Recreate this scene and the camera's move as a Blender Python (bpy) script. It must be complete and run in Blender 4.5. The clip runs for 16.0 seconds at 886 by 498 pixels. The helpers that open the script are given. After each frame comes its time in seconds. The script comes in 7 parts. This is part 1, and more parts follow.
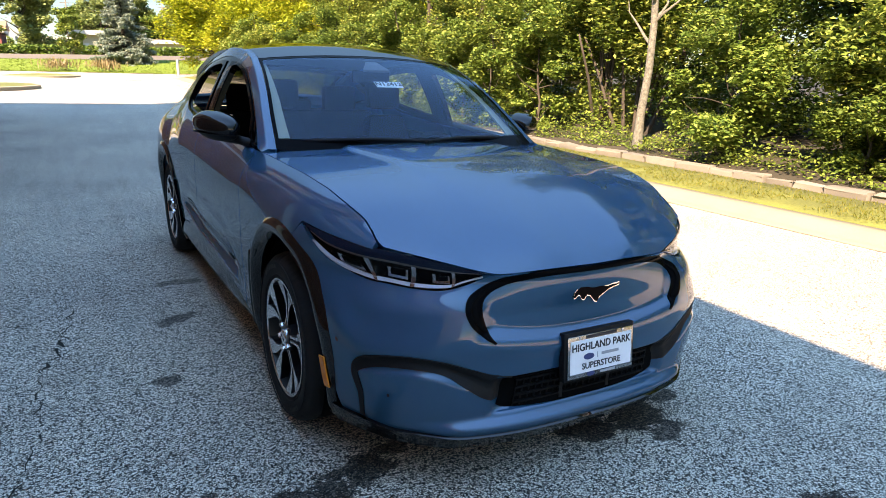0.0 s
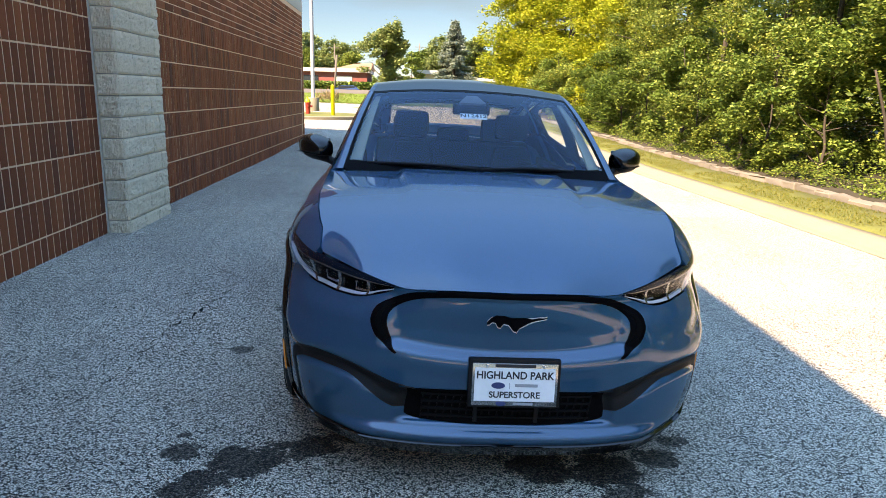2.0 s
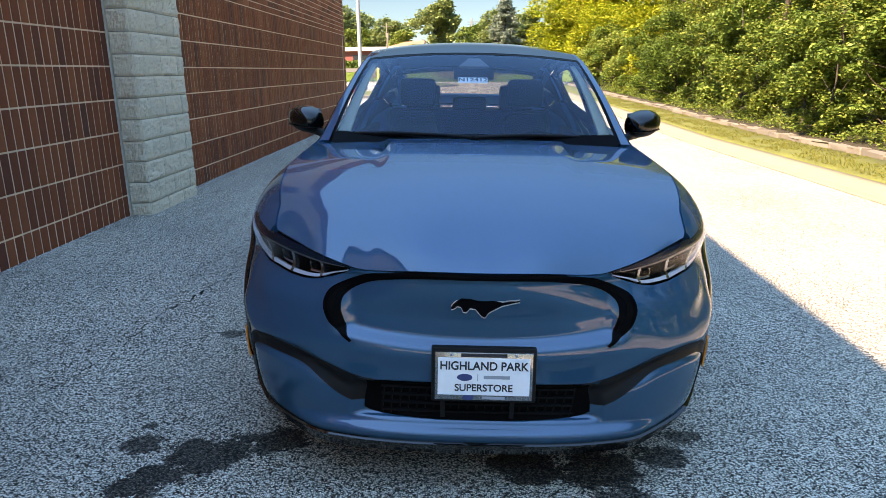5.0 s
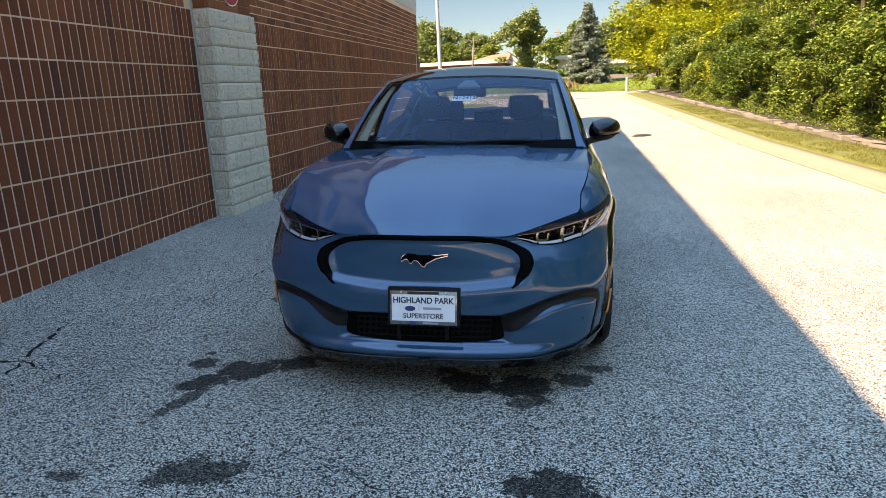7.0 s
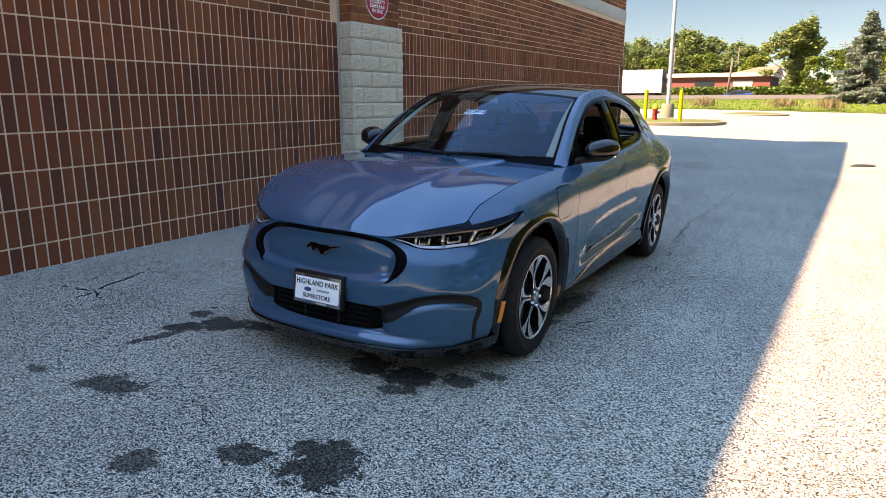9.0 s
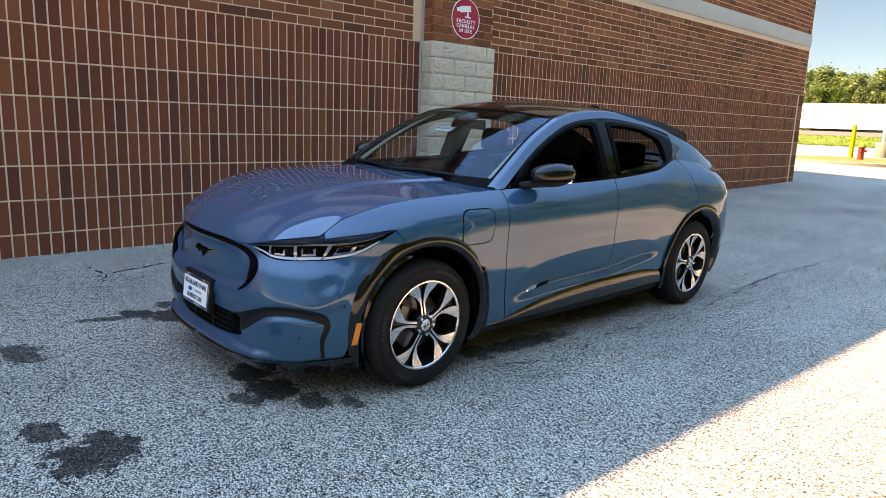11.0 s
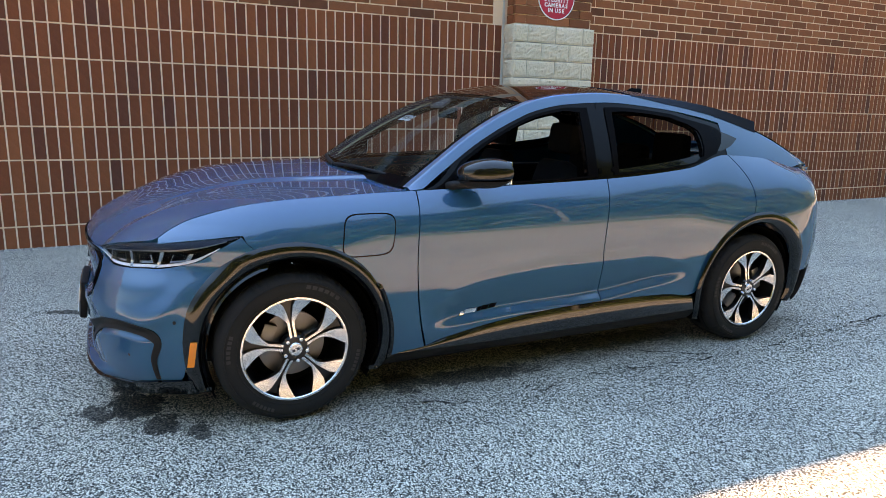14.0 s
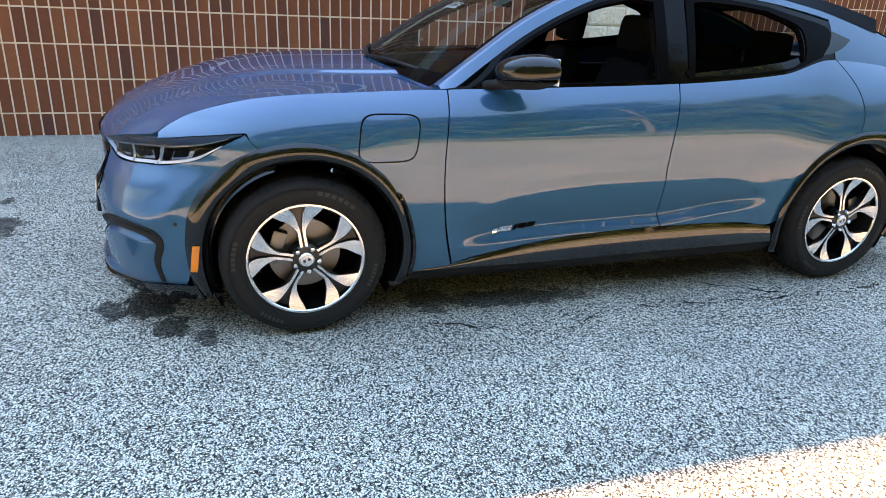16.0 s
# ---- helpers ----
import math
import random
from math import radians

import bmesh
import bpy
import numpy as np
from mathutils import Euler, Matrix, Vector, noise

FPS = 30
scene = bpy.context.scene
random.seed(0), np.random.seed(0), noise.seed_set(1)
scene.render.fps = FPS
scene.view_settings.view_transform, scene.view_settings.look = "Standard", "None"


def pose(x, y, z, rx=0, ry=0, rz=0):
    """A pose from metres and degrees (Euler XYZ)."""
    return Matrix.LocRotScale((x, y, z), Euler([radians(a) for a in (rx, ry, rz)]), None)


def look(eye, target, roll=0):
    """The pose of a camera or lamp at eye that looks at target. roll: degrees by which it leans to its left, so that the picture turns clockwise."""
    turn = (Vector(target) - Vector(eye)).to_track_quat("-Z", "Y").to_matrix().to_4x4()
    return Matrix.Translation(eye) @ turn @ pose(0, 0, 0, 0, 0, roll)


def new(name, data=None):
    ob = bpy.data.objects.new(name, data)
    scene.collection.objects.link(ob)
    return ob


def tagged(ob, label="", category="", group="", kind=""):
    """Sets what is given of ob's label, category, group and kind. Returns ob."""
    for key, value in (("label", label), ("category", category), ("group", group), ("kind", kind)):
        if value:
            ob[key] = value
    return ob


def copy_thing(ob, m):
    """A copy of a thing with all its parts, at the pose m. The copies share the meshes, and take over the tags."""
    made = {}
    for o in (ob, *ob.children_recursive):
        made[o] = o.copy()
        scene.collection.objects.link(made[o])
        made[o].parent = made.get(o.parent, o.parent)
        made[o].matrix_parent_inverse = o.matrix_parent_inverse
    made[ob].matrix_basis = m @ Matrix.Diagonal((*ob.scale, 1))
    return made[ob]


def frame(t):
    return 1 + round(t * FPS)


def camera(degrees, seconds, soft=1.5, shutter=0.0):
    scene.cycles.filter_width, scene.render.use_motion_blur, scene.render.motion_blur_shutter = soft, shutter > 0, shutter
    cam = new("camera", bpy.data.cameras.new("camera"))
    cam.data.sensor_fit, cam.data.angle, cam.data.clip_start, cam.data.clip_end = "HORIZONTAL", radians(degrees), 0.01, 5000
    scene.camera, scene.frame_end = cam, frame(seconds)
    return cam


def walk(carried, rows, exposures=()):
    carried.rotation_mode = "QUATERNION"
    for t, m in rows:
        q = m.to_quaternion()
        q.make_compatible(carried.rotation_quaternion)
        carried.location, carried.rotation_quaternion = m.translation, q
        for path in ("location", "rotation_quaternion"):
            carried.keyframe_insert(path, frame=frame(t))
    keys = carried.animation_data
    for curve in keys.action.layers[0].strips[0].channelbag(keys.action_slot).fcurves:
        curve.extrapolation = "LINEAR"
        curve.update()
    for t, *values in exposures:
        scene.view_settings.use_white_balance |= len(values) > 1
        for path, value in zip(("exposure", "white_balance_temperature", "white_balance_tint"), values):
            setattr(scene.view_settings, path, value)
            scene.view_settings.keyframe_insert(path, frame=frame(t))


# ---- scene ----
cam = camera(67.1, 16.0, soft=0.5)
PATH = [
    (0, (-1.637, -2.61, 1.514), (-0.676, -0.94, 0.976), 0.7),
    (0.5, (-1.263, -2.751, 1.507), (-0.578, -0.949, 0.972), 1.4),
    (1, (-0.898, -2.828, 1.49), (-0.462, -0.947, 0.967), 0.9),
    (1.5, (-0.584, -2.917, 1.499), (-0.351, -0.991, 1.016), 1.7),
    (2, (-0.381, -3.179, 1.514), (-0.266, -1.234, 1.064), 1.3),
    (2.5, (-0.286, -3.445, 1.533), (-0.233, -1.494, 1.097), -0.0),
    (3, (-0.189, -3.479, 1.519), (-0.181, -1.529, 1.073), 0.1),
    (3.5, (-0.134, -3.244, 1.498), (-0.127, -1.302, 1.018), -0.3),
    (4, (-0.082, -2.96, 1.474), (-0.118, -1.03, 0.949), -0.5),
    (4.2, (-0.092, -2.863, 1.462), (-0.125, -0.934, 0.935), -0.9),
    (6.3, (0.235, -3.399, 1.436), (0.057, -1.467, 0.947), -1.9),
    (6.5, (0.301, -3.54, 1.466), (0.081, -1.616, 0.967), -2.8),
    (7, (0.629, -3.818, 1.478), (0.305, -1.902, 1.005), -2.8),
    (7.5, (1.036, -3.88, 1.457), (0.518, -1.999, 1.016), -2.7),
    (8, (1.515, -3.872, 1.473), (0.875, -2.029, 1.033), -0.9),
    (8.5, (1.97, -3.797, 1.482), (1.14, -2.031, 1.042), 0.6),
    (9, (2.364, -3.568, 1.482), (1.383, -1.881, 1.044), -0.1),
    (9.2, (2.555, -3.482, 1.485), (1.492, -1.844, 1.051), 1.4),
    (11.3, (3.635, -2.134, 1.438), (2.129, -0.872, 1.063), 1.6),
    (11.5, (3.679, -1.995, 1.445), (2.122, -0.798, 1.065), 1.5),
    (12, (3.782, -1.658, 1.439), (2.153, -0.555, 1.077), 2.7),
    (12.5, (3.751, -1.318, 1.435), (2.071, -0.297, 1.067), 2.2),
    (13, (3.784, -1.036, 1.436), (2.062, -0.105, 1.025), 2.1),
    (13.5, (3.867, -0.813, 1.451), (2.128, 0.081, 1.03), 2.3),
    (14, (3.874, -0.68, 1.438), (2.113, 0.175, 1.032), 1.2),
    (14.5, (3.947, -0.555, 1.45), (2.142, 0.223, 1.082), 1.5),
    (15, (3.986, -0.486, 1.464), (2.179, 0.293, 1.11), 2.1),
    (15.5, (3.955, -0.409, 1.456), (2.137, 0.342, 1.091), 2.1),
    (16, (3.652, -0.302, 1.401), (1.874, 0.298, 0.708), 2.5),
]
walk(cam, [(t, look(e, a, r)) for t, e, a, r in PATH], exposures=[(0.0, 3.71, 10650, 23), (0.5, 3.61, 10650, 23), (2.0, 3.58, 10650, 23), (3.0, 3.45, 10650, 23), (4.0, 3.52, 10550, 22), (6.5, 3.62, 11100, 24), (7.0, 3.37, 11500, 24), (9.0, 3.47, 11600, 28), (11.4, 3.99, 13150, 27), (12.0, 4.16, 13150, 27), (13.0, 4.09, 13250, 27), (14.3, 4.21, 13450, 27), (15.0, 4.51, 13650, 28), (15.5, 4.51, 13650, 28), (16.0, 4.49, 13550, 27)])

# ---- light ----
world = bpy.data.worlds.new("world")
scene.world = world
world.use_nodes = True
wn = world.node_tree.nodes
wl = world.node_tree.links
SUN_AZ, SUN_EL = math.atan2(-6.2, -4.9), radians(44)   # direction towards the sun, seen from above
sky = wn.new("ShaderNodeTexSky")
sky.sky_type, sky.sun_disc = "NISHITA", False
sky.sun_elevation, sky.sun_rotation = SUN_EL, SUN_AZ % (2 * math.pi)
sky.air_density, sky.dust_density, sky.ozone_density, sky.altitude = 1.0, 0.1, 1.2, 2500
bg = wn["Background"]
bg.inputs["Strength"].default_value = 0.1
tc = wn.new("ShaderNodeTexCoord")
cl = wn.new("ShaderNodeTexNoise")
cl.inputs["Scale"].default_value, cl.inputs["Detail"].default_value = 3.2, 7
mp = wn.new("ShaderNodeMapping")
mp.inputs["Scale"].default_value = (1, 1, 3.2)
wl.new(tc.outputs["Generated"], mp.inputs["Vector"])
wl.new(mp.outputs["Vector"], cl.inputs["Vector"])
cr = wn.new("ShaderNodeValToRGB")
cr.color_ramp.elements[0].position, cr.color_ramp.elements[1].position = 0.52, 0.75
cr.color_ramp.elements[0].color, cr.color_ramp.elements[1].color = (0, 0, 0, 1), (0.6, 0.6, 0.6, 1)
wl.new(cl.outputs["Fac"], cr.inputs["Fac"])
mx = wn.new("ShaderNodeMixRGB")
mx.inputs["Color2"].default_value = (3.2, 3.3, 3.5, 1)
wl.new(sky.outputs["Color"], mx.inputs["Color1"])
sepz = wn.new("ShaderNodeSeparateXYZ")
wl.new(tc.outputs["Generated"], sepz.inputs[0])
lowc = wn.new("ShaderNodeMapRange")          # the few clouds lie low
lowc.inputs["From Min"].default_value, lowc.inputs["From Max"].default_value = 0.10, 0.26
lowc.inputs["To Min"].default_value, lowc.inputs["To Max"].default_value = 1.0, 0.0
wl.new(sepz.outputs["Z"], lowc.inputs["Value"])
cfac = wn.new("ShaderNodeMath")
cfac.operation = "MULTIPLY"
wl.new(cr.outputs["Color"], cfac.inputs[0])
wl.new(lowc.outputs["Result"], cfac.inputs[1])
wl.new(cfac.outputs[0], mx.inputs["Fac"])
clear = wn.new("ShaderNodeMapRange")        # clear air: low sky dimmed; unseen sky overhead brightened to light the shade
clear.interpolation_type = "SMOOTHSTEP"
clear.inputs["From Min"].default_value, clear.inputs["From Max"].default_value = 0.22, 0.97
clear.inputs["To Min"].default_value, clear.inputs["To Max"].default_value = 0.15, 1.40
wl.new(sepz.outputs["Z"], clear.inputs["Value"])
deep = wn.new("ShaderNodeVectorMath")
deep.operation = "SCALE"
tint = wn.new("ShaderNodeMixRGB")            # a clean blue, less violet
tint.blend_type = "MULTIPLY"
tint.inputs["Fac"].default_value = 1
hue = wn.new("ShaderNodeValToRGB")           # paler low down, deep blue overhead
he = hue.color_ramp.elements
he.new(0.4)
for k, (pos, c) in enumerate(((0.0, (0.68, 0.89, 1.05)), (0.35, (0.47, 0.875, 1.05)), (1.0, (0.49, 0.85, 1.05)))):
    he[k].position, he[k].color = pos, (*c, 1)
wl.new(sepz.outputs["Z"], hue.inputs["Fac"])
wl.new(hue.outputs["Color"], tint.inputs["Color2"])
wl.new(mx.outputs["Color"], tint.inputs["Color1"])
wl.new(tint.outputs["Color"], deep.inputs[0])
wl.new(clear.outputs["Result"], deep.inputs["Scale"])
wl.new(deep.outputs["Vector"], bg.inputs["Color"])

sun_data = bpy.data.lights.new("sun", "SUN")
sun_data.energy, sun_data.angle, sun_data.color = 1.65, radians(0.53), (1.0, 0.96, 0.91)
sun = new("sun", sun_data)
toward = Vector((math.sin(SUN_AZ) * math.cos(SUN_EL), math.cos(SUN_AZ) * math.cos(SUN_EL), math.sin(SUN_EL)))
sun.matrix_world = look(toward * 60, (0, 0, 0))


# ---- materials ----
def mat(name, color, rough=0.6, metal=0.0, vary=0.12, scale=6.0, bump=0.0, bump_scale=60.0, coat=0.0, island=0.0, objrand=0.0, dirt=0.0, spec=0.5):
    """A surface with two scales of colour variation, fine relief and, where wanted, variation piece by piece."""
    m = bpy.data.materials.new(name)
    m.use_nodes = True
    n, l = m.node_tree.nodes, m.node_tree.links
    b = n["Principled BSDF"]
    b.inputs["Roughness"].default_value, b.inputs["Metallic"].default_value = rough, metal
    b.inputs["Coat Weight"].default_value = coat
    b.inputs["Coat Roughness"].default_value = 0.005
    b.inputs["Specular IOR Level"].default_value = spec
    co = n.new("ShaderNodeTexCoord")
    big, fine = n.new("ShaderNodeTexNoise"), n.new("ShaderNodeTexNoise")
    big.inputs["Scale"].default_value, big.inputs["Detail"].default_value = scale, 5
    fine.inputs["Scale"].default_value, fine.inputs["Detail"].default_value = bump_scale, 3
    l.new(co.outputs["Object"], big.inputs["Vector"])
    l.new(co.outputs["Object"], fine.inputs["Vector"])
    add = n.new("ShaderNodeMath")
    add.operation = "ADD"
    l.new(big.outputs["Fac"], add.inputs[0])
    l.new(fine.outputs["Fac"], add.inputs[1])
    fac = add.outputs[0]
    for on, kind, out in ((island, "ShaderNodeNewGeometry", "Random Per Island"), (objrand, "ShaderNodeObjectInfo", "Random")):
        if on:
            r = n.new(kind)
            mul = n.new("ShaderNodeMath")
            mul.operation = "MULTIPLY_ADD"
            mul.inputs[1].default_value = on
            l.new(r.outputs[out], mul.inputs[0])
            l.new(fac, mul.inputs[2])
            fac = mul.outputs[0]
    top = 1.0 + island + objrand
    rng = n.new("ShaderNodeMapRange")
    rng.inputs["From Min"].default_value, rng.inputs["From Max"].default_value = 0.5, 0.5 + top
    rng.inputs["To Min"].default_value, rng.inputs["To Max"].default_value = 1 - vary, 1 + vary
    l.new(fac, rng.inputs["Value"])
    mixc = n.new("ShaderNodeVectorMath")
    mixc.operation = "SCALE"
    mixc.inputs[0].default_value = color[:3]
    l.new(rng.outputs["Result"], mixc.inputs["Scale"])
    col = mixc.outputs["Vector"]
    l.new(col, b.inputs["Base Color"])
    if bump:
        bp = n.new("ShaderNodeBump")
        bp.inputs["Strength"].default_value, bp.inputs["Distance"].default_value = bump, 0.004
        l.new(fine.outputs["Fac"], bp.inputs["Height"])
        l.new(bp.outputs["Normal"], b.inputs["Normal"])
    return m


def pane(name, tint, ior=1.52, sheen=(1, 1, 1)):
    """Thin flat glass: clear tinted body under a mirror-like surface."""
    m = bpy.data.materials.new(name)
    m.use_nodes = True
    n, l = m.node_tree.nodes, m.node_tree.links
    n.remove(n["Principled BSDF"])
    clear_, gloss, mix = n.new("ShaderNodeBsdfTransparent"), n.new("ShaderNodeBsdfGlossy"), n.new("ShaderNodeMixShader")
    clear_.inputs["Color"].default_value = (*tint, 1)
    gloss.inputs["Roughness"].default_value = 0.0
    gloss.inputs["Color"].default_value = (*sheen, 1)
    f0 = ((ior - 1) / (ior + 1)) ** 2
    facing, power, fre = n.new("ShaderNodeLayerWeight"), n.new("ShaderNodeMath"), n.new("ShaderNodeMath")
    facing.inputs["Blend"].default_value = 0.5
    power.operation, power.inputs[1].default_value = "POWER", 5
    fre.operation, fre.inputs[1].default_value, fre.inputs[2].default_value = "MULTIPLY_ADD", 1 - f0, f0
    l.new(facing.outputs["Facing"], power.inputs[0])
    l.new(power.outputs[0], fre.inputs[0])
    l.new(fre.outputs[0], mix.inputs["Fac"])
    l.new(clear_.outputs[0], mix.inputs[1])
    l.new(gloss.outputs[0], mix.inputs[2])
    l.new(mix.outputs[0], n["Material Output"].inputs["Surface"])
    return m


def tile_clay(name, stops, rough, bump, bump_scale, spec):
    """Fired clay whose colour changes from piece to piece, with faint mottling in each."""
    m = mat(name, (1, 1, 1), rough, 0, 0.14, 14, bump, bump_scale, spec=spec)
    n, l = m.node_tree.nodes, m.node_tree.links
    g, o = n.new("ShaderNodeNewGeometry"), n.new("ShaderNodeObjectInfo")
    ad, fr = n.new("ShaderNodeMath"), n.new("ShaderNodeMath")
    ad.operation, fr.operation = "ADD", "FRACT"
    l.new(g.outputs["Random Per Island"], ad.inputs[0])
    l.new(o.outputs["Random"], ad.inputs[1])
    l.new(ad.outputs[0], fr.inputs[0])
    r = ramp(n, stops)
    l.new(fr.outputs[0], r.inputs["Fac"])
    sc = [x for x in n if x.bl_idname == "ShaderNodeVectorMath"][0]
    l.new(r.outputs["Color"], sc.inputs[0])
    return m


def ramp(n, stops):
    r = n.new("ShaderNodeValToRGB")
    e = r.color_ramp.elements
    while len(e) < len(stops):
        e.new(0.5)
    for k, (p, c) in enumerate(stops):
        e[k].position, e[k].color = p, (*c, 1)
    return r


# dark damp stains on the asphalt: x, y, half length, half width, turn in degrees, depth
STAINS = [
    (-1.04, -0.66, 0.17, 0.14, 20, 1.0), (-0.80, -0.55, 0.15, 0.11, 25, 1.0), (-1.17, -0.82, 0.15, 0.09, 40, 1.0), (-1.31, -0.60, 0.09, 0.08, 0, 0.95), (-1.33, -0.45, 0.04, 0.03, 0, 0.9), (-0.61, -0.45, 0.10, 0.05, 10, 0.8), (-1.17, -1.02, 0.26, 0.045, 72, 0.85),
    (0.20, -0.67, 0.17, 0.13, -8, 1.0), (0.47, -0.70, 0.19, 0.15, 0, 1.0), (0.72, -0.59, 0.12, 0.10, 0, 0.95), (0.86, -0.43, 0.10, 0.06, 0, 0.9), (0.08, -0.54, 0.08, 0.06, 0, 0.9), (0.50, -0.86, 0.13, 0.07, 10, 0.9),
    (-0.80, -1.61, 0.24, 0.12, 8, 0.9), (-1.31, -1.71, 0.07, 0.04, 0, 0.8), (0.63, -1.62, 0.20, 0.21, 20, 1.0),
    (0.32, -1.74, 0.15, 0.09, 10, 0.95), (-0.03, -2.02, 0.14, 0.10, 0, 0.85), (-1.33, 0.55, 0.075, 0.07, 0, 0.85),
    (-1.16, 1.38, 0.16, 0.07, 30, 0.8), (-0.98, 2.1, 0.22, 0.06, 0, 0.6), (0.76, 1.05, 0.42, 0.11, 85, 0.85), (0.70, 0.62, 0.16, 0.13, 0, 0.8), (0.60, 2.2, 0.7, 0.14, 85, 0.6),
]


def asphalt():
    """Worn pale asphalt in which the bare aggregate shows, with damp stains."""
    m = bpy.data.materials.new("worn_asphalt")
    m.use_nodes = True
    n, l = m.node_tree.nodes, m.node_tree.links
    b = n["Principled BSDF"]
    b.inputs["Roughness"].default_value = 0.82
    b.inputs["Specular IOR Level"].default_value = 0.35
    co = n.new("ShaderNodeTexCoord")
    vor = n.new("ShaderNodeTexVoronoi")
    vor.inputs["Scale"].default_value = 150
    l.new(co.outputs["Object"], vor.inputs["Vector"])
    stones = ramp(n, [(0.0, (0.020, 0.018, 0.015)), (0.20, (0.105, 0.093, 0.077)), (0.38, (0.445, 0.389, 0.320)), (0.70, (0.815, 0.722, 0.596)), (1.0, (0.950, 0.852, 0.714))])
    sep = n.new("ShaderNodeSeparateColor")
    l.new(vor.outputs["Color"], sep.inputs["Color"])
    pits = n.new("ShaderNodeTexNoise")             # pits where stones have come out, in loose groups
    pits.inputs["Scale"].default_value, pits.inputs["Detail"].default_value, pits.inputs["Roughness"].default_value = 85, 3, 0.7
    l.new(co.outputs["Object"], pits.inputs["Vector"])
    pitr = n.new("ShaderNodeMapRange")
    pitr.inputs["From Min"].default_value, pitr.inputs["From Max"].default_value = 0.36, 0.62
    pitr.inputs["To Min"].default_value, pitr.inputs["To Max"].default_value = -0.20, 0.22
    l.new(pits.outputs["Fac"], pitr.inputs["Value"])
    pick = n.new("ShaderNodeMath")
    pick.operation = "ADD"
    l.new(sep.outputs[0], pick.inputs[0])
    l.new(pitr.outputs["Result"], pick.inputs[1])
    l.new(pick.outputs[0], stones.inputs["Fac"])
    gaps = ramp(n, [(0.0, (1, 1, 1)), (0.42, (0.9, 0.9, 0.9)), (0.75, (0.16, 0.16, 0.16))])
    l.new(vor.outputs["Distance"], gaps.inputs["Fac"])
    gaps.color_ramp.interpolation = "EASE"
    mul = n.new("ShaderNodeMixRGB")
    mul.blend_type = "MULTIPLY"
    mul.inputs["Fac"].default_value = 1
    l.new(stones.outputs["Color"], mul.inputs["Color1"])
    l.new(gaps.outputs["Color"], mul.inputs["Color2"])
    patch = n.new("ShaderNodeTexNoise")
    patch.inputs["Scale"].default_value, patch.inputs["Detail"].default_value = 0.7, 6
    l.new(co.outputs["Object"], patch.inputs["Vector"])
    wide = ramp(n, [(0.3, (0.80, 0.80, 0.81)), (0.7, (1.12, 1.12, 1.10))])
    l.new(patch.outputs["Fac"], wide.inputs["Fac"])
    mul2 = n.new("ShaderNodeMixRGB")
    mul2.blend_type = "MULTIPLY"
    mul2.inputs["Fac"].default_value = 1
    l.new(mul.outputs["Color"], mul2.inputs["Color1"])
    l.new(wide.outputs["Color"], mul2.inputs["Color2"])
    wob = n.new("ShaderNodeTexNoise")
    wob.inputs["Scale"].default_value, wob.inputs["Detail"].default_value, wob.inputs["Roughness"].default_value = 10, 10, 0.80
    l.new(co.outputs["Object"], wob.inputs["Vector"])
    worst = None
    for x, y, a, w, turn, depth in STAINS:
        mp = n.new("ShaderNodeMapping")
        mp.vector_type = "TEXTURE"
        mp.inputs["Location"].default_value = (x, y, 0)
        mp.inputs["Rotation"].default_value = (0, 0, radians(turn))
        mp.inputs["Scale"].default_value = (a, w, 50)
        l.new(co.outputs["Object"], mp.inputs["Vector"])
        ln = n.new("ShaderNodeVectorMath")
        ln.operation = "LENGTH"
        l.new(mp.outputs["Vector"], ln.inputs[0])
        ad = n.new("ShaderNodeMath")
        ad.operation = "MULTIPLY_ADD"
        ad.inputs[1].default_value = 3.4
        l.new(wob.outputs["Fac"], ad.inputs[0])
        l.new(ln.outputs["Value"], ad.inputs[2])
        mr = n.new("ShaderNodeMapRange")
        mr.interpolation_type = "SMOOTHSTEP"
        mr.inputs["From Min"].default_value, mr.inputs["From Max"].default_value = 2.53, 2.60
        mr.inputs["To Min"].default_value, mr.inputs["To Max"].default_value = depth, 0
        l.new(ad.outputs[0], mr.inputs["Value"])
        if worst is None:
            worst = mr.outputs["Result"]
        else:
            mxm = n.new("ShaderNodeMath")
            mxm.operation = "MAXIMUM"
            l.new(worst, mxm.inputs[0])
            l.new(mr.outputs["Result"], mxm.inputs[1])
            worst = mxm.outputs[0]
    dark = n.new("ShaderNodeMixRGB")
    dark.blend_type = "MULTIPLY"
    dark.inputs["Color2"].default_value = (0.085, 0.078, 0.072, 1)
    dry = n.new("ShaderNodeMapRange")              # the palest stones stay half dry
    dry.inputs["From Min"].default_value, dry.inputs["From Max"].default_value = 0.45, 1.0
    dry.inputs["To Min"].default_value, dry.inputs["To Max"].default_value = 1.0, 0.88
    l.new(sep.outputs[0], dry.inputs["Value"])
    wet = n.new("ShaderNodeMath")
    wet.operation = "MULTIPLY"
    l.new(worst, wet.inputs[0])
    l.new(dry.outputs["Result"], wet.inputs[1])
    l.new(wet.outputs[0], dark.inputs["Fac"])
    l.new(mul2.outputs["Color"], dark.inputs["Color1"])
    l.new(dark.outputs["Color"], b.inputs["Base Color"])
    bp = n.new("ShaderNodeBump")
    bp.inputs["Strength"].default_value, bp.inputs["Distance"].default_value = 1.0, 0.004
    inv = n.new("ShaderNodeMath")
    inv.operation = "SUBTRACT"
    inv.inputs[0].default_value = 1
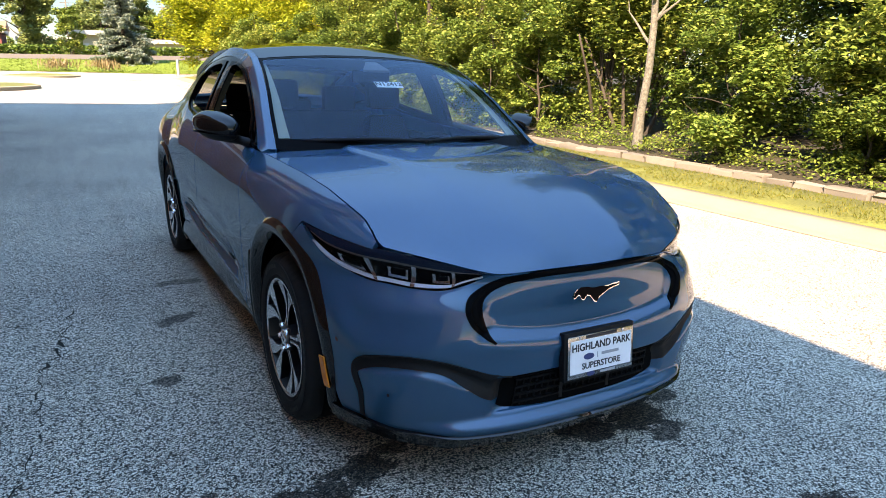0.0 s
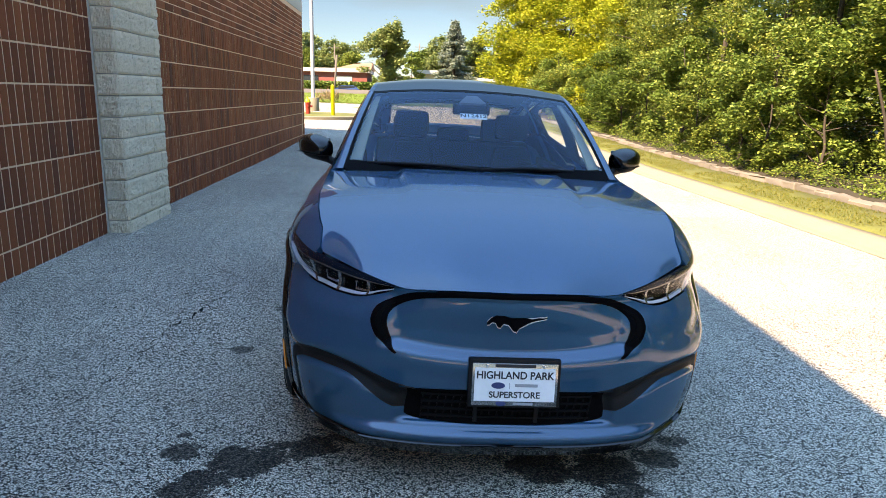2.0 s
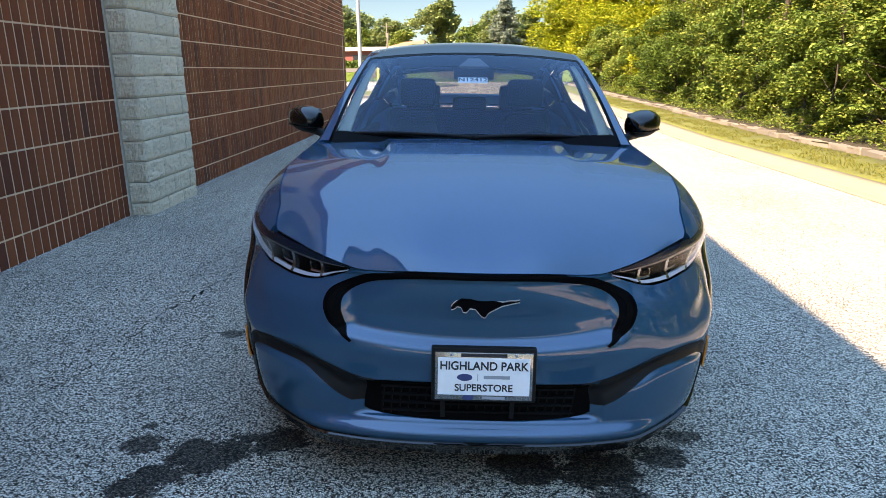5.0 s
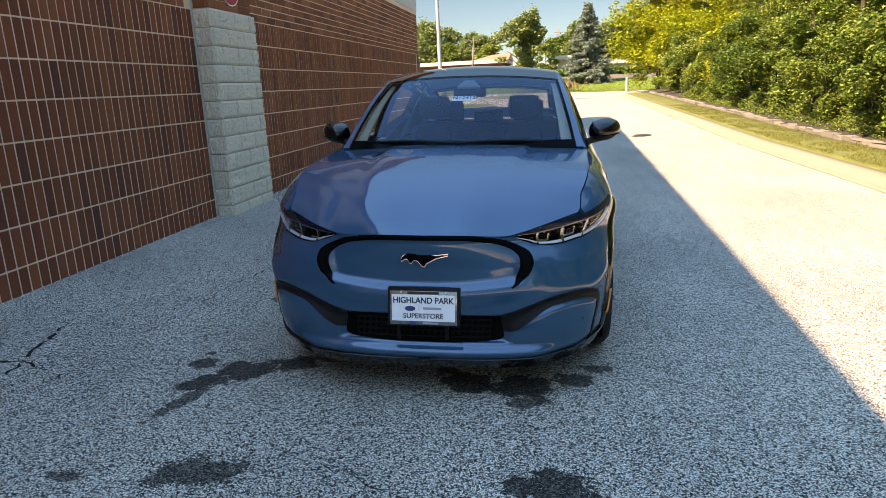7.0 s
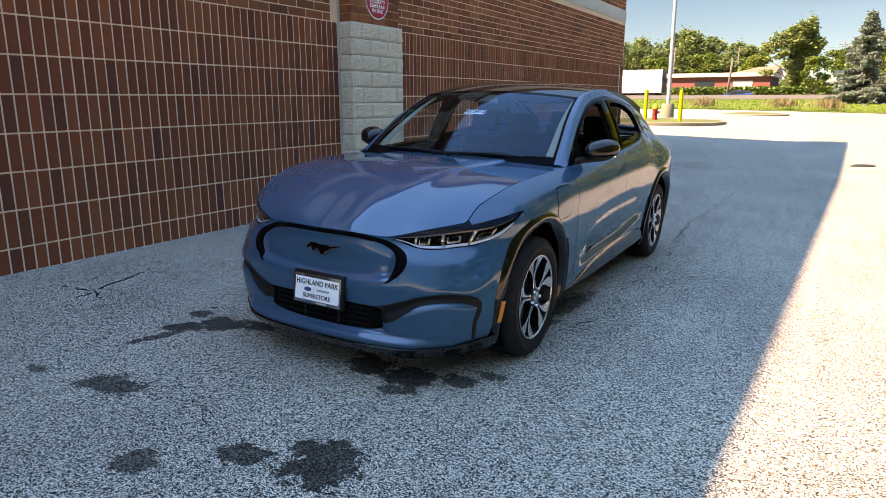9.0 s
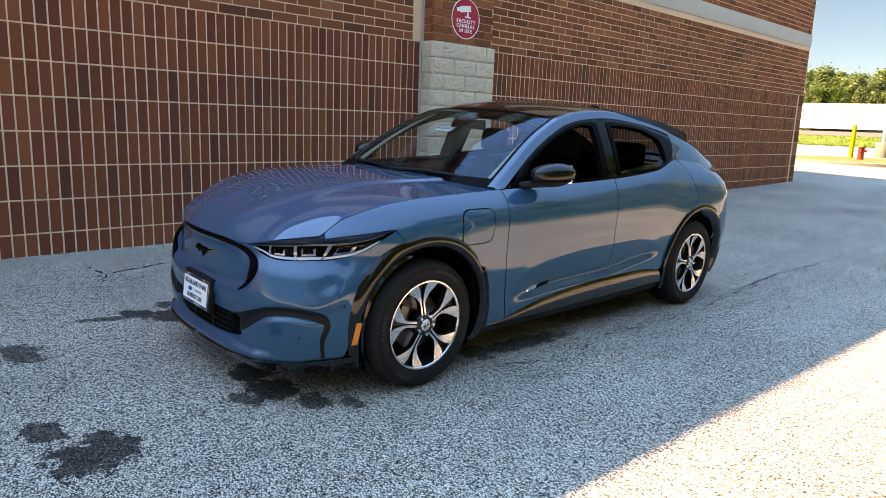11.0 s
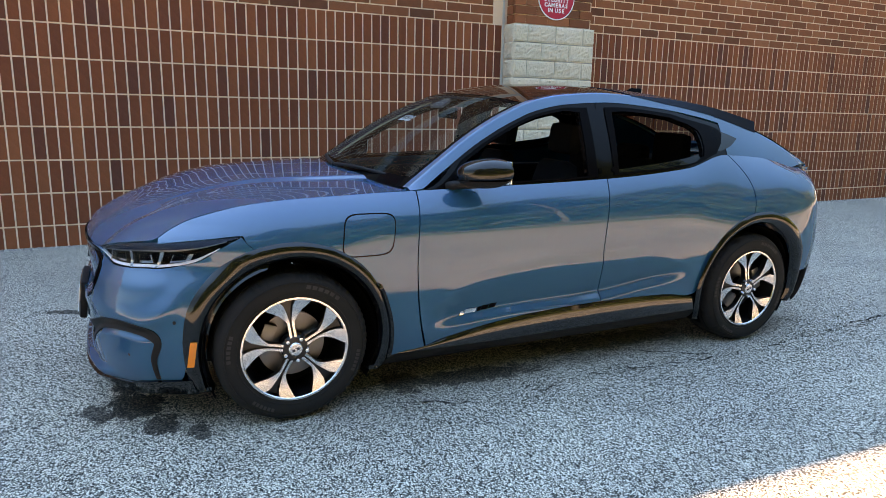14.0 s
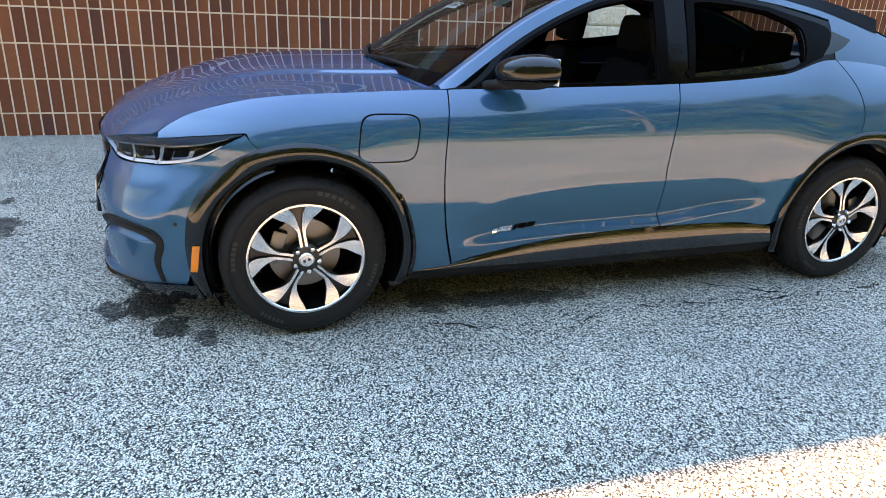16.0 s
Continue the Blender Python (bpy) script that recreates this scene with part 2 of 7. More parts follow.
    l.new(vor.outputs["Distance"], inv.inputs[1])
    l.new(inv.outputs[0], bp.inputs["Height"])
    l.new(bp.outputs["Normal"], b.inputs["Normal"])
    return m


def foliage(name, c1, c2, c3):
    """Leaves that let some light through, each with its own green."""
    m = bpy.data.materials.new(name)
    m.use_nodes = True
    n, l = m.node_tree.nodes, m.node_tree.links
    b = n["Principled BSDF"]
    b.inputs["Roughness"].default_value = 0.5
    b.inputs["Specular IOR Level"].default_value = 0.15
    g = n.new("ShaderNodeNewGeometry")
    o = n.new("ShaderNodeObjectInfo")
    ad = n.new("ShaderNodeMath")
    ad.operation = "MULTIPLY_ADD"
    ad.inputs[1].default_value = 0.35
    l.new(o.outputs["Random"], ad.inputs[0])
    sc = n.new("ShaderNodeMath")
    sc.operation = "MULTIPLY"
    sc.inputs[1].default_value = 0.70
    l.new(g.outputs["Random Per Island"], sc.inputs[0])
    l.new(sc.outputs[0], ad.inputs[2])
    r = ramp(n, [(0.0, c1), (0.55, c2), (1.0, c3)])
    l.new(ad.outputs[0], r.inputs["Fac"])
    l.new(r.outputs["Color"], b.inputs["Base Color"])
    tr = n.new("ShaderNodeBsdfTranslucent")
    l.new(r.outputs["Color"], tr.inputs["Color"])
    mix = n.new("ShaderNodeMixShader")
    mix.inputs["Fac"].default_value = 0.28
    l.new(b.outputs["BSDF"], mix.inputs[1])
    l.new(tr.outputs["BSDF"], mix.inputs[2])
    l.new(mix.outputs["Shader"], n["Material Output"].inputs["Surface"])
    return m


M_ASPHALT = asphalt()
M_PAINT = mat("blue_metallic_paint", (0.0010, 0.083, 0.164), 0.40, 0.3, 0.03, 3, 0, 900, coat=1.0, spec=0.0)
M_PAINT.node_tree.nodes["Principled BSDF"].inputs["Coat IOR"].default_value = 1.68
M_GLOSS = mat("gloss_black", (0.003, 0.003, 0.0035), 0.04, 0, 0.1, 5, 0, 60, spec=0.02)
M_BLACK = mat("black_plastic", (0.007, 0.007, 0.0075), 0.6, 0, 0.2, 8, 0.15, 300, spec=0.25)
M_MESH = mat("dull_black_mesh", (0.006, 0.006, 0.0065), 0.7, 0, 0.2, 8, 0, 60, spec=0.1)
# near black: hollows and gaps get their shade from this colour
M_DARK = mat("dark_cavity", (0.003, 0.003, 0.003), 0.9, 0, 0.2, spec=0.05)
M_RUBBER = mat("tyre_rubber", (0.012, 0.012, 0.012), 0.78, 0, 0.25, 10, 0.25, 180, spec=0.25)
M_LETTER = mat("scuffed_rubber", (0.030, 0.030, 0.030), 0.7, 0, 0.2, 10, 0, 60, spec=0.3)
M_ALLOY = mat("machined_alloy", (0.72, 0.72, 0.73), 0.22, 1.0, 0.05, 12, 0.05, 400)
M_RIMBLACK = mat("black_wheel_paint", (0.004, 0.004, 0.0045), 0.3, 0, 0.1, 9, 0, 60)
M_STEEL = mat("brake_steel", (0.17, 0.17, 0.17), 0.38, 1.0, 0.12, 14, 0.1, 300)
M_CHROME = mat("chrome", (0.75, 0.76, 0.78), 0.08, 1.0, 0.02)
M_AMBER = mat("amber_plastic", (0.85, 0.22, 0.02), 0.25, 0, 0.08, 20, 0, 60, coat=0.5)
M_WHITE = mat("white_plate", (0.94, 0.94, 0.93), 0.45, 0, 0.04, 15, 0, 60)
M_INK = mat("dark_ink", (0.02, 0.02, 0.025), 0.5, 0, 0.1)
M_GREYINK = mat("grey_ink", (0.35, 0.36, 0.38), 0.5, 0, 0.1)
M_BLUEINK = mat("blue_ink", (0.02, 0.05, 0.16), 0.5, 0, 0.1)
M_SEAT = mat("black_seat_cloth", (0.008, 0.008, 0.009), 0.8, 0, 0.25, 12, 0.2, 300, spec=0.06)
M_LINING = mat("grey_headlining", (0.05, 0.05, 0.05), 0.9, 0, 0.1, spec=0.1)
M_GLASS = pane("tinted_windscreen", (0.72, 0.77, 0.78), 1.56, (0.46, 0.75, 1.0))
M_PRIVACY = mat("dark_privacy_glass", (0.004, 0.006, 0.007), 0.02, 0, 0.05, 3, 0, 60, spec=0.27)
M_REARGLASS = pane("tinted_rear_window", (0.36, 0.38, 0.37))
M_CRACK = mat("dark_crack_grey", (0.030, 0.028, 0.025), 0.95, 0, 0.5, 20, 0, 60, spec=0.1)
M_TRIM = mat("gloss_black_trim", (0.003, 0.003, 0.0033), 0.04, 0, 0.1, 5, 0, 60, spec=0.8)
M_FRAME = mat("black_window_frame", (0.003, 0.003, 0.0033), 0.06, 0, 0.1, 5, 0, 60, spec=0.12)
M_ARCH = mat("gloss_black_arch", (0.003, 0.003, 0.0033), 0.05, 0, 0.1, 5, 0, 60, spec=0.6)
M_ROOFGLASS = mat("black_roof_glass", (0.003, 0.003, 0.0035), 0.02, 0, 0.05, 3, 0, 60, spec=0.5)
M_PILLAR = mat("pale_pillar_lining", (0.44, 0.41, 0.30), 0.85, 0, 0.06)
M_COVER = mat("grey_sensor_cover", (0.10, 0.105, 0.115), 0.6, 0, 0.06)
M_DEEP = mat("dark_blue_gloss", (0.005, 0.013, 0.027), 0.25, 0, 0.1, 5, 0, 60, spec=0.15)
M_LENS = pane("clear_lens", (0.95, 0.96, 0.97), 1.2)
M_SILVER = mat("silver_reflector", (0.36, 0.37, 0.39), 0.15, 0.9, 0.05)
M_DRL = mat("milky_light_guide", (0.56, 0.59, 0.64), 0.25, 0, 0.03)

M_TILE = tile_clay("glazed_brown_tile", [(0.0, (0.150, 0.049, 0.035)), (0.05, (0.180, 0.052, 0.033)), (0.12, (0.218, 0.058, 0.032)), (0.6, (0.280, 0.070, 0.034)), (1.0, (0.358, 0.095, 0.043))], 0.5, 0.35, 70, 0.06)
M_BRICK = tile_clay("red_brown_brick", [(0.0, (0.18, 0.061, 0.035)), (0.2, (0.265, 0.080, 0.040)), (0.7, (0.345, 0.103, 0.049)), (1.0, (0.42, 0.132, 0.064))], 0.8, 0.6, 110, 0.08)
M_MORTAR = mat("pale_mortar", (0.88, 0.57, 0.38), 0.9, 0, 0.12, 4, 0.3, 200)
M_BLOCK = mat("split_face_block", (0.72, 0.59, 0.44), 0.9, 0, 0.14, 9, 1.0, 55, island=0.3, objrand=0.6)
M_BLOCK.node_tree.nodes["Bump"].inputs["Distance"].default_value = 0.012
M_BLOCKJOINT = mat("grey_joint", (0.40, 0.385, 0.35), 0.9, 0, 0.1, 6, 0.3, 200)
M_LIME = mat("limestone_band", (0.56, 0.52, 0.45), 0.85, 0, 0.08, 3, 0.2, 150)
M_CAULK = mat("pale_caulk", (0.55, 0.50, 0.44), 0.7, 0, 0.08)
M_SIGNRED = mat("red_sign_face", (0.62, 0.018, 0.048), 0.35, 0, 0.05, 8, 0, 60)
M_CONCRETE = mat("pale_concrete", (0.215, 0.19, 0.13), 0.85, 0, 0.14, 3, 0.35, 140)
M_STONE = mat("edging_stone", (0.175, 0.155, 0.125), 0.9, 0, 0.32, 6, 0.6, 80, objrand=0.8)
M_SEAM = mat("dirty_seam", (0.125, 0.11, 0.085), 0.95, 0, 0.9, 2.5, 0, 60, spec=0.1)
M_GRASS = mat("lawn", (0.105, 0.115, 0.024), 0.9, 0, 0.45, 1.6, 0.8, 40)
M_BANK = mat("green_bank_lawn", (0.120, 0.175, 0.030), 0.9, 0, 0.25, 1.2, 0.5, 30, spec=0.1)
M_GRASSB = foliage("grass_blades", (0.075, 0.095, 0.016), (0.13, 0.14, 0.024), (0.22, 0.19, 0.055))
M_GRASSG = foliage("green_grass_blades", (0.085, 0.135, 0.022), (0.12, 0.175, 0.030), (0.16, 0.205, 0.045))
M_STRAW = foliage("straw_grass", (0.20, 0.15, 0.075), (0.25, 0.19, 0.10), (0.30, 0.23, 0.13))
M_LEAF = foliage("mixed_leaves", (0.028, 0.058, 0.012), (0.125, 0.190, 0.036), (0.33, 0.36, 0.090))
M_LEAFY = foliage("yellowing_leaves", (0.10, 0.17, 0.014), (0.27, 0.31, 0.028), (0.43, 0.40, 0.055))
M_LEAFD = foliage("deep_green_leaves", (0.024, 0.055, 0.012), (0.108, 0.180, 0.034), (0.29, 0.34, 0.085))
M_NEEDLE = foliage("blue_spruce_needles", (0.10, 0.145, 0.118), (0.19, 0.245, 0.20), (0.31, 0.35, 0.27))
# paler than the near leaves: distance haze is put into the colour
M_FARLEAF = foliage("hazy_far_leaves", (0.090, 0.140, 0.050), (0.17, 0.225, 0.078), (0.27, 0.31, 0.12))
M_BARK = mat("pale_bark", (0.128, 0.122, 0.098), 0.9, 0, 0.8, 14, 1.0, 30)
M_BARKD = mat("dark_bark", (0.050, 0.040, 0.030), 0.9, 0, 0.3, 6, 0.8, 60)
M_SOIL = mat("leaf_litter", (0.030, 0.025, 0.015), 0.95, 0, 0.4, 4, 0.6, 50)
M_YELLOW = mat("yellow_bollard_paint", (0.42, 0.36, 0.008), 0.4, 0, 0.06, 6, 0, 60)
M_HYDRANT = mat("red_hydrant_paint", (0.32, 0.035, 0.022), 0.4, 0, 0.12, 9, 0.1, 90)
M_POLE = mat("white_pole_paint", (0.34, 0.36, 0.38), 0.4, 0, 0.05, 3, 0, 60)
M_TRAILER = mat("white_trailer_sheet", (0.80, 0.80, 0.79), 0.45, 0, 0.05, 2, 0, 60)
M_PINK = mat("red_painted_block", (0.24, 0.072, 0.062), 0.85, 0, 0.10, 0.4, 0, 20)
M_BEIGE = mat("beige_wall", (0.36, 0.32, 0.24), 0.85, 0, 0.08, 0.5, 0, 20)
M_FASCIA = mat("pale_fascia", (0.42, 0.41, 0.39), 0.7, 0, 0.05, 1, 0, 20)
M_ROOFTAN = mat("tan_roof", (0.28, 0.155, 0.09), 0.85, 0, 0.12, 0.6, 0, 20)
M_WINDOW = mat("far_window_glass", (0.02, 0.025, 0.03), 0.1, 0, 0.1)
M_ROAD = mat("far_road", (0.17, 0.16, 0.15), 0.85, 0, 0.1, 0.5, 0, 20)
M_CARBLUE = mat("blue_car_paint", (0.02, 0.055, 0.16), 0.3, 0.3, 0.05, 2, 0, 60, coat=1.0)
M_WOODPOLE = mat("weathered_pole_wood", (0.14, 0.12, 0.10), 0.9, 0, 0.2, 3, 0, 60)
M_WIRE = mat("dark_wire", (0.03, 0.03, 0.03), 0.7, 0, 0.1)
M_IRON = mat("cast_iron", (0.035, 0.030, 0.027), 0.7, 0.3, 0.2, 12, 0.4, 90)


# ---- mesh helpers ----
def raw(name, verts, faces, material=None, parent=None, smooth=False, label=""):
    me = bpy.data.meshes.new(name)
    me.from_pydata([tuple(v) for v in verts], [], faces)
    if material:
        me.materials.append(material)
    if smooth:
        me.shade_smooth()
    ob = new(name, me)
    ob.parent = parent
    return tagged(ob, label)


def part(name, bm, material, parent=None, label="", smooth=False):
    me = bpy.data.meshes.new(name)
    bmesh.ops.recalc_face_normals(bm, faces=bm.faces)
    bm.to_mesh(me)
    bm.free()
    me.materials.append(material)
    if smooth:
        me.shade_smooth()
        me.set_sharp_from_angle(angle=radians(38))
    ob = new(name, me)
    ob.parent = parent
    return tagged(ob, label)


def empty(name, m=None, **tags):
    ob = new(name)
    if m is not None:
        ob.matrix_world = m
    return tagged(ob, **tags)


def box(bm, x0, x1, y0, y1, z0, z1, bevel=0.0, m=None):
    r = bmesh.ops.create_cube(bm, size=1)
    vs = r["verts"]
    bmesh.ops.scale(bm, vec=(x1 - x0, y1 - y0, z1 - z0), verts=vs)
    bmesh.ops.translate(bm, vec=((x0 + x1) / 2, (y0 + y1) / 2, (z0 + z1) / 2), verts=vs)
    if bevel:
        es = list({e for v in vs for e in v.link_edges})
        r2 = bmesh.ops.bevel(bm, geom=es, offset=bevel, segments=2, profile=0.6, affect="EDGES")
        vs = [v for v in r2["verts"]]
    if m is not None:
        bmesh.ops.transform(bm, matrix=m, verts=list({v for v in vs if v.is_valid}))
    return vs


def boxed(name, x0, x1, y0, y1, z0, z1, material, parent=None, label="", bevel=0.0, m=None):
    bm = bmesh.new()
    box(bm, x0, x1, y0, y1, z0, z1, bevel, m)
    return part(name, bm, material, parent, label, smooth=bevel > 0)


def lathe(name, profile, material, parent=None, axis="Z", m=None, n=32, label="", smooth=True):
    """Turns (radius, height) pairs round an axis."""
    verts, faces = [], []
    k = len(profile)
    for i in range(n):
        a = 2 * math.pi * i / n
        for r, h in profile:
            p = (r * math.cos(a), r * math.sin(a), h) if axis == "Z" else (h, r * math.cos(a), r * math.sin(a))
            verts.append(m @ Vector(p) if m is not None else p)
    for i in range(n):
        for j in range(k - 1):
            a, b = i * k + j, ((i + 1) % n) * k + j
            faces.append((a, b, b + 1, a + 1))
    me = bpy.data.meshes.new(name)
    me.from_pydata([tuple(v) for v in verts], [], faces)
    bm = bmesh.new()
    bm.from_mesh(me)
    bmesh.ops.remove_doubles(bm, verts=bm.verts, dist=1e-5)
    bpy.data.meshes.remove(me)
    return part(name, bm, material, parent, label, smooth)


def tube(name, pts, radii, material, parent=None, sides=8, label=""):
    verts, faces = [], []
    pts = [Vector(p) for p in pts]
    for i, p in enumerate(pts):
        d = (pts[min(i + 1, len(pts) - 1)] - pts[max(i - 1, 0)]).normalized()
        a = d.orthogonal().normalized() if i == 0 else (a - d * a.dot(d)).normalized()
        b = d.cross(a)
        for s in range(sides):
            t = 2 * math.pi * s / sides
            verts.append(p + (a * math.cos(t) + b * math.sin(t)) * radii[i])
    for i in range(len(pts) - 1):
        for s in range(sides):
            q = (s + 1) % sides
            faces.append((i * sides + s, i * sides + q, (i + 1) * sides + q, (i + 1) * sides + s))
    faces.append(tuple(range(sides))[::-1])
    faces.append(tuple((len(pts) - 1) * sides + s for s in range(sides)))
    return raw(name, verts, faces, material, parent, True, label)


def words(name, text, size, m, material, parent, depth=0.0008, label="", bold=0.0):
    cu = bpy.data.curves.new(name, "FONT")
    cu.body, cu.size, cu.align_x, cu.align_y, cu.extrude, cu.offset = text, size, "CENTER", "CENTER", depth, bold
    tmp = bpy.data.objects.new(name, cu)
    scene.collection.objects.link(tmp)
    dg = bpy.context.evaluated_depsgraph_get()
    me = bpy.data.meshes.new_from_object(tmp.evaluated_get(dg))
    bpy.data.objects.remove(tmp)
    me.transform(m)
    me.materials.clear()
    me.materials.append(material)
    ob = new(name, me)
    ob.parent = parent
    return tagged(ob, label)


# ---- ground ----
def lerp(a, b, t):
    return a + (b - a) * t


def smooth_step(a, b, x):
    t = max(0.0, min(1.0, (x - a) / (b - a)))
    return t * t * (3 - 2 * t)


def rise(y):
    return 0.018 * (max(0.0, min(y, 47.0) - 12.0)) + 0.75 * smooth_step(47.5, 60, y)


def ground_z(x, y):
    return -0.027 * max(-6.0, min(6.0, x)) * (1 - smooth_step(40, 60, y)) + rise(y)


def axis_steps(lo, hi, fine_lo, fine_hi, step):
    out = list(np.arange(fine_lo, fine_hi + 1e-6, step))
    for sign, start, end in ((-1, fine_lo, lo), (1, fine_hi, hi)):
        p, s = start, step
        while (p - end) * sign < 0:
            s *= 1.6
            p += sign * s
            out.append(end if (p - end) * sign > 0 else p)
    return sorted(set(round(float(v), 4) for v in out))


def sheet(name, xs, ys, lift, material, label="", category="", kind="structure"):
    verts = [(x, y, ground_z(x, y) + lift) for y in ys for x in xs]
    w = len(xs)
    faces = [(j * w + i, j * w + i + 1, (j + 1) * w + i + 1, (j + 1) * w + i) for j in range(len(ys) - 1) for i in range(w - 1)]
    return tagged(raw(name, verts, faces, material, None, True), label, category, "", kind)


sheet("ground", axis_steps(-900, 900, -12, 12, 1.0), axis_steps(-300, 1500, -12, 64, 1.0), 0.0, M_ASPHALT, "pale worn asphalt with dark damp stains", "ground")


def crack(name, pts, width, seed):
    """A jagged open crack, as a dark ribbon that lies in the asphalt."""
    rnd = random.Random(seed)
    path = []
    for (x0, y0), (x1, y1) in zip(pts, pts[1:]):
        n = max(2, int(math.hypot(x1 - x0, y1 - y0) / 0.04))
        for i in range(n):
            t = i / n
            path.append((lerp(x0, x1, t) + rnd.gauss(0, 0.014), lerp(y0, y1, t) + rnd.gauss(0, 0.014)))
    path.append(pts[-1])
    verts, faces = [], []
    for i, (x, y) in enumerate(path):
        a, b = path[max(0, i - 1)], path[min(len(path) - 1, i + 1)]
        d = math.hypot(b[0] - a[0], b[1] - a[1]) or 1
        w = 1.25 * width * rnd.uniform(0.02, 1.2) ** 2.2 * (0.2 if i in (0, len(path) - 1) else 1)
        nx, ny = -(b[1] - a[1]) / d * w, (b[0] - a[0]) / d * w
        verts += [(x + nx, y + ny, ground_z(x, y) + 0.003), (x - nx, y - ny, ground_z(x, y) + 0.003)]
    faces = [(2 * i, 2 * i + 1, 2 * i + 3, 2 * i + 2) for i in range(len(path) - 1)]
    return tagged(raw(name, verts, faces, M_CRACK), "thin jagged dark crack in the asphalt", "crack", "pavement cracks", "structure")


for k, (w, pts) in enumerate([
        (0.008, [(-1.85, 0.74), (-1.84, 0.92), (-1.76, 1.2), (-1.68, 1.77)]), (0.004, [(-1.85, 0.74), (-1.85, 0.2), (-1.95, -0.2)]),
        (0.010, [(-2.38, -0.68), (-2.56, -0.01)]), (0.008, [(-2.31, -0.89), (-2.38, -0.68), (-2.75, -0.75)]), (0.006, [(-2.38, -0.68), (-1.9, -0.9), (-1.68, -0.93)]),
        (0.002, [(-0.32, -1.47), (0.01, -1.67), (0.06, -1.95)]), (0.005, [(1.09, 2.66), (0.99, 4.08), (0.93, 4.8), (1.01, 8.38)]),
        (0.006, [(0.64, 1.88), (1.09, 2.66), (0.55, 3.65)]), (0.005, [(0.91, 0.51), (1.14, 0.98), (1.15, 1.11), (1.0, 1.55), (1.09, 2.66)]),
        (0.005, [(1.15, 1.11), (1.3, 1.0)]), (0.005, [(0.35, 3.42), (0.97, 3.82), (0.9, 5.2)])]):
    crack("pavement_crack", pts, w, k)

# concrete gutter and rolled kerb, lawn strip and bed on the open side
LAWN_X = 5.40


def strip(name, section, y0, y1, step, material, label, category):
    """A profile (x, height over the ground) drawn along y."""
    ys = np.arange(y0, y1 + 1e-6, step)
    k = len(section)
    verts = [(x, y, ground_z(x, y) + h) for y in ys for x, h in section]
    faces = [(j * k + i, j * k + i + 1, (j + 1) * k + i + 1, (j + 1) * k + i) for j in range(len(ys) - 1) for i in range(k - 1)]
    return tagged(raw(name, verts, faces, material, None, True), label, category, "", "structure")


strip("kerb", [(4.86, -0.02), (4.86, 0.004), (5.02, 0.006), (5.10, 0.03), (5.17, 0.085), (5.24, 0.105), (5.42, 0.11), (5.42, -0.05)], -14, 41, 0.5, M_CONCRETE, "pale concrete rolled kerb along the lawn", "kerb")
strip("lawn", [(5.40, 0.0), (5.40, 0.112), (5.6, 0.14), (6.1, 0.15), (6.75, 0.16), (6.75, -0.1)], -14, 41, 0.5, M_GRASS, "narrow strip of dry patchy grass", "grass")
# dark sheet runs on behind the trees, standing in for shade between them
strip("planting_bed", [(6.7, -0.1), (6.7, 0.22), (8.0, 0.35), (12.0, 0.45), (60.0, 0.45), (60.0, -0.2)], -14, 41, 0.5, M_SOIL, "dark bed of leaf litter under the shrubs", "soil")

strip("gutter_seam", [(4.850, 0.001), (4.850, 0.0070), (4.861, 0.0070), (4.861, 0.001)], -14, 41, 0.5, M_SEAM, "dark seam between asphalt and kerb", "seam")

# far side of the lot: a grass bank up to the road
sheet("grass_bank", axis_steps(-140, 140, -30, 30, 2.0), [47.2 + 0.6 * i for i in range(21)], 0.03, M_BANK, "green grass bank below the road", "grass")
sheet("road", axis_steps(-300, 300, -30, 30, 5.0), [60.2, 64, 68, 72], 0.03, M_ROAD, "pale main road above the bank", "road")
sheet("far_lawn", axis_steps(-300, 300, -30, 30, 5.0), [72.5, 76, 82, 90, 140], 0.03, M_GRASS, "far lawn beyond the road", "grass")


# ---- the shop building ----
WALL_X, WALL_S, WALL_E = -3.348, -16.0, 16.95
PIER_A, PIER_B, PIER_X = 3.58, 4.75, -3.125
TILE_W, TILE_H, TILE_TOP = 0.1027, 0.308, 2.450
BAND_0, BAND_1, ROOF = 3.68, 3.98, 6.30


def slab_mesh(sx, sy, sz, ch):
    """A block with chamfered edges on its face (towards +x); its back is left open."""
    y, z = sy / 2, sz / 2
    v = [(-sx, -y, -z), (-sx, y, -z), (-sx, y, z), (-sx, -y, z), (-ch, -y, -z), (-ch, y, -z), (-ch, y, z), (-ch, -y, z),
         (0, -y + ch, -z + ch), (0, y - ch, -z + ch), (0, y - ch, z - ch), (0, -y + ch, z - ch)]
    f = [(8, 9, 10, 11)] + [(a, b, b + 4, a + 4) for a, b in ((0, 1), (1, 2), (2, 3), (3, 0))] + [(a, b, b + 4, a + 4) for a, b in ((4, 5), (5, 6), (6, 7), (7, 4))]
    return v, f


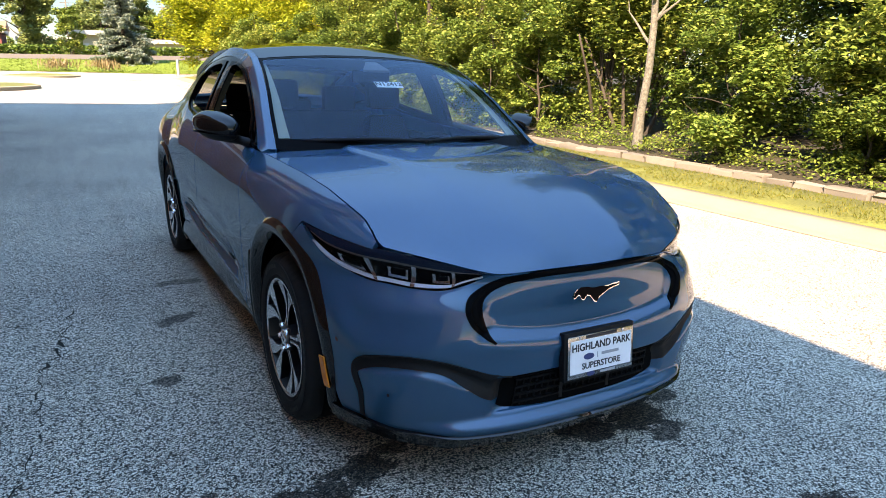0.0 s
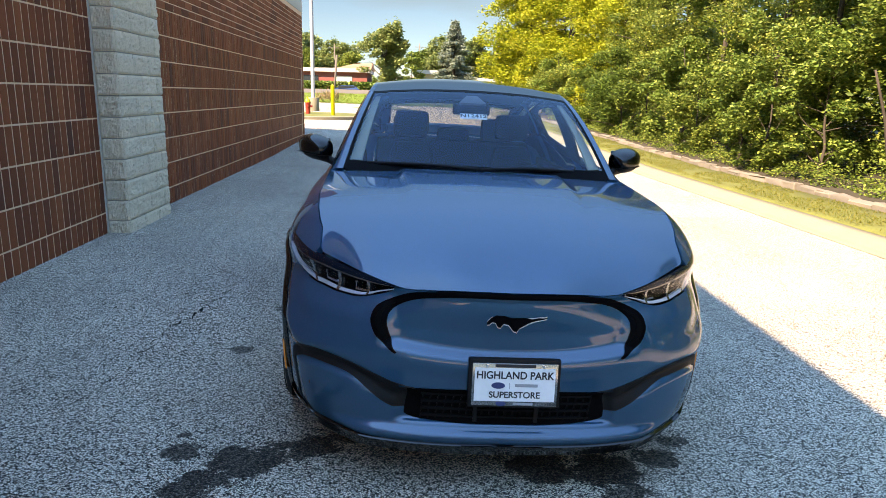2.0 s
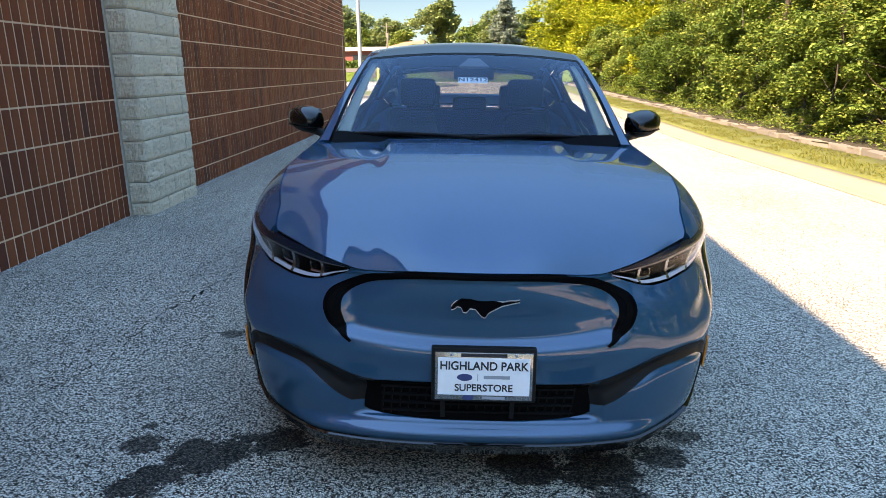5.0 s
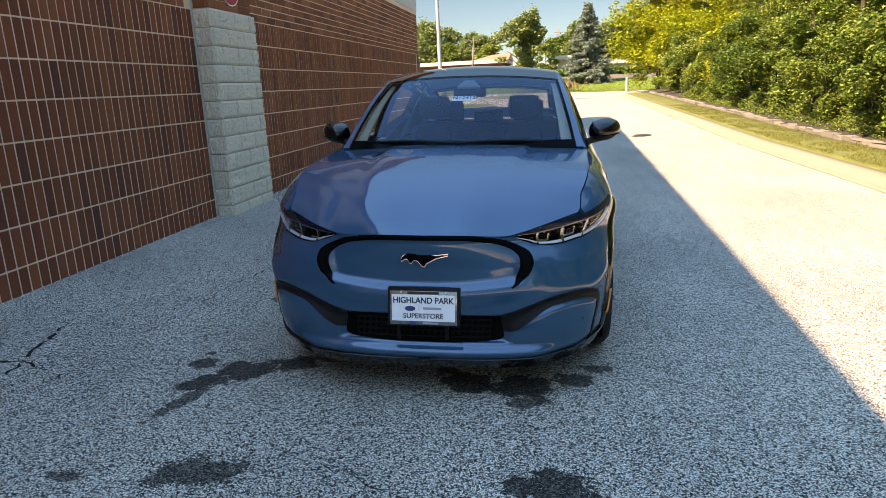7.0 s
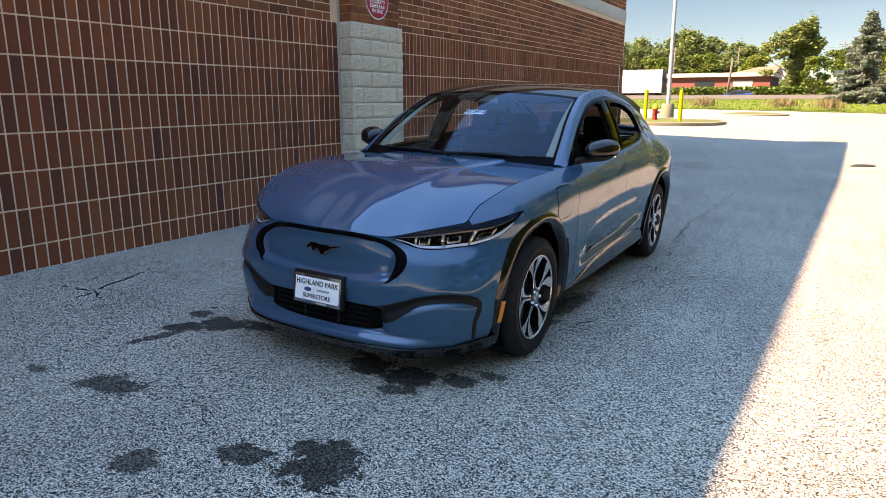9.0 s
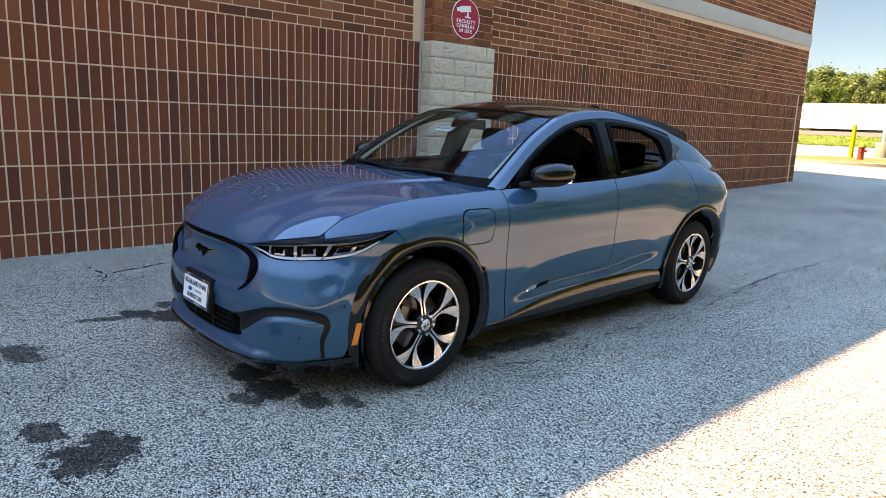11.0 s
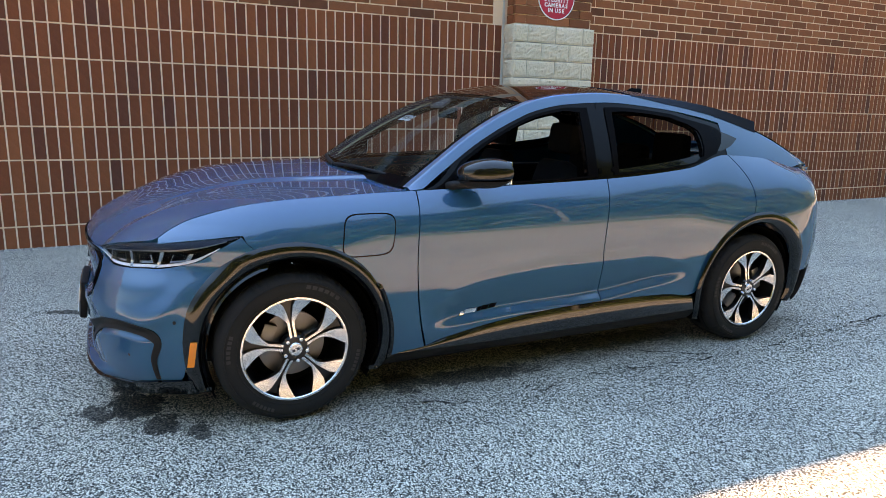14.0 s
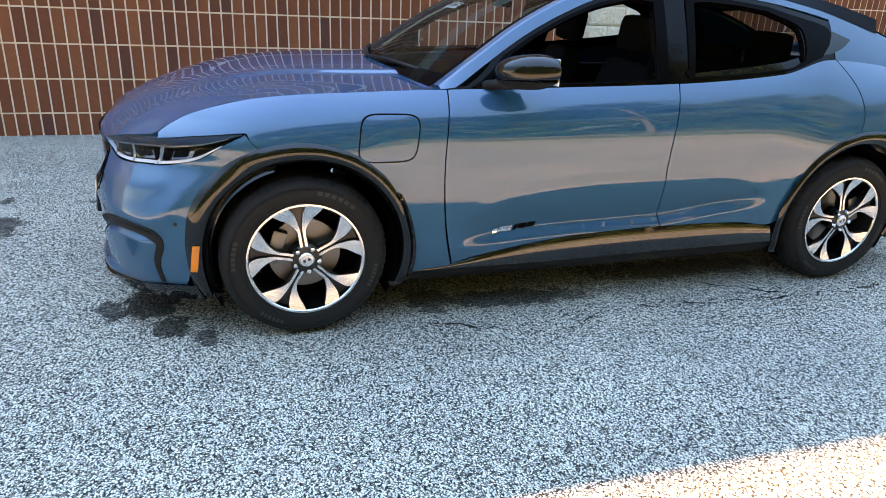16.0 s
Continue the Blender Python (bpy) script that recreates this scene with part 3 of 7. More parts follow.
def laid(name, places, dims, material, parent, near, limit=300):
    """Pieces of masonry: the nearest as single objects on one mesh, the rest as one joined part."""
    v, f = slab_mesh(*dims)
    me = bpy.data.meshes.new(name)
    me.from_pydata(v, [], f)
    me.materials.append(material)
    order = sorted(places, key=lambda p: abs(p[1] - near[0]) + 0.8 * abs(p[2] - near[1]))
    rnd = random.Random(len(places))
    for p in order[:limit]:
        ob = new(name, me)
        ob.parent = parent
        ob.location = (p[0] + rnd.uniform(-0.0012, 0.0012), p[1], p[2])
        ob.rotation_euler = (rnd.uniform(-0.004, 0.004), 0, 0)
    rest = order[limit:]
    if rest:
        base = np.array(v)
        pts = np.concatenate([base + np.array([p[0] + rnd.uniform(-0.0012, 0.0012), p[1], p[2]]) for p in rest])
        fs = [tuple(i + len(v) * k for i in q) for k in range(len(rest)) for q in f]
        tagged(raw("joined_" + name + "s", pts, fs, material, parent), kind="stuff")


building = empty("wall_west", label="brown brick and tile side wall of a shop building", category="wall", kind="structure")
boxed("core", WALL_X - 0.45, WALL_X - 0.0045, WALL_S, WALL_E, -0.3, ROOF, M_MORTAR, building, "pale mortar backing")
PAR = [(x, y, z) for y, top in ((-8.0, 6.47), (WALL_E + 0.05, 7.53)) for x in (WALL_X - 0.50, WALL_X + 0.05) for z in (6.2, top)]
# added out of view; climbs towards the north corner to fit the shadow edge
raw("parapet", PAR, [(0, 1, 3, 2), (4, 6, 7, 5), (0, 4, 5, 1), (2, 3, 7, 6), (1, 5, 7, 3), (0, 2, 6, 4)], M_BRICK, building, False, "brick wall top out of view, sloped to set the shadow edge")
boxed("return_wall", -22.0, WALL_X - 0.455, WALL_E - 0.45, WALL_E, -0.3, ROOF, M_BRICK, building)
boxed("back_wall", -22.45, -22.0, WALL_S, WALL_E, -0.3, ROOF, M_BRICK, building)
boxed("south_wall", -22.0, WALL_X - 0.455, WALL_S, WALL_S + 0.45, -0.3, ROOF, M_BRICK, building)
boxed("roof_deck", -22.0, WALL_X - 0.46, WALL_S + 0.46, WALL_E - 0.46, ROOF - 0.6, ROOF - 0.4, M_ROAD, building)

tiles, bricks, halves = [], [], []
for row in range(8):
    z = TILE_TOP - (row + 0.5) * TILE_H
    for a, b in ((-7.2, PIER_A - 0.03), (PIER_B, WALL_E - 0.30)):
        for i in range(int((b - a) / TILE_W)):
            tiles.append((WALL_X, b - (i + 0.5) * TILE_W if a < 0 else a + (i + 0.5) * TILE_W, z))
course = 0.1027
rows = int((ROOF - TILE_TOP) / course)
for row in range(rows):
    z = TILE_TOP + (row + 0.5) * course
    if BAND_0 - 0.05 < z < BAND_1 + 0.05 or z > 4.9:
        continue
    for a, b in ((-7.2, PIER_A - 0.034), (PIER_B, WALL_E - 0.02)):
        y = a
        if row % 2:
            halves.append((WALL_X, a + 0.077, z))
            y += 0.154
        while y + 0.308 < b + 0.001:
            bricks.append((WALL_X, y + 0.154, z))
            y += 0.308
        if b - y > 0.15:
            halves.append((WALL_X, y + 0.077, z))
# the corner of the wall is laid in larger blocks of the same brown
for row in range(8):
    tiles_z = TILE_TOP - (row + 0.5) * TILE_H
    boxed("corner_block", WALL_X - 0.05, WALL_X + 0.002, WALL_E - 0.295, WALL_E + 0.004, tiles_z - 0.149, tiles_z + 0.149, M_BRICK, building, bevel=0.004)
boxed("limestone_band", WALL_X - 0.02, WALL_X + 0.012, WALL_S, WALL_E + 0.012, BAND_0, BAND_1, M_LIME, building, "pale limestone band", 0.006)

# the pier: split-face concrete blocks below, brick above
pier = empty("wall_pier", label="pier of pale split-face concrete blocks with brick above", category="pier", kind="structure")
boxed("core", WALL_X + 0.002, PIER_X - 0.02, PIER_A + 0.02, PIER_B - 0.02, -0.3, 2.455, M_BLOCKJOINT, pier)
boxed("brick_core", WALL_X + 0.002, PIER_X - 0.045, PIER_A + 0.045, PIER_B - 0.045, 2.46, ROOF - 0.02, M_MORTAR, pier)


def split_block(name, y0, y1, z0, z1, seed, side=False):
    """One concrete block with a rough broken face."""
    n, k = 16, 9
    off = seed * 3.7
    verts, faces = [], []
    for j in range(k + 1):
        for i in range(n + 1):
            u, w = i / n, j / k
            e = min(u, 1 - u, 0.06) / 0.06 * min(w, 1 - w, 0.12) / 0.12
            d = 0.013 * min(1, e) * (0.8 + 0.7 * noise.noise((u * 4 + off, w * 2.6, seed)) + 0.9 * noise.noise((u * 13 + off, w * 8, seed)))
            verts.append((d, u, w))
    for j in range(k):
        for i in range(n):
            a = j * (n + 1) + i
            faces.append((a, a + 1, a + n + 2, a + n + 1))
    ring = [i for i in range(n + 1)] + [j * (n + 1) + n for j in range(1, k + 1)] + [k * (n + 1) + i for i in range(n - 1, -1, -1)] + [j * (n + 1) for j in range(k - 1, 0, -1)]
    base = len(verts)
    for r in ring:
        verts.append((-0.05, verts[r][1], verts[r][2]))
    for i in range(len(ring)):
        q = (i + 1) % len(ring)
        faces.append((ring[i], base + i, base + q, ring[q]))
    if side:   # face towards -y, on the pier's flank; y0, y1 run along x
        pts = [(lerp(y0, y1, u), PIER_A + 0.004 - d, lerp(z0, z1, w)) for d, u, w in verts]
    else:
        pts = [(PIER_X - 0.012 + d, lerp(y0, y1, u), lerp(z0, z1, w)) for d, u, w in verts]
    return raw(name, pts, faces, M_BLOCK, pier)


for c in range(13):
    z1 = 2.452 - c * 0.2045
    z0 = z1 - 0.196
    cuts = (0.0, 0.40, 0.80, 1.17) if c % 2 else (0.0, 0.20, 0.60, 1.0, 1.17)
    for i, (a, b) in enumerate(zip(cuts, cuts[1:])):
        split_block("block", PIER_A + a + (0.014 if i == 0 else 0.004), PIER_A + b - 0.004, z0, z1, c * 5 + i)
    split_block("block", WALL_X + 0.004, PIER_X - 0.016, z0, z1, c * 5 + 4.5, True)
for row in range(28):
    z = 2.46 + (row + 0.5) * course
    edges = (0.03, 0.33, 0.64, 0.95, 1.14) if row % 2 else (0.03, 0.18, 0.49, 0.80, 1.11, 1.14)
    for a, b in zip(edges, edges[1:]):
        if b - a > 0.05:
            boxed("brick", PIER_X - 0.08, PIER_X - 0.035, PIER_A + a + 0.004, PIER_A + b - 0.004, z - 0.046, z + 0.046, M_BRICK, pier)
    boxed("brick", WALL_X + 0.004, PIER_X - 0.086, PIER_A + 0.03, PIER_A + 0.075, z - 0.046, z + 0.046, M_BRICK, pier)
tagged(boxed("expansion_joint", WALL_X - 0.004, WALL_X + 0.006, PIER_A - 0.030, PIER_A - 0.004, -0.1, 6.0, M_CAULK), "pale caulked joint beside the pier", "joint", "", "structure")

# round red sign on the pier
SIGN = Vector((PIER_X - 0.028, 4.17, 2.79))
sign = empty("security_sign", pose(*SIGN), label="round red enamel sign about security cameras", category="sign")
TURN = Matrix(((0, 0, 1, 0), (1, 0, 0, 0), (0, 1, 0, 0), (0, 0, 0, 1)))   # flat lettering turned to face +x
lathe("rim", [(0.0, 0.0), (0.262, 0.0), (0.262, 0.004), (0.0, 0.004)], M_WHITE, sign, "X", n=48, label="white border")
lathe("face", [(0.0, 0.004), (0.248, 0.004), (0.248, 0.0055), (0.0, 0.0055)], M_SIGNRED, sign, "X", n=48, label="red face")
LETTER = 0.0475
for text, z in (("SECURITY", -0.035), ("CAMERAS", -0.095), ("IN USE", -0.155)):
    wide = [0.6 if c in "I " else 1.18 if c == "M" else 1.0 for c in text]
    for k, c in enumerate(text):
        if c != " ":
            off = LETTER * (sum(wide[:k]) + wide[k] / 2 - sum(wide) / 2)
            words("letter", c, 0.064, Matrix.Translation((0.0062, off, z)) @ TURN, M_WHITE, sign, label="white letter", bold=0.0022)
bm = bmesh.new()
box(bm, 0.0056, 0.0068, -0.10, 0.105, 0.085, 0.165, 0, pose(0, 0, 0, 8))
box(bm, 0.0056, 0.0068, -0.155, -0.103, 0.10, 0.15, 0, pose(0, 0, 0, 8))
box(bm, 0.0056, 0.0068, 0.015, 0.05, 0.03, 0.085)
box(bm, 0.0056, 0.0068, -0.02, 0.085, 0.012, 0.032)
part("pictogram", bm, M_WHITE, sign, "white camera pictogram")


# ---- the car ----
CAR = empty("car", pose(0, 0, 0, 0, math.degrees(math.atan(0.027)), 0), label="blue metallic electric crossover with black trim and open front windows", category="car")

def curve1(x, xs, ys):
    """Smooth monotone-ish interpolation of a short table."""
    if x <= xs[0]:
        return ys[0]
    if x >= xs[-1]:
        return ys[-1]
    i = max(k for k in range(len(xs) - 1) if xs[k] <= x)
    h = xs[i + 1] - xs[i]

    def slope(k):
        if k == 0:
            return (ys[1] - ys[0]) / (xs[1] - xs[0])
        if k == len(xs) - 1:
            return (ys[-1] - ys[-2]) / (xs[-1] - xs[-2])
        a = (ys[k] - ys[k - 1]) / (xs[k] - xs[k - 1])
        b = (ys[k + 1] - ys[k]) / (xs[k + 1] - xs[k])
        return 0.0 if a * b <= 0 else 2 * a * b / (a + b)
    t = (x - xs[i]) / h
    return ((2 * t ** 3 - 3 * t ** 2 + 1) * ys[i] + (t ** 3 - 2 * t ** 2 + t) * h * slope(i)
            + (3 * t ** 2 - 2 * t ** 3) * ys[i + 1] + (t ** 3 - t ** 2) * h * slope(i + 1))


Y1, Y2 = 0.0, 3.1             # where the nose and the tail begin to round off in plan
TAIL_N = 4.0


def nose_n(z):
    """How square the nose is in plan: blunt low down, rounder towards the hood."""
    return curve1(z, (0.20, 0.40, 0.55, 0.66, 0.78, 0.87, 0.95), (3.0, 3.2, 3.15, 2.75, 2.2, 2.5, 2.55))


LOW_Z = (0.18, 0.26, 0.36, 0.46, 0.56, 0.66, 0.75)
LOW_W = (0.875, 0.906, 0.918, 0.926, 0.935, 0.941, 0.943)


def nose(z):
    return curve1(z, (0.16, 0.24, 0.34, 0.42, 0.55, 0.68, 0.78, 0.85, 0.95), (-0.80, -0.855, -0.868, -0.872, -0.876, -0.876, -0.866, -0.840, -0.72))


def tail(z):
    return curve1(z, (0.16, 0.35, 0.60, 0.85, 1.0, 1.10), (3.74, 3.82, 3.855, 3.815, 3.80, 3.79))


def shoulder_z(y):
    return curve1(y, (-0.85, -0.7, -0.575, -0.5, -0.42, -0.31, -0.18, 0.0, 0.24, 0.46, 0.65, 1.2, 1.8, 2.4, 2.75, 3.1, 3.5, 3.8), (0.805, 0.838, 0.877, 0.925, 0.966, 1.0, 1.028, 1.046, 1.057, 1.066, 1.071, 1.085, 1.105, 1.15, 1.22, 1.20, 1.125, 1.10))


def shoulder_x(y):
    return curve1(y, (-0.85, -0.7, -0.575, -0.5, -0.42, -0.31, -0.18, 0.0, 0.24, 0.46, 0.65, 1.2, 1.8, 2.4, 2.9, 3.4, 3.8), (0.935, 0.925, 0.910, 0.885, 0.850, 0.819, 0.804, 0.806, 0.815, 0.823, 0.833, 0.852, 0.86, 0.845, 0.765, 0.755, 0.80))


def cap(y, z):
    if y < Y1:
        s = min(1.0, (Y1 - y) / (Y1 - nose(z)))
        n = nose_n(z)
        return (1 - s ** n) ** (1 / n)
    if y > Y2:
        s = min(1.0, (y - Y2) / (tail(z) - Y2))
        return (1 - s ** TAIL_N) ** (1 / TAIL_N)
    return 1.0


def width(y, z):
    """Half the body's width before the ends round off."""
    zs = shoulder_z(y)
    z0 = 0.72 + 0.12 * smooth_step(-0.1, 0.6, y) * (1 - smooth_step(2.3, 2.8, y))
    w = curve1(min(z, 0.75), LOW_Z, LOW_W)
    w += 0.012 * math.exp(-((y - 3.0) / 0.5) ** 2 - ((z - 0.82) / 0.22) ** 2)
    w += 0.005 * math.exp(-((z - 0.58) / 0.10) ** 2) * smooth_step(0.45, 0.9, y) * (1 - smooth_step(2.1, 2.5, y))
    if z > z0:
        h = min(1.15, (z - z0) / (zs - z0))
        w -= (w - shoulder_x(y)) * h ** curve1(y, (-0.6, -0.2, 0.3, 0.8, 2.7, 3.4), (3.0, 3.6, 3.4, 2.6, 2.6, 4.2))
    # the scoop along the lower doors, with a crisp edge above and below
    if 0.62 < y < 2.46 and 0.30 < z < 0.90:
        zt = curve1(y, (0.62, 0.80, 1.02, 1.46, 2.04, 2.25, 2.46), (0.43, 0.556, 0.615, 0.652, 0.656, 0.62, 0.545))
        zb = curve1(y, (0.62, 1.15, 1.76, 2.08, 2.46), (0.405, 0.444, 0.463, 0.503, 0.54))
        ends = smooth_step(0.62, 0.95, y) * (1 - smooth_step(2.15, 2.46, y))
        deep = 0.034 * ends
        if z > zb:
            w -= deep * max(0.0, (zt - z) / max(0.02, zt - zb)) ** 1.1 if z < zt else 0.0
        else:
            w -= deep * max(0.0, 1 - (zb - z) / 0.05)
        w -= 0.003 * math.exp(-((z - zt - 0.055) / 0.036) ** 2) * smooth_step(0.7, 1.0, y) * (1 - smooth_step(1.95, 2.2, y)) if z > zt else 0.003 * math.exp(-2.33) * smooth_step(0.7, 1.0, y) * (1 - smooth_step(1.95, 2.2, y)) * max(0, (z - zb) / max(0.02, zt - zb))
    return w


def side_x(y, z):
    return width(y, z) * cap(y, z)


def front_y(x, z):
    """Where the nose lies at the half width x and the height z."""
    lo, hi = nose(z), Y1
    for _ in range(40):
        mid = (lo + hi) / 2
        if side_x(mid, z) < x:
            lo = mid
        else:
            hi = mid
    return (lo + hi) / 2


HOOD_Y = (-0.872, -0.85, -0.79, -0.6, -0.3, 0.0, 0.45)
HOOD_Z = (0.812, 0.850, 0.892, 0.978, 1.060, 1.100, 1.110)


def hood_z(x, y):
    edge = shoulder_z(y)
    w = max(0.05, side_x(max(y, nose(edge) + 0.001), edge))
    c = curve1(y, HOOD_Y, HOOD_Z)
    t = min(1.2, abs(x) / w)
    z = c - (c - edge) * t ** 3
    back = smooth_step(-0.55, 0.30, y)              # crisp at the cowl, fading out towards the nose
    d = (abs(x) - (0.34 + 0.10 * (y + 0.8) / 1.2)) / lerp(0.075, 0.022, back)
    return z - lerp(0.006, 0.017, back) / (1 + math.exp(-d * 3.2)) * max(0, 1 - t ** 6)


RAIL_Y = (0.58, 0.8, 1.0, 1.2, 1.4, 1.6, 1.9, 2.3, 2.7, 3.0, 3.3, 3.6, 3.76)
RAIL_Z = (1.068, 1.218, 1.346, 1.446, 1.520, 1.556, 1.573, 1.546, 1.488, 1.417, 1.325, 1.192, 1.105)
RAIL_X = (0.800, 0.762, 0.722, 0.688, 0.660, 0.646, 0.638, 0.632, 0.628, 0.630, 0.638, 0.656, 0.675)


def rail(y):
    return curve1(y, RAIL_Y, RAIL_X), curve1(y, RAIL_Y, RAIL_Z)


def top_at(u, y):
    """Windscreen, roof and tailgate glass: u from -1 to 1 across, y at the rails."""
    rx, rz = rail(y)
    bow = curve1(y, (0.58, 1.3, 1.8, 2.8, 3.7), (0.15, 0.09, 0.03, 0.0, -0.07))
    crown = curve1(y, (0.58, 1.0, 1.4, 1.9, 2.7, 3.3, 3.7), (0.0, 0.028, 0.042, 0.052, 0.05, 0.035, 0.02))
    return u * rx, y - bow * (1 - u * u), rz + crown * (1 - abs(u) ** 2.2)


def glass_at(y, k):
    """Side glass: k from 0 at the belt to 1 at the roof rail."""
    zb = shoulder_z(y)
    xb = side_x(y, zb)
    rx, rz = rail(y)
    return xb + (rx - xb) * k + 0.07 * k * (1 - k) * (rz - zb) / 0.45, y, zb + (rz - zb) * k


def crom(pts, t):
    """A smooth curve through control points, t from 0 to 1."""
    n = len(pts) - 1
    i = min(int(t * n), n - 1)
    f = t * n - i
    p0, p1, p2, p3 = pts[max(i - 1, 0)], pts[i], pts[i + 1], pts[min(i + 2, n)]
    return tuple(0.5 * (2 * b + (c - a) * f + (2 * a - 5 * b + 4 * c - d) * f * f + (3 * b - a - 3 * c + d) * f ** 3) for a, b, c, d in zip(p0, p1, p2, p3))


def poly(pts, t):
    n = len(pts) - 1
    i = min(int(t * n), n - 1)
    f = t * n - i
    return tuple(lerp(a, b, f) for a, b in zip(pts[i], pts[i + 1]))


def shell(name, fn, nu, nv, material, parent, label="", flange=0.018, lift=0.0, closed=False, mirror=1):
    """A pressed panel: a smooth outer skin with its edges folded inwards."""
    P = np.array([[fn(i / nu, j / nv) for i in range(nu + 1)] for j in range(nv + 1)], float)
    du = np.gradient(P, axis=1)
    if closed:
        du[:, 0] = du[:, -1] = P[:, 1] - P[:, -2]
    dv = np.gradient(P, axis=0)
    N = np.cross(du, dv)
    size = np.linalg.norm(N, axis=2)
    N /= np.maximum(size[..., None], 1e-12)
    good = size > 0.03 * np.median(size)
    for j, i in np.argwhere(~good):           # corners where an edge shrinks to a point
        far = np.linalg.norm(P - P[j, i], axis=2) + 9 * ~good
        N[j, i] = N.reshape(-1, 3)[np.argmin(far)]
    mid = np.array([0.0, 1.5, 0.55])
    if np.sum(N * (P - mid)) < 0:
        N = -N
    P = P + N * lift
    w = nu + 1
    verts = [tuple(p) for p in P.reshape(-1, 3)]
    faces = [(j * w + i, j * w + i + 1, (j + 1) * w + i + 1, (j + 1) * w + i) for j in range(nv) for i in range(nu)]
    if flange:
        if closed:
            loops = [[i for i in range(w)], [nv * w + i for i in range(w - 1, -1, -1)]]
        else:
            loops = [[i for i in range(w)] + [j * w + nu for j in range(1, nv + 1)] + [nv * w + i for i in range(nu - 1, -1, -1)] + [j * w for j in range(nv - 1, -1, -1)]]
        turn = np.sign(np.sum(N * (P - mid), axis=2, keepdims=True)) if not closed else 1.0
        flatN = (N * turn).reshape(-1, 3)
        flatP = P.reshape(-1, 3)
        for loop in loops:
            a0 = len(verts)
            for r in loop:
                verts.append(tuple(flatP[r]))
            for r in loop:
                verts.append(tuple(flatP[r] - flatN[r] * flange))
            k = len(loop)
            faces += [(a0 + i, a0 + i + 1, a0 + k + i + 1, a0 + k + i) for i in range(k - 1)]
    if mirror < 0:
        verts = [(-x, y, z) for x, y, z in verts]
    bm = bmesh.new()
    vs = [bm.verts.new(v) for v in verts]
    for f in faces:
        try:
            bm.faces.new([vs[i] for i in f])
        except ValueError:
            pass
    # outward on the skin
    me = bpy.data.meshes.new(name)
    bm.normal_update()
    tot = sum(f.normal.dot(f.calc_center_median() - Vector(mid)) for f in list(bm.faces)[:nu * nv])
    if tot < 0:
        bmesh.ops.reverse_faces(bm, faces=bm.faces)
    bm.to_mesh(me)
    bm.free()
    me.materials.append(material)
    me.shade_smooth()
    ob = new(name, me)
    ob.parent = parent
    return tagged(ob, label)


def on_side(y, z):
    return side_x(y, z), y, z


def phi_y(y, z):
    s = max(0.0, min(1.0, (Y1 - y) / (Y1 - nose(z))))
    return math.acos(s ** (nose_n(z) / 2))


def fx(x, z):
    """A place on the nose by half width and height."""
    y = front_y(abs(x), z)
    return math.copysign(phi_y(y, z), x), z


def fy(y, z):
    return phi_y(y, z), z


def on_nose(p, z):
    c, s = math.cos(p), abs(math.sin(p))
    n = nose_n(z)
    y = Y1 - (Y1 - nose(z)) * max(c, 0) ** (2 / n)
    return math.copysign(width(y, z) * s ** (2 / n), p), y, z


def sculpt(x, y, z):
    """How far the bumper skin stands proud of the plain nose."""
    ax, d = abs(x), 0.0
    zl = 0.585 - 0.035 * max(0.0, 1 - (ax / 0.44) ** 2)
    side = 1 - smooth_step(0.43, 0.50, ax)
    d -= 0.036 * smooth_step(zl - 0.006, zl + 0.034, z) * side * (1 - 0.65 * smooth_step(0.64, 0.77, z)) * (1 - smooth_step(0.77, 0.80, z))
    d += 0.007 * math.exp(-((z - zl + 0.035) / 0.03) ** 2) * (1 - smooth_step(0.40, 0.58, ax))
    near = 1 - smooth_step(-0.53, -0.43, y)
    d += 0.040 * (1 - smooth_step(0.246, 0.286, z)) * (1 - smooth_step(0.45, 0.70, ax))
    d -= 0.030 * smooth_step(0.286, 0.300, z) * (1 - smooth_step(0.418, 0.436, z)) * (1 - smooth_step(0.40, 0.43, ax))
    q = smooth_step(0.50, 0.84, ax) * near
    zc = 0.535 + 0.10 * smooth_step(-0.68, -0.46, y)
    d += 0.012 * q * math.exp(-((z - zc + 0.02) / 0.045) ** 2)
    d -= 0.004 * q * math.exp(-((z - zc - 0.075) / 0.035) ** 2)
    zb = curve1(ax, (0.36, 0.44, 0.52, 0.61, 0.72, 0.80), (0.385, 0.405, 0.447, 0.488, 0.505, 0.492))
    d -= 0.016 * math.exp(-((z - zb) / 0.022) ** 2) * smooth_step(0.34, 0.44, ax) * (1 - smooth_step(0.80, 0.85, ax))
    d += 0.012 * smooth_step(0.44, 0.56, ax) * (1 - smooth_step(zb - 0.05, zb - 0.025, z)) * (1 - smooth_step(-0.66, -0.56, y))
    return d


def on_bumper(p, z):
    x, y, z = on_nose(p, z)
    d = sculpt(x, y, z) / math.hypot(x, y)
    return x + x * d, y + y * d, z


def ruled(surface, bottom, top, bend0=0.0, bend1=0.0, line=crom):
    def fn(u, v):
        a, b = line(bottom, u), top(u) if callable(top) else line(top, u)
        p, q = lerp(a[0], b[0], v), lerp(a[1], b[1], v)
        p += (bend0 * (1 - u) ** 6 + bend1 * u ** 6) * 4 * v * (1 - v)
        return surface(p, q)
    return fn


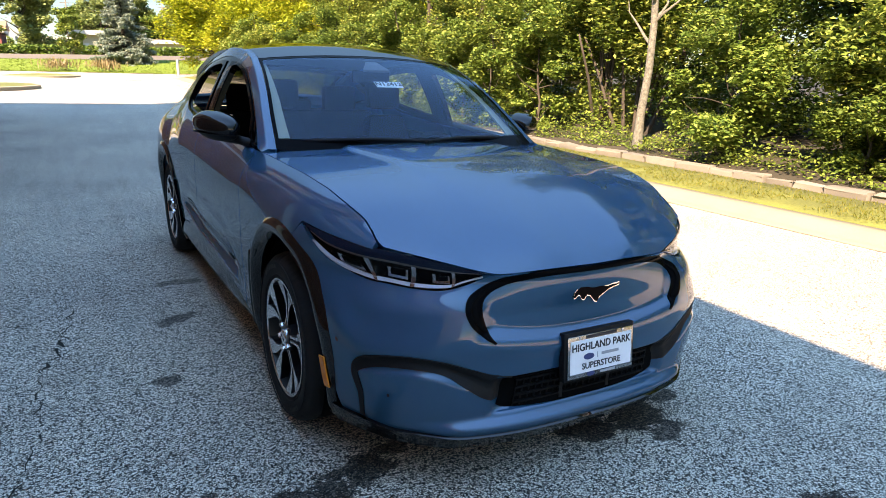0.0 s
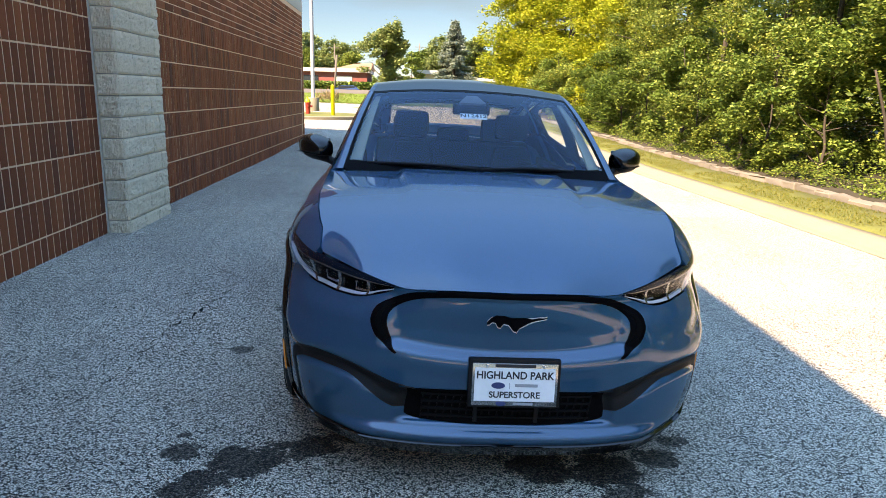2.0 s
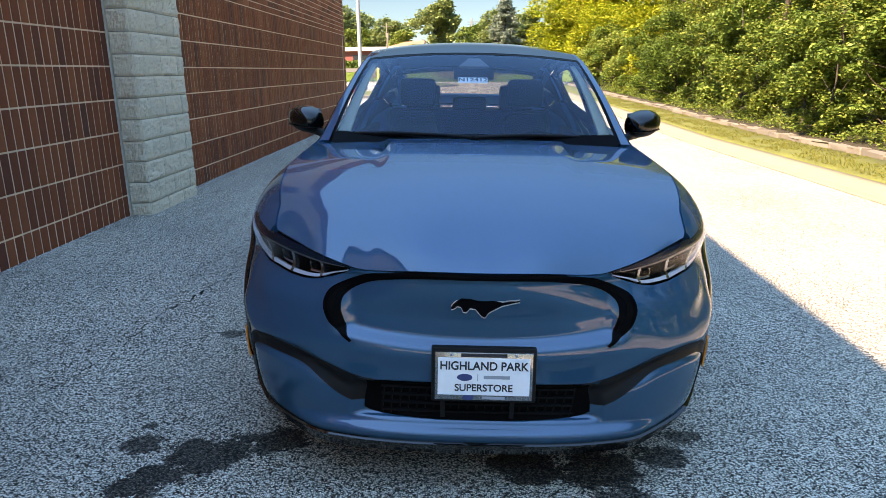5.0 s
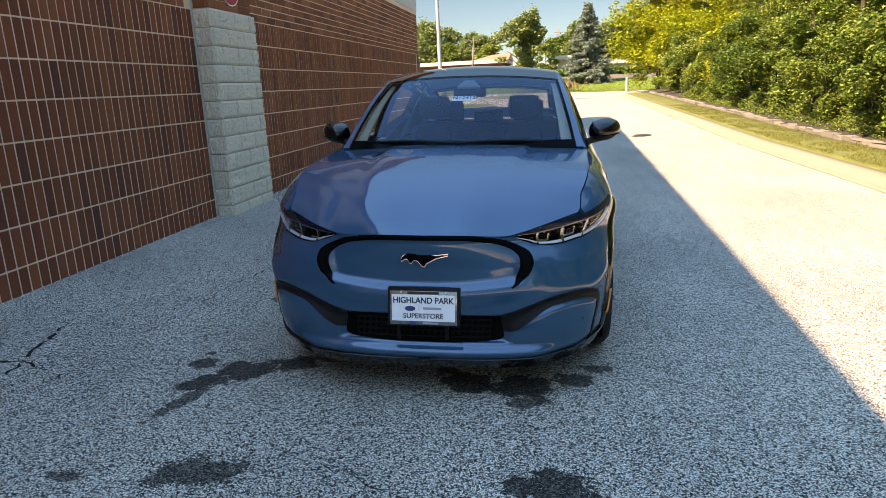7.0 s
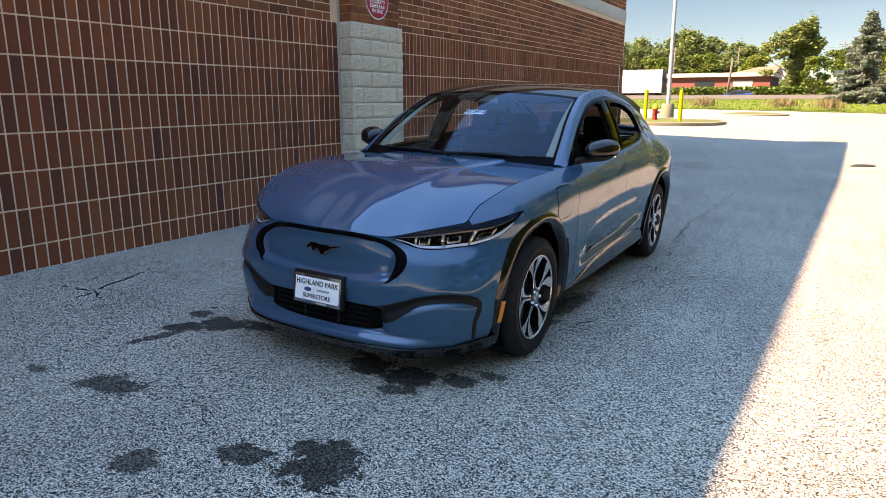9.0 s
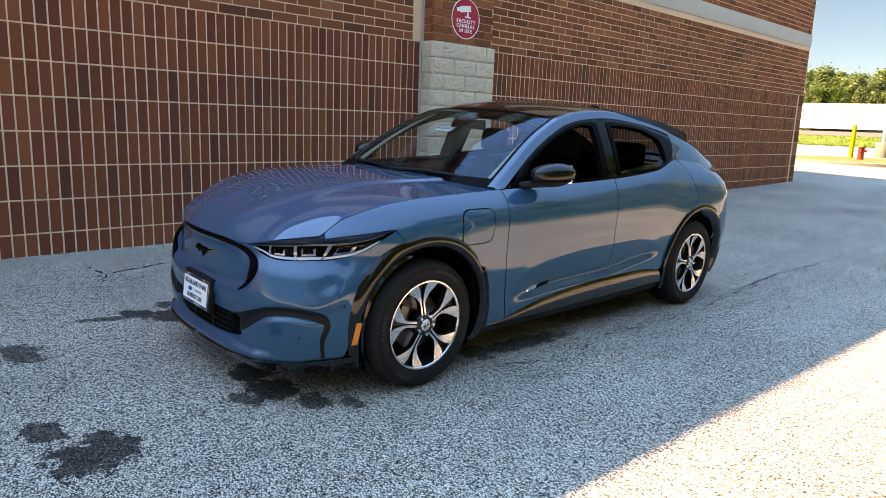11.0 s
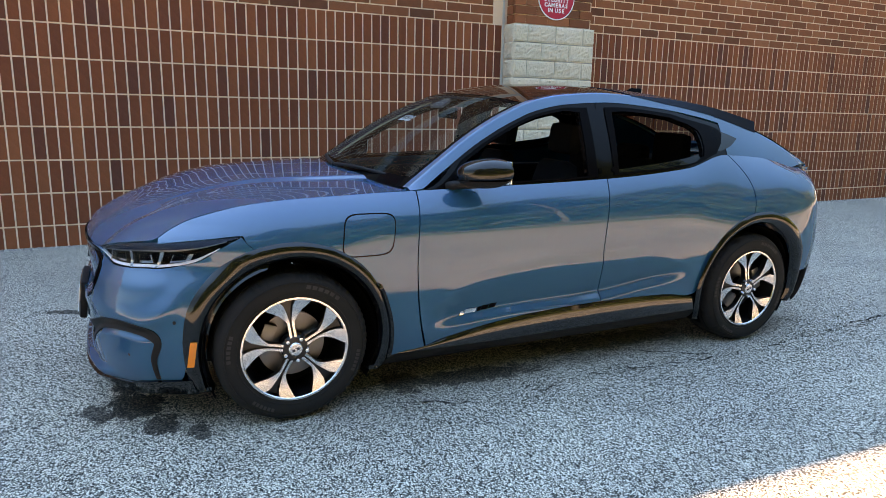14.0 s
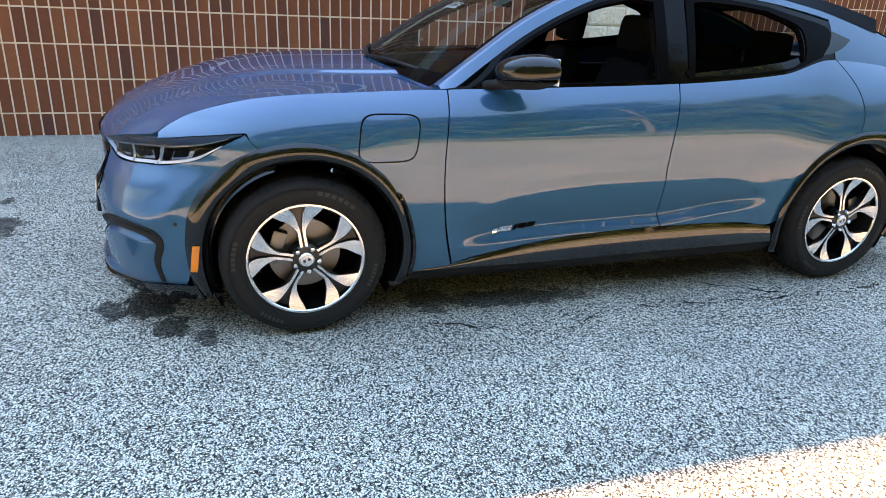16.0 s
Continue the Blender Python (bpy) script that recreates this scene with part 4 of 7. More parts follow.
def ribbon(surface, centre, half):
    """A band of changing width along a curve in the surface."""
    def fn(u, v):
        a, b = crom(centre, max(0, u - 0.01)), crom(centre, min(1, u + 0.01))
        c = crom(centre, u)
        d = math.hypot(b[0] - a[0], b[1] - a[1]) or 1
        h = half(u) * (2 * v - 1)
        return surface(c[0] - (b[1] - a[1]) / d * h, c[1] + (b[0] - a[0]) / d * h)
    return fn


def arch(c, r, a):
    return c + r * math.cos(radians(a)), 0.36 + r * math.sin(radians(a))


WB, RA = 2.984, 0.462

# hood
FRONT_Z = [(0.0, 0.812), (0.2, 0.811), (0.37, 0.802), (0.45, 0.812), (0.57, 0.843), (0.728, 0.8775)]
FRONT = [(x, front_y(x, z) + 0.004 if x else nose(z) + 0.004) for x, z in FRONT_Z]


def hood(u, v):
    s = 1 if u >= 0.5 else -1
    t = abs(u - 0.5) * 2
    x0, y0 = crom(FRONT, t)
    z0 = crom(FRONT_Z, t)[1]
    y1 = 0.46 + 0.15 * t ** 2.2
    y = lerp(y0, y1, v)
    edge = lambda yy: side_x(yy, shoulder_z(yy))
    side = min(x0 / max(edge(y0), 0.02), 0.996) * edge(y)
    x = lerp(lerp(x0, side, smooth_step(0.7, 1.0, t)), t * 0.996 * edge(y), smooth_step(0, 0.5, v))
    z = hood_z(x, y) + (z0 - hood_z(x0, y0)) * (1 - v) ** 7
    return s * x, y, z


shell("hood", hood, 168, 52, M_PAINT, CAR, "blue hood with a raised centre", 0.03)

# nose: bumper skin over the whole front, with the black trim set on it
TOPN = [fx(0, 0.806), fx(0.2, 0.805), fx(0.37, 0.796), fx(0.43, 0.790), fx(0.56, 0.748), fx(0.65, 0.745), fx(0.72, 0.752), fy(-0.546, 0.758), fy(-0.47, 0.777), fy(-0.38, 0.810), fy(-0.2235, 0.9035)]
LOWN = [fx(0, 0.222), fx(0.16, 0.222), fx(0.32, 0.222), fx(0.47, 0.222), fx(0.60, 0.226), fx(0.72, 0.236), fy(-0.60, 0.252), fy(-0.49, 0.268), fy(-0.438, 0.54), fy(-0.338, 0.698), fy(-0.144, 0.829)]


def bumper_skin(u, v):
    x, y, z = ruled(on_bumper, LOWN, TOPN)(abs(2 * u - 1), v)
    return math.copysign(x, u - 0.5), y, z


shell("front_bumper", bumper_skin, 160, 90, M_PAINT, CAR, "blue bumper skin", 0.02)
for s in (1, -1):
    # black hoop round the upper panel
    outer = [fx(0, 0.808), fx(0.203, 0.807), fx(0.355, 0.793), fx(0.43, 0.768), fx(0.496, 0.733), fx(0.522, 0.690), fx(0.512, 0.640), fx(0.478, 0.600), fx(0.428, 0.566)]
    inner = [fx(0, 0.790), fx(0.203, 0.788), fx(0.335, 0.770), fx(0.410, 0.746), fx(0.456, 0.714), fx(0.469, 0.675), fx(0.463, 0.635), fx(0.447, 0.597), fx(0.420, 0.570)]
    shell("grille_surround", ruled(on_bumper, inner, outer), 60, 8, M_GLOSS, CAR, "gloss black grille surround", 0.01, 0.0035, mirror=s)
    # no recess here: a raised dark ribbon paints the slot's shade
    shell("surround_slot_shade", ribbon(on_bumper, [fx(0.44, 0.745), fx(0.488, 0.71), fx(0.494, 0.665), fx(0.466, 0.61)], lambda u: 0.008 * math.sin(math.pi * u) + 0.002), 20, 3, M_DARK, CAR, "flat dark ribbon drawn as a shaded slot", 0.01, 0.006, mirror=s)
    brow = [fx(0.36, 0.385), fx(0.44, 0.405), fx(0.52, 0.447), fx(0.61, 0.488), fx(0.72, 0.505), fx(0.80, 0.492), fx(0.836, 0.45), fy(-0.60, 0.36), fy(-0.585, 0.262)]
    shell("bumper_brow", ribbon(on_bumper, brow, lambda u: 0.050 - 0.026 * smooth_step(0.08, 0.4, u) - 0.010 * smooth_step(0.7, 1.0, u)), 60, 6, M_BLACK, CAR, "matt black air curtain trim", 0.01, 0.004, mirror=s)
    lip = [fx(0.0, 0.196), fx(0.3, 0.196), fx(0.5, 0.197), fx(0.70, 0.205), fy(-0.62, 0.214), fy(-0.44, 0.222)]
    shell("chin_lip", ribbon(on_bumper, lip, lambda u: 0.027 + 0.014 * u ** 2), 40, 6, M_ARCH, CAR, "gloss black chin lip", 0.06, 0.012, mirror=s)
    shell("parking_sensor", lambda u, v: on_bumper(phi_y(-0.690, 0.378) + 0.008 * math.cos(u * 6.2832) * v, 0.378 + 0.007 * math.sin(u * 6.2832) * v), 12, 2, M_BLACK, CAR, "parking sensor", 0, 0.003, mirror=s)
    shell("parking_sensor", lambda u, v: on_bumper(phi_y(-0.513, 0.54) + 0.010 * math.cos(u * 6.2832) * v, 0.54 + 0.009 * math.sin(u * 6.2832) * v), 12, 2, M_BLACK, CAR, "parking sensor", 0, 0.003, mirror=s)
# lower intake with its bars
intake = shell("lower_intake", ruled(on_bumper, [fx(-0.40, 0.315), fx(-0.34, 0.298), fx(0, 0.290), fx(0.34, 0.298), fx(0.40, 0.315)], [fx(-0.385, 0.425), fx(-0.33, 0.430), fx(0, 0.430), fx(0.33, 0.430), fx(0.385, 0.425)]), 40, 6, M_DARK, CAR, "black lower air intake", 0.01, 0.005)
for z in (0.318, 0.348, 0.378, 0.408):
    shell("bar", ruled(on_bumper, [fx(-0.335, z - 0.004), fx(0, z - 0.004), fx(0.335, z - 0.004)], [fx(-0.335, z + 0.004), fx(0, z + 0.004), fx(0.335, z + 0.004)]), 30, 1, M_MESH, intake, "black bar", 0.012, 0.016)
for i in range(23):
    x = -0.335 + i * 0.03
    shell("bar", ruled(on_bumper, [fx(x - 0.003, 0.302), fx(x + 0.003, 0.302)], [fx(x + 0.011, 0.422), fx(x + 0.017, 0.422)]), 1, 8, M_MESH, intake, "black bar", 0.008, 0.011)
for x in (-0.12, 0.12):
    shell("divider", ruled(on_bumper, [fx(x - 0.008, 0.296), fx(x + 0.008, 0.296)], [fx(x - 0.008, 0.424), fx(x + 0.008, 0.424)]), 1, 6, M_BLACK, intake, "black divider", 0.012, 0.017)


def nose_frame(x, z, lift=0.0):
    """A flat place on the nose, its x to the viewer's right and its y up."""
    y0 = front_y(abs(x), z) if x else nose(z)
    p = Vector((x, y0 - sculpt(x, y0, z), z))
    return Matrix.Translation(p - Vector((0, lift, 0))) @ pose(0, 0, 0, 90, 0, 0)


# badge: a plain dark running shape with a bright edge
def badge(name, grow, depth, material, label):
    top = [(-0.110, -0.008), (-0.104, 0.002), (-0.090, 0.014), (-0.078, 0.022), (-0.066, 0.026), (-0.052, 0.024), (-0.036, 0.018), (-0.018, 0.014), (0.004, 0.014), (0.026, 0.016), (0.044, 0.013), (0.060, 0.010), (0.080, 0.015), (0.100, 0.015), (0.114, 0.018)]
    bot = [(-0.109, -0.014), (-0.101, -0.013), (-0.090, -0.004), (-0.078, -0.006), (-0.070, -0.022), (-0.060, -0.024), (-0.048, -0.010), (-0.030, -0.012), (-0.010, -0.036), (0.002, -0.040), (0.012, -0.024), (0.034, -0.012), (0.056, 0.000), (0.086, 0.008), (0.114, 0.014)]
    verts = [(a, b + grow, depth) for a, b in top] + [(a, b - grow, depth) for a, b in bot] + [(a, b + grow, 0) for a, b in top] + [(a, b - grow, 0) for a, b in bot]
    n = len(top)
    faces = [(i, i + 1, n + i + 1, n + i) for i in range(n - 1)] + [(i, i + 1, 2 * n + i + 1, 2 * n + i) for i in range(n - 1)] + [(n + i, n + i + 1, 3 * n + i + 1, 3 * n + i) for i in range(n - 1)]
    faces += [(0, n, 3 * n, 2 * n), (n - 1, 2 * n - 1, 4 * n - 1, 3 * n - 1)]
    m = nose_frame(0.016, 0.703, -0.002) @ pose(0, 0, 0, -6)
    raw(name, [m @ Vector(v) for v in verts], faces, material, CAR, False, label)


badge("badge_edge", 0.0045, 0.006, M_CHROME, "bright badge outline")
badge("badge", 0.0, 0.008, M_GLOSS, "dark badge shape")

# dealer plate
PM = Matrix.Translation((0.017, -0.906, 0.480)) @ pose(0, 0, 0, 84, 0, 0)
plate = empty("front_plate", label="white dealer plate in a black and silver frame")
plate.parent = CAR


def flat(name, x0, x1, y0, y1, z0, z1, material, label="", bevel=0.0):
    bm = bmesh.new()
    box(bm, x0, x1, y0, y1, z0, z1, bevel, PM)
    return part(name, bm, material, plate, label, bevel > 0)


flat("bracket", -0.172, 0.172, -0.094, 0.092, -0.034, -0.004, M_BLACK, "black plate bracket", 0.006)
flat("frame", -0.160, 0.160, -0.084, 0.078, -0.004, 0.003, M_SILVER, "silver frame", 0.003)
flat("card", -0.150, 0.150, -0.066, 0.060, 0.003, 0.005, M_WHITE, "white card")
words("lettering", "HIGHLAND PARK", 0.0395, PM @ Matrix.Translation((0, 0.032, 0.0055)) @ Matrix.Diagonal((0.93, 1, 1, 1)), M_INK, plate, label="black lettering", bold=0.0008)
words("lettering", "SUPERSTORE", 0.033, PM @ Matrix.Translation((0, -0.042, 0.0055)), M_INK, plate, label="black lettering", bold=0.0006)
lathe("oval", [(0.0, 0.005), (0.012, 0.005), (0.012, 0.0062), (0.0, 0.0062)], M_BLUEINK, plate, "Z", PM @ Matrix.Translation((-0.062, -0.006, 0)) @ Matrix.Diagonal((2.1, 1, 1, 1)), 24, "dark blue oval")
flat("mark", -0.0205, -0.0185, -0.018, 0.006, 0.005, 0.006, M_GREYINK)
flat("mark", 0.0, 0.085, -0.010, 0.001, 0.005, 0.006, M_GREYINK, "grey bar of small writing")
flat("mark", -0.075, 0.075, 0.0625, 0.0745, 0.003, 0.0042, M_INK, "dark bar of small writing")
lathe("oval", [(0.0, 0.003), (0.009, 0.003), (0.009, 0.0045), (0.0, 0.0045)], M_BLUEINK, plate, "Z", PM @ Matrix.Translation((-0.05, -0.075, 0)) @ Matrix.Diagonal((2.1, 1, 1, 1)), 24, "dark blue oval")
flat("mark", -0.004, 0.07, -0.080, -0.071, 0.003, 0.0042, M_GREYINK)
for x in (-0.105, 0.105):
    lathe("screw", [(0.0, 0.003), (0.006, 0.003), (0.005, 0.006), (0.0, 0.0065)], M_CHROME, plate, "Z", PM @ Matrix.Translation((x, 0.069, 0)), 12)

# headlights
HL_LOW = [fx(0.425, 0.797), fx(0.50, 0.775), fx(0.562, 0.754), fx(0.65, 0.751), fx(0.72, 0.758), fy(-0.546, 0.764), fy(-0.41, 0.800), fy(-0.2235, 0.9045)]
HL_TOP = [fx(0.432, 0.807), fx(0.50, 0.820), fx(0.57, 0.838), fx(0.645, 0.855), fx(0.72, 0.8685), fy(-0.47, 0.881), fy(-0.34, 0.897), fy(-0.2215, 0.9085)]


def behind(fn, d):
    def g(u, v):
        x, y, z = fn(u, v)
        return x - 0.55 * d * min(1, x / 0.8), y + d * 0.85, z - 0.6 * d
    return g


def rl(u0, u1, v0, v1):
    f = ruled(on_nose, HL_LOW, HL_TOP)
    return lambda u, v: f(lerp(u0, u1, u), lerp(v0, v1, v))


for s in (1, -1):
    hl = empty("headlight", label="dark headlight with white light guides behind a clear lens")
    hl.parent = CAR
    shell("lens", rl(0, 1, 0, 1), 40, 8, M_LENS, hl, "clear lens", 0.0, 0.001, mirror=s).visible_shadow = False
    shell("bowl", behind(rl(0, 1, 0, 1), 0.035), 40, 8, M_DARK, hl, "black bowl", 0.0, 0, mirror=s)
    shell("bezel", behind(rl(0.03, 0.97, 0.72, 1.0), 0.004), 40, 3, M_DEEP, hl, "dark blue bezel", 0.005, mirror=s)
    shell("light_guide", behind(rl(0.06, 0.93, 0.655, 0.715), 0.004), 40, 2, M_STEEL, hl, "grey inner edge", 0.006, mirror=s)
    shell("light_guide", behind(rl(0.05, 0.93, 0.015, 0.125), 0.003), 40, 2, M_DRL, hl, "pale light guide", 0.014, mirror=s)
    for a, b in ((0.27, 0.36), (0.48, 0.58), (0.70, 0.80)):
        shell("reflector", behind(rl(a, b, 0.24, 0.58), 0.024), 10, 5, M_SILVER, hl, "silver reflector", 0.01, mirror=s)
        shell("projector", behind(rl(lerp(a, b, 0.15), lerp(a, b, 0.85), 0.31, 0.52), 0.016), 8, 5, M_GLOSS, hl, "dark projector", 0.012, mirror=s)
    for a in (0.235, 0.44, 0.655):
        shell("fin", behind(rl(a, a + 0.022, 0.0, 0.66), 0.003), 3, 6, M_SILVER, hl, "bright vertical fin", 0.02, mirror=s)

def belt(y0, y1):
    """The upper edge of a side panel, along the shoulder."""
    return lambda u: (lerp(y0, y1, u), shoulder_z(lerp(y0, y1, u)) - 0.0006)


# where the bumper ends against the fender
END = [on_nose(lerp(LOWN[-1][0], TOPN[-1][0], v), lerp(LOWN[-1][1], TOPN[-1][1], v)) for v in (1.0, 0.75, 0.5, 0.25, 0.0)]

# front fenders, doors and quarters
for s in (1, -1):
    shell("front_fender", ruled(on_side,
          [(-0.556, 0.8675), (-0.47, 0.8825), (-0.34, 0.8985), (-0.219, 0.9095)] + [(p[1] + 0.0035, p[2]) for p in END[1:]] + [(-0.08, 0.829), (0.0, 0.824), (0.12, 0.808), (0.24, 0.757), (0.34, 0.674), (0.42, 0.552), (0.458, 0.42), (0.466, 0.27), (0.56, 0.265), (0.664, 0.262)],
          lambda u: (lambda y: (y, shoulder_z(y) - 0.0006))(crom([(v,) for v in (-0.550, -0.46, -0.37, -0.28, -0.20, -0.12, -0.04, 0.05, 0.14, 0.23, 0.33, 0.43, 0.53, 0.61, 0.625)], u)[0]), 0, -0.045),
          80, 28, M_PAINT, CAR, "blue front fender", 0.03, mirror=s)
    fdoor = shell("front_door", ruled(on_side,
          [(0.669, 0.285), (0.80, 0.320), (1.05, 0.362), (1.30, 0.388), (1.55, 0.400), (1.766, 0.405)],
          [(y, shoulder_z(y)) for y in (0.631, 0.86, 1.09, 1.32, 1.55, 1.782)], -0.045, -0.035),
          60, 64, M_PAINT, CAR, "blue front door", 0.035, mirror=s)
    rdoor = shell("rear_door", ruled(on_side,
          [(1.772, 0.405), (2.05, 0.403), (2.28, 0.395), (2.43, 0.372), (2.518, 0.40), (2.55, 0.53), (2.64, 0.675), (2.76, 0.772), (2.885, 0.818)],
          belt(1.788, 2.80), -0.035, 0.075),
          70, 64, M_PAINT, CAR, "blue rear door", 0.035, mirror=s)
    shell("quarter_panel", ruled(on_side,
          [(2.891, 0.820), (3.05, 0.820), (3.18, 0.778), (3.30, 0.700), (3.39, 0.590), (3.437, 0.47), (3.50, 0.44), (3.64, 0.45), (3.75, 0.46)],
          belt(2.808, 3.72), 0.075, 0),
          56, 36, M_PAINT, CAR, "blue rear quarter", 0.03, mirror=s)
    # gloss trim under the doors, sill
    trim_top = [(0.67, 0.281), (1.05, 0.358), (1.55, 0.396), (2.10, 0.398), (2.50, 0.360)]
    trim_low = [(0.50, 0.262), (1.0, 0.262), (1.6, 0.268), (2.1, 0.272), (2.52, 0.272)]

    def trim(u, v):
        p, q = crom(trim_low, u), crom(trim_top, u)
        y, z = lerp(p[0], q[0], v), lerp(p[1], q[1], v)
        w = 1 - v
        return side_x(q[0], q[1]) - 0.003 + max(0.02, q[1] - p[1]) * (0.26 * w - 0.19 * w * w), y, z
    shell("sill_trim", trim, 40, 8, M_TRIM, CAR, "gloss black door trim", 0.01, mirror=s)
    shell("sill", lambda u, v: (lerp(0.895, 0.82, v ** 2) , lerp(0.46, 2.54, u), lerp(0.268, 0.175, v)), 30, 8, M_BLACK, CAR, "matt black sill", 0.0, mirror=s)
    # arch cladding
    for c in (0.0, WB):
        lo, hi = (-28, 208) if c == 0 else (-18, 206)
        def ring(u, v, c=c, lo=lo, hi=hi):
            a = lerp(lo, hi, u)
            b = a if c == 0 else 180 - a
            r = lerp(curve1(b, (-28, 40, 90, 140, 170, 208), (0.405, 0.425, 0.430, 0.425, 0.408, 0.400)), curve1(b, (-28, 15, 50, 90, 125, 150, 165, 185, 208), (0.470, 0.470, 0.498, 0.515, 0.524, 0.520, 0.500, 0.480, 0.474)), v)
            y, z = c + r * math.cos(radians(a)), 0.36 + r * math.sin(radians(a))
            z = max(z, 0.19)
            x = side_x(y, z)
            return x + 0.016 * math.sin(math.pi * min(1, v * 1.05)) ** 0.5 + 0.002 - 0.03 * (1 - v) ** 3, y, z
        shell("wheel_arch_trim", ring, 56, 7, M_ARCH, CAR, "gloss black wheel arch trim", 0.02, mirror=s)
        def liner(u, v, c=c):
            a = lerp(-30, 210, u)
            return lerp(0.885, 0.50, v), c + 0.412 * math.cos(radians(a)), 0.36 + 0.412 * math.sin(radians(a))
        shell("wheel_liner", liner, 36, 2, M_DARK, CAR, "black wheel arch liner", 0.0, mirror=s)
    shell("side_marker", ruled(on_side, [(-0.468, 0.335), (-0.440, 0.335)], [(-0.452, 0.452), (-0.424, 0.452)]), 3, 8, M_AMBER, CAR, "amber side marker", 0.006, 0.022, mirror=s)
    # door badge as plain small bars
    for a, b, z in ((0.86, 0.885, 0.43), (0.89, 0.955, 0.438), (0.965, 0.985, 0.441), (0.99, 1.03, 0.447), (1.035, 1.075, 0.452)):
        shell("badge_bar", ruled(on_side, [(a, z - 0.014), (b, z - 0.012)], [(a + 0.008, z + 0.012), (b + 0.008, z + 0.014)]), 2, 2, M_CHROME if a < 0.96 else M_GLOSS, fdoor, "small badge bar", 0.002, 0.003, mirror=s)
    # flush door releases
    for d, y in ((fdoor, 1.745), (rdoor, 1.835)):
        shell("door_release", lambda u, v, y=y: glass_at(y + 0.012 * math.cos(u * 6.2832) * v, 0.10 + 0.03 * math.sin(u * 6.2832) * v), 12, 2, M_GLOSS, d, "round door release", 0, 0.004, mirror=s)
# charge flap on the driver's side
# the wider dark plate beneath paints the shade in the flap's gap
for nm, g, mt, up in (("flap_gap_shade", 0.006, M_DARK, 0.0012), ("charge_flap", 0.0, M_PAINT, 0.0024)):
    def flap(u, v, g=g):
        a = u * 2 * math.pi
        e = 0.42
        cx, cz = math.copysign(abs(math.cos(a)) ** e, math.cos(a)), math.copysign(abs(math.sin(a)) ** e, math.sin(a))
        return on_side(0.352 + (0.122 + g) * cx * v + 0.012 * cz * v, 0.884 + (0.094 + g) * cz * v)
    shell(nm, flap, 48, 6, mt, CAR, "blue charge port flap" if not g else "dark plate drawn as the shaded gap round the flap", 0.0, up)

# greenhouse
def band_low(y):
    rx, rz = rail(y)
    return max(0.12, 1 - 0.052 / max(0.055, rz - shoulder_z(y)))


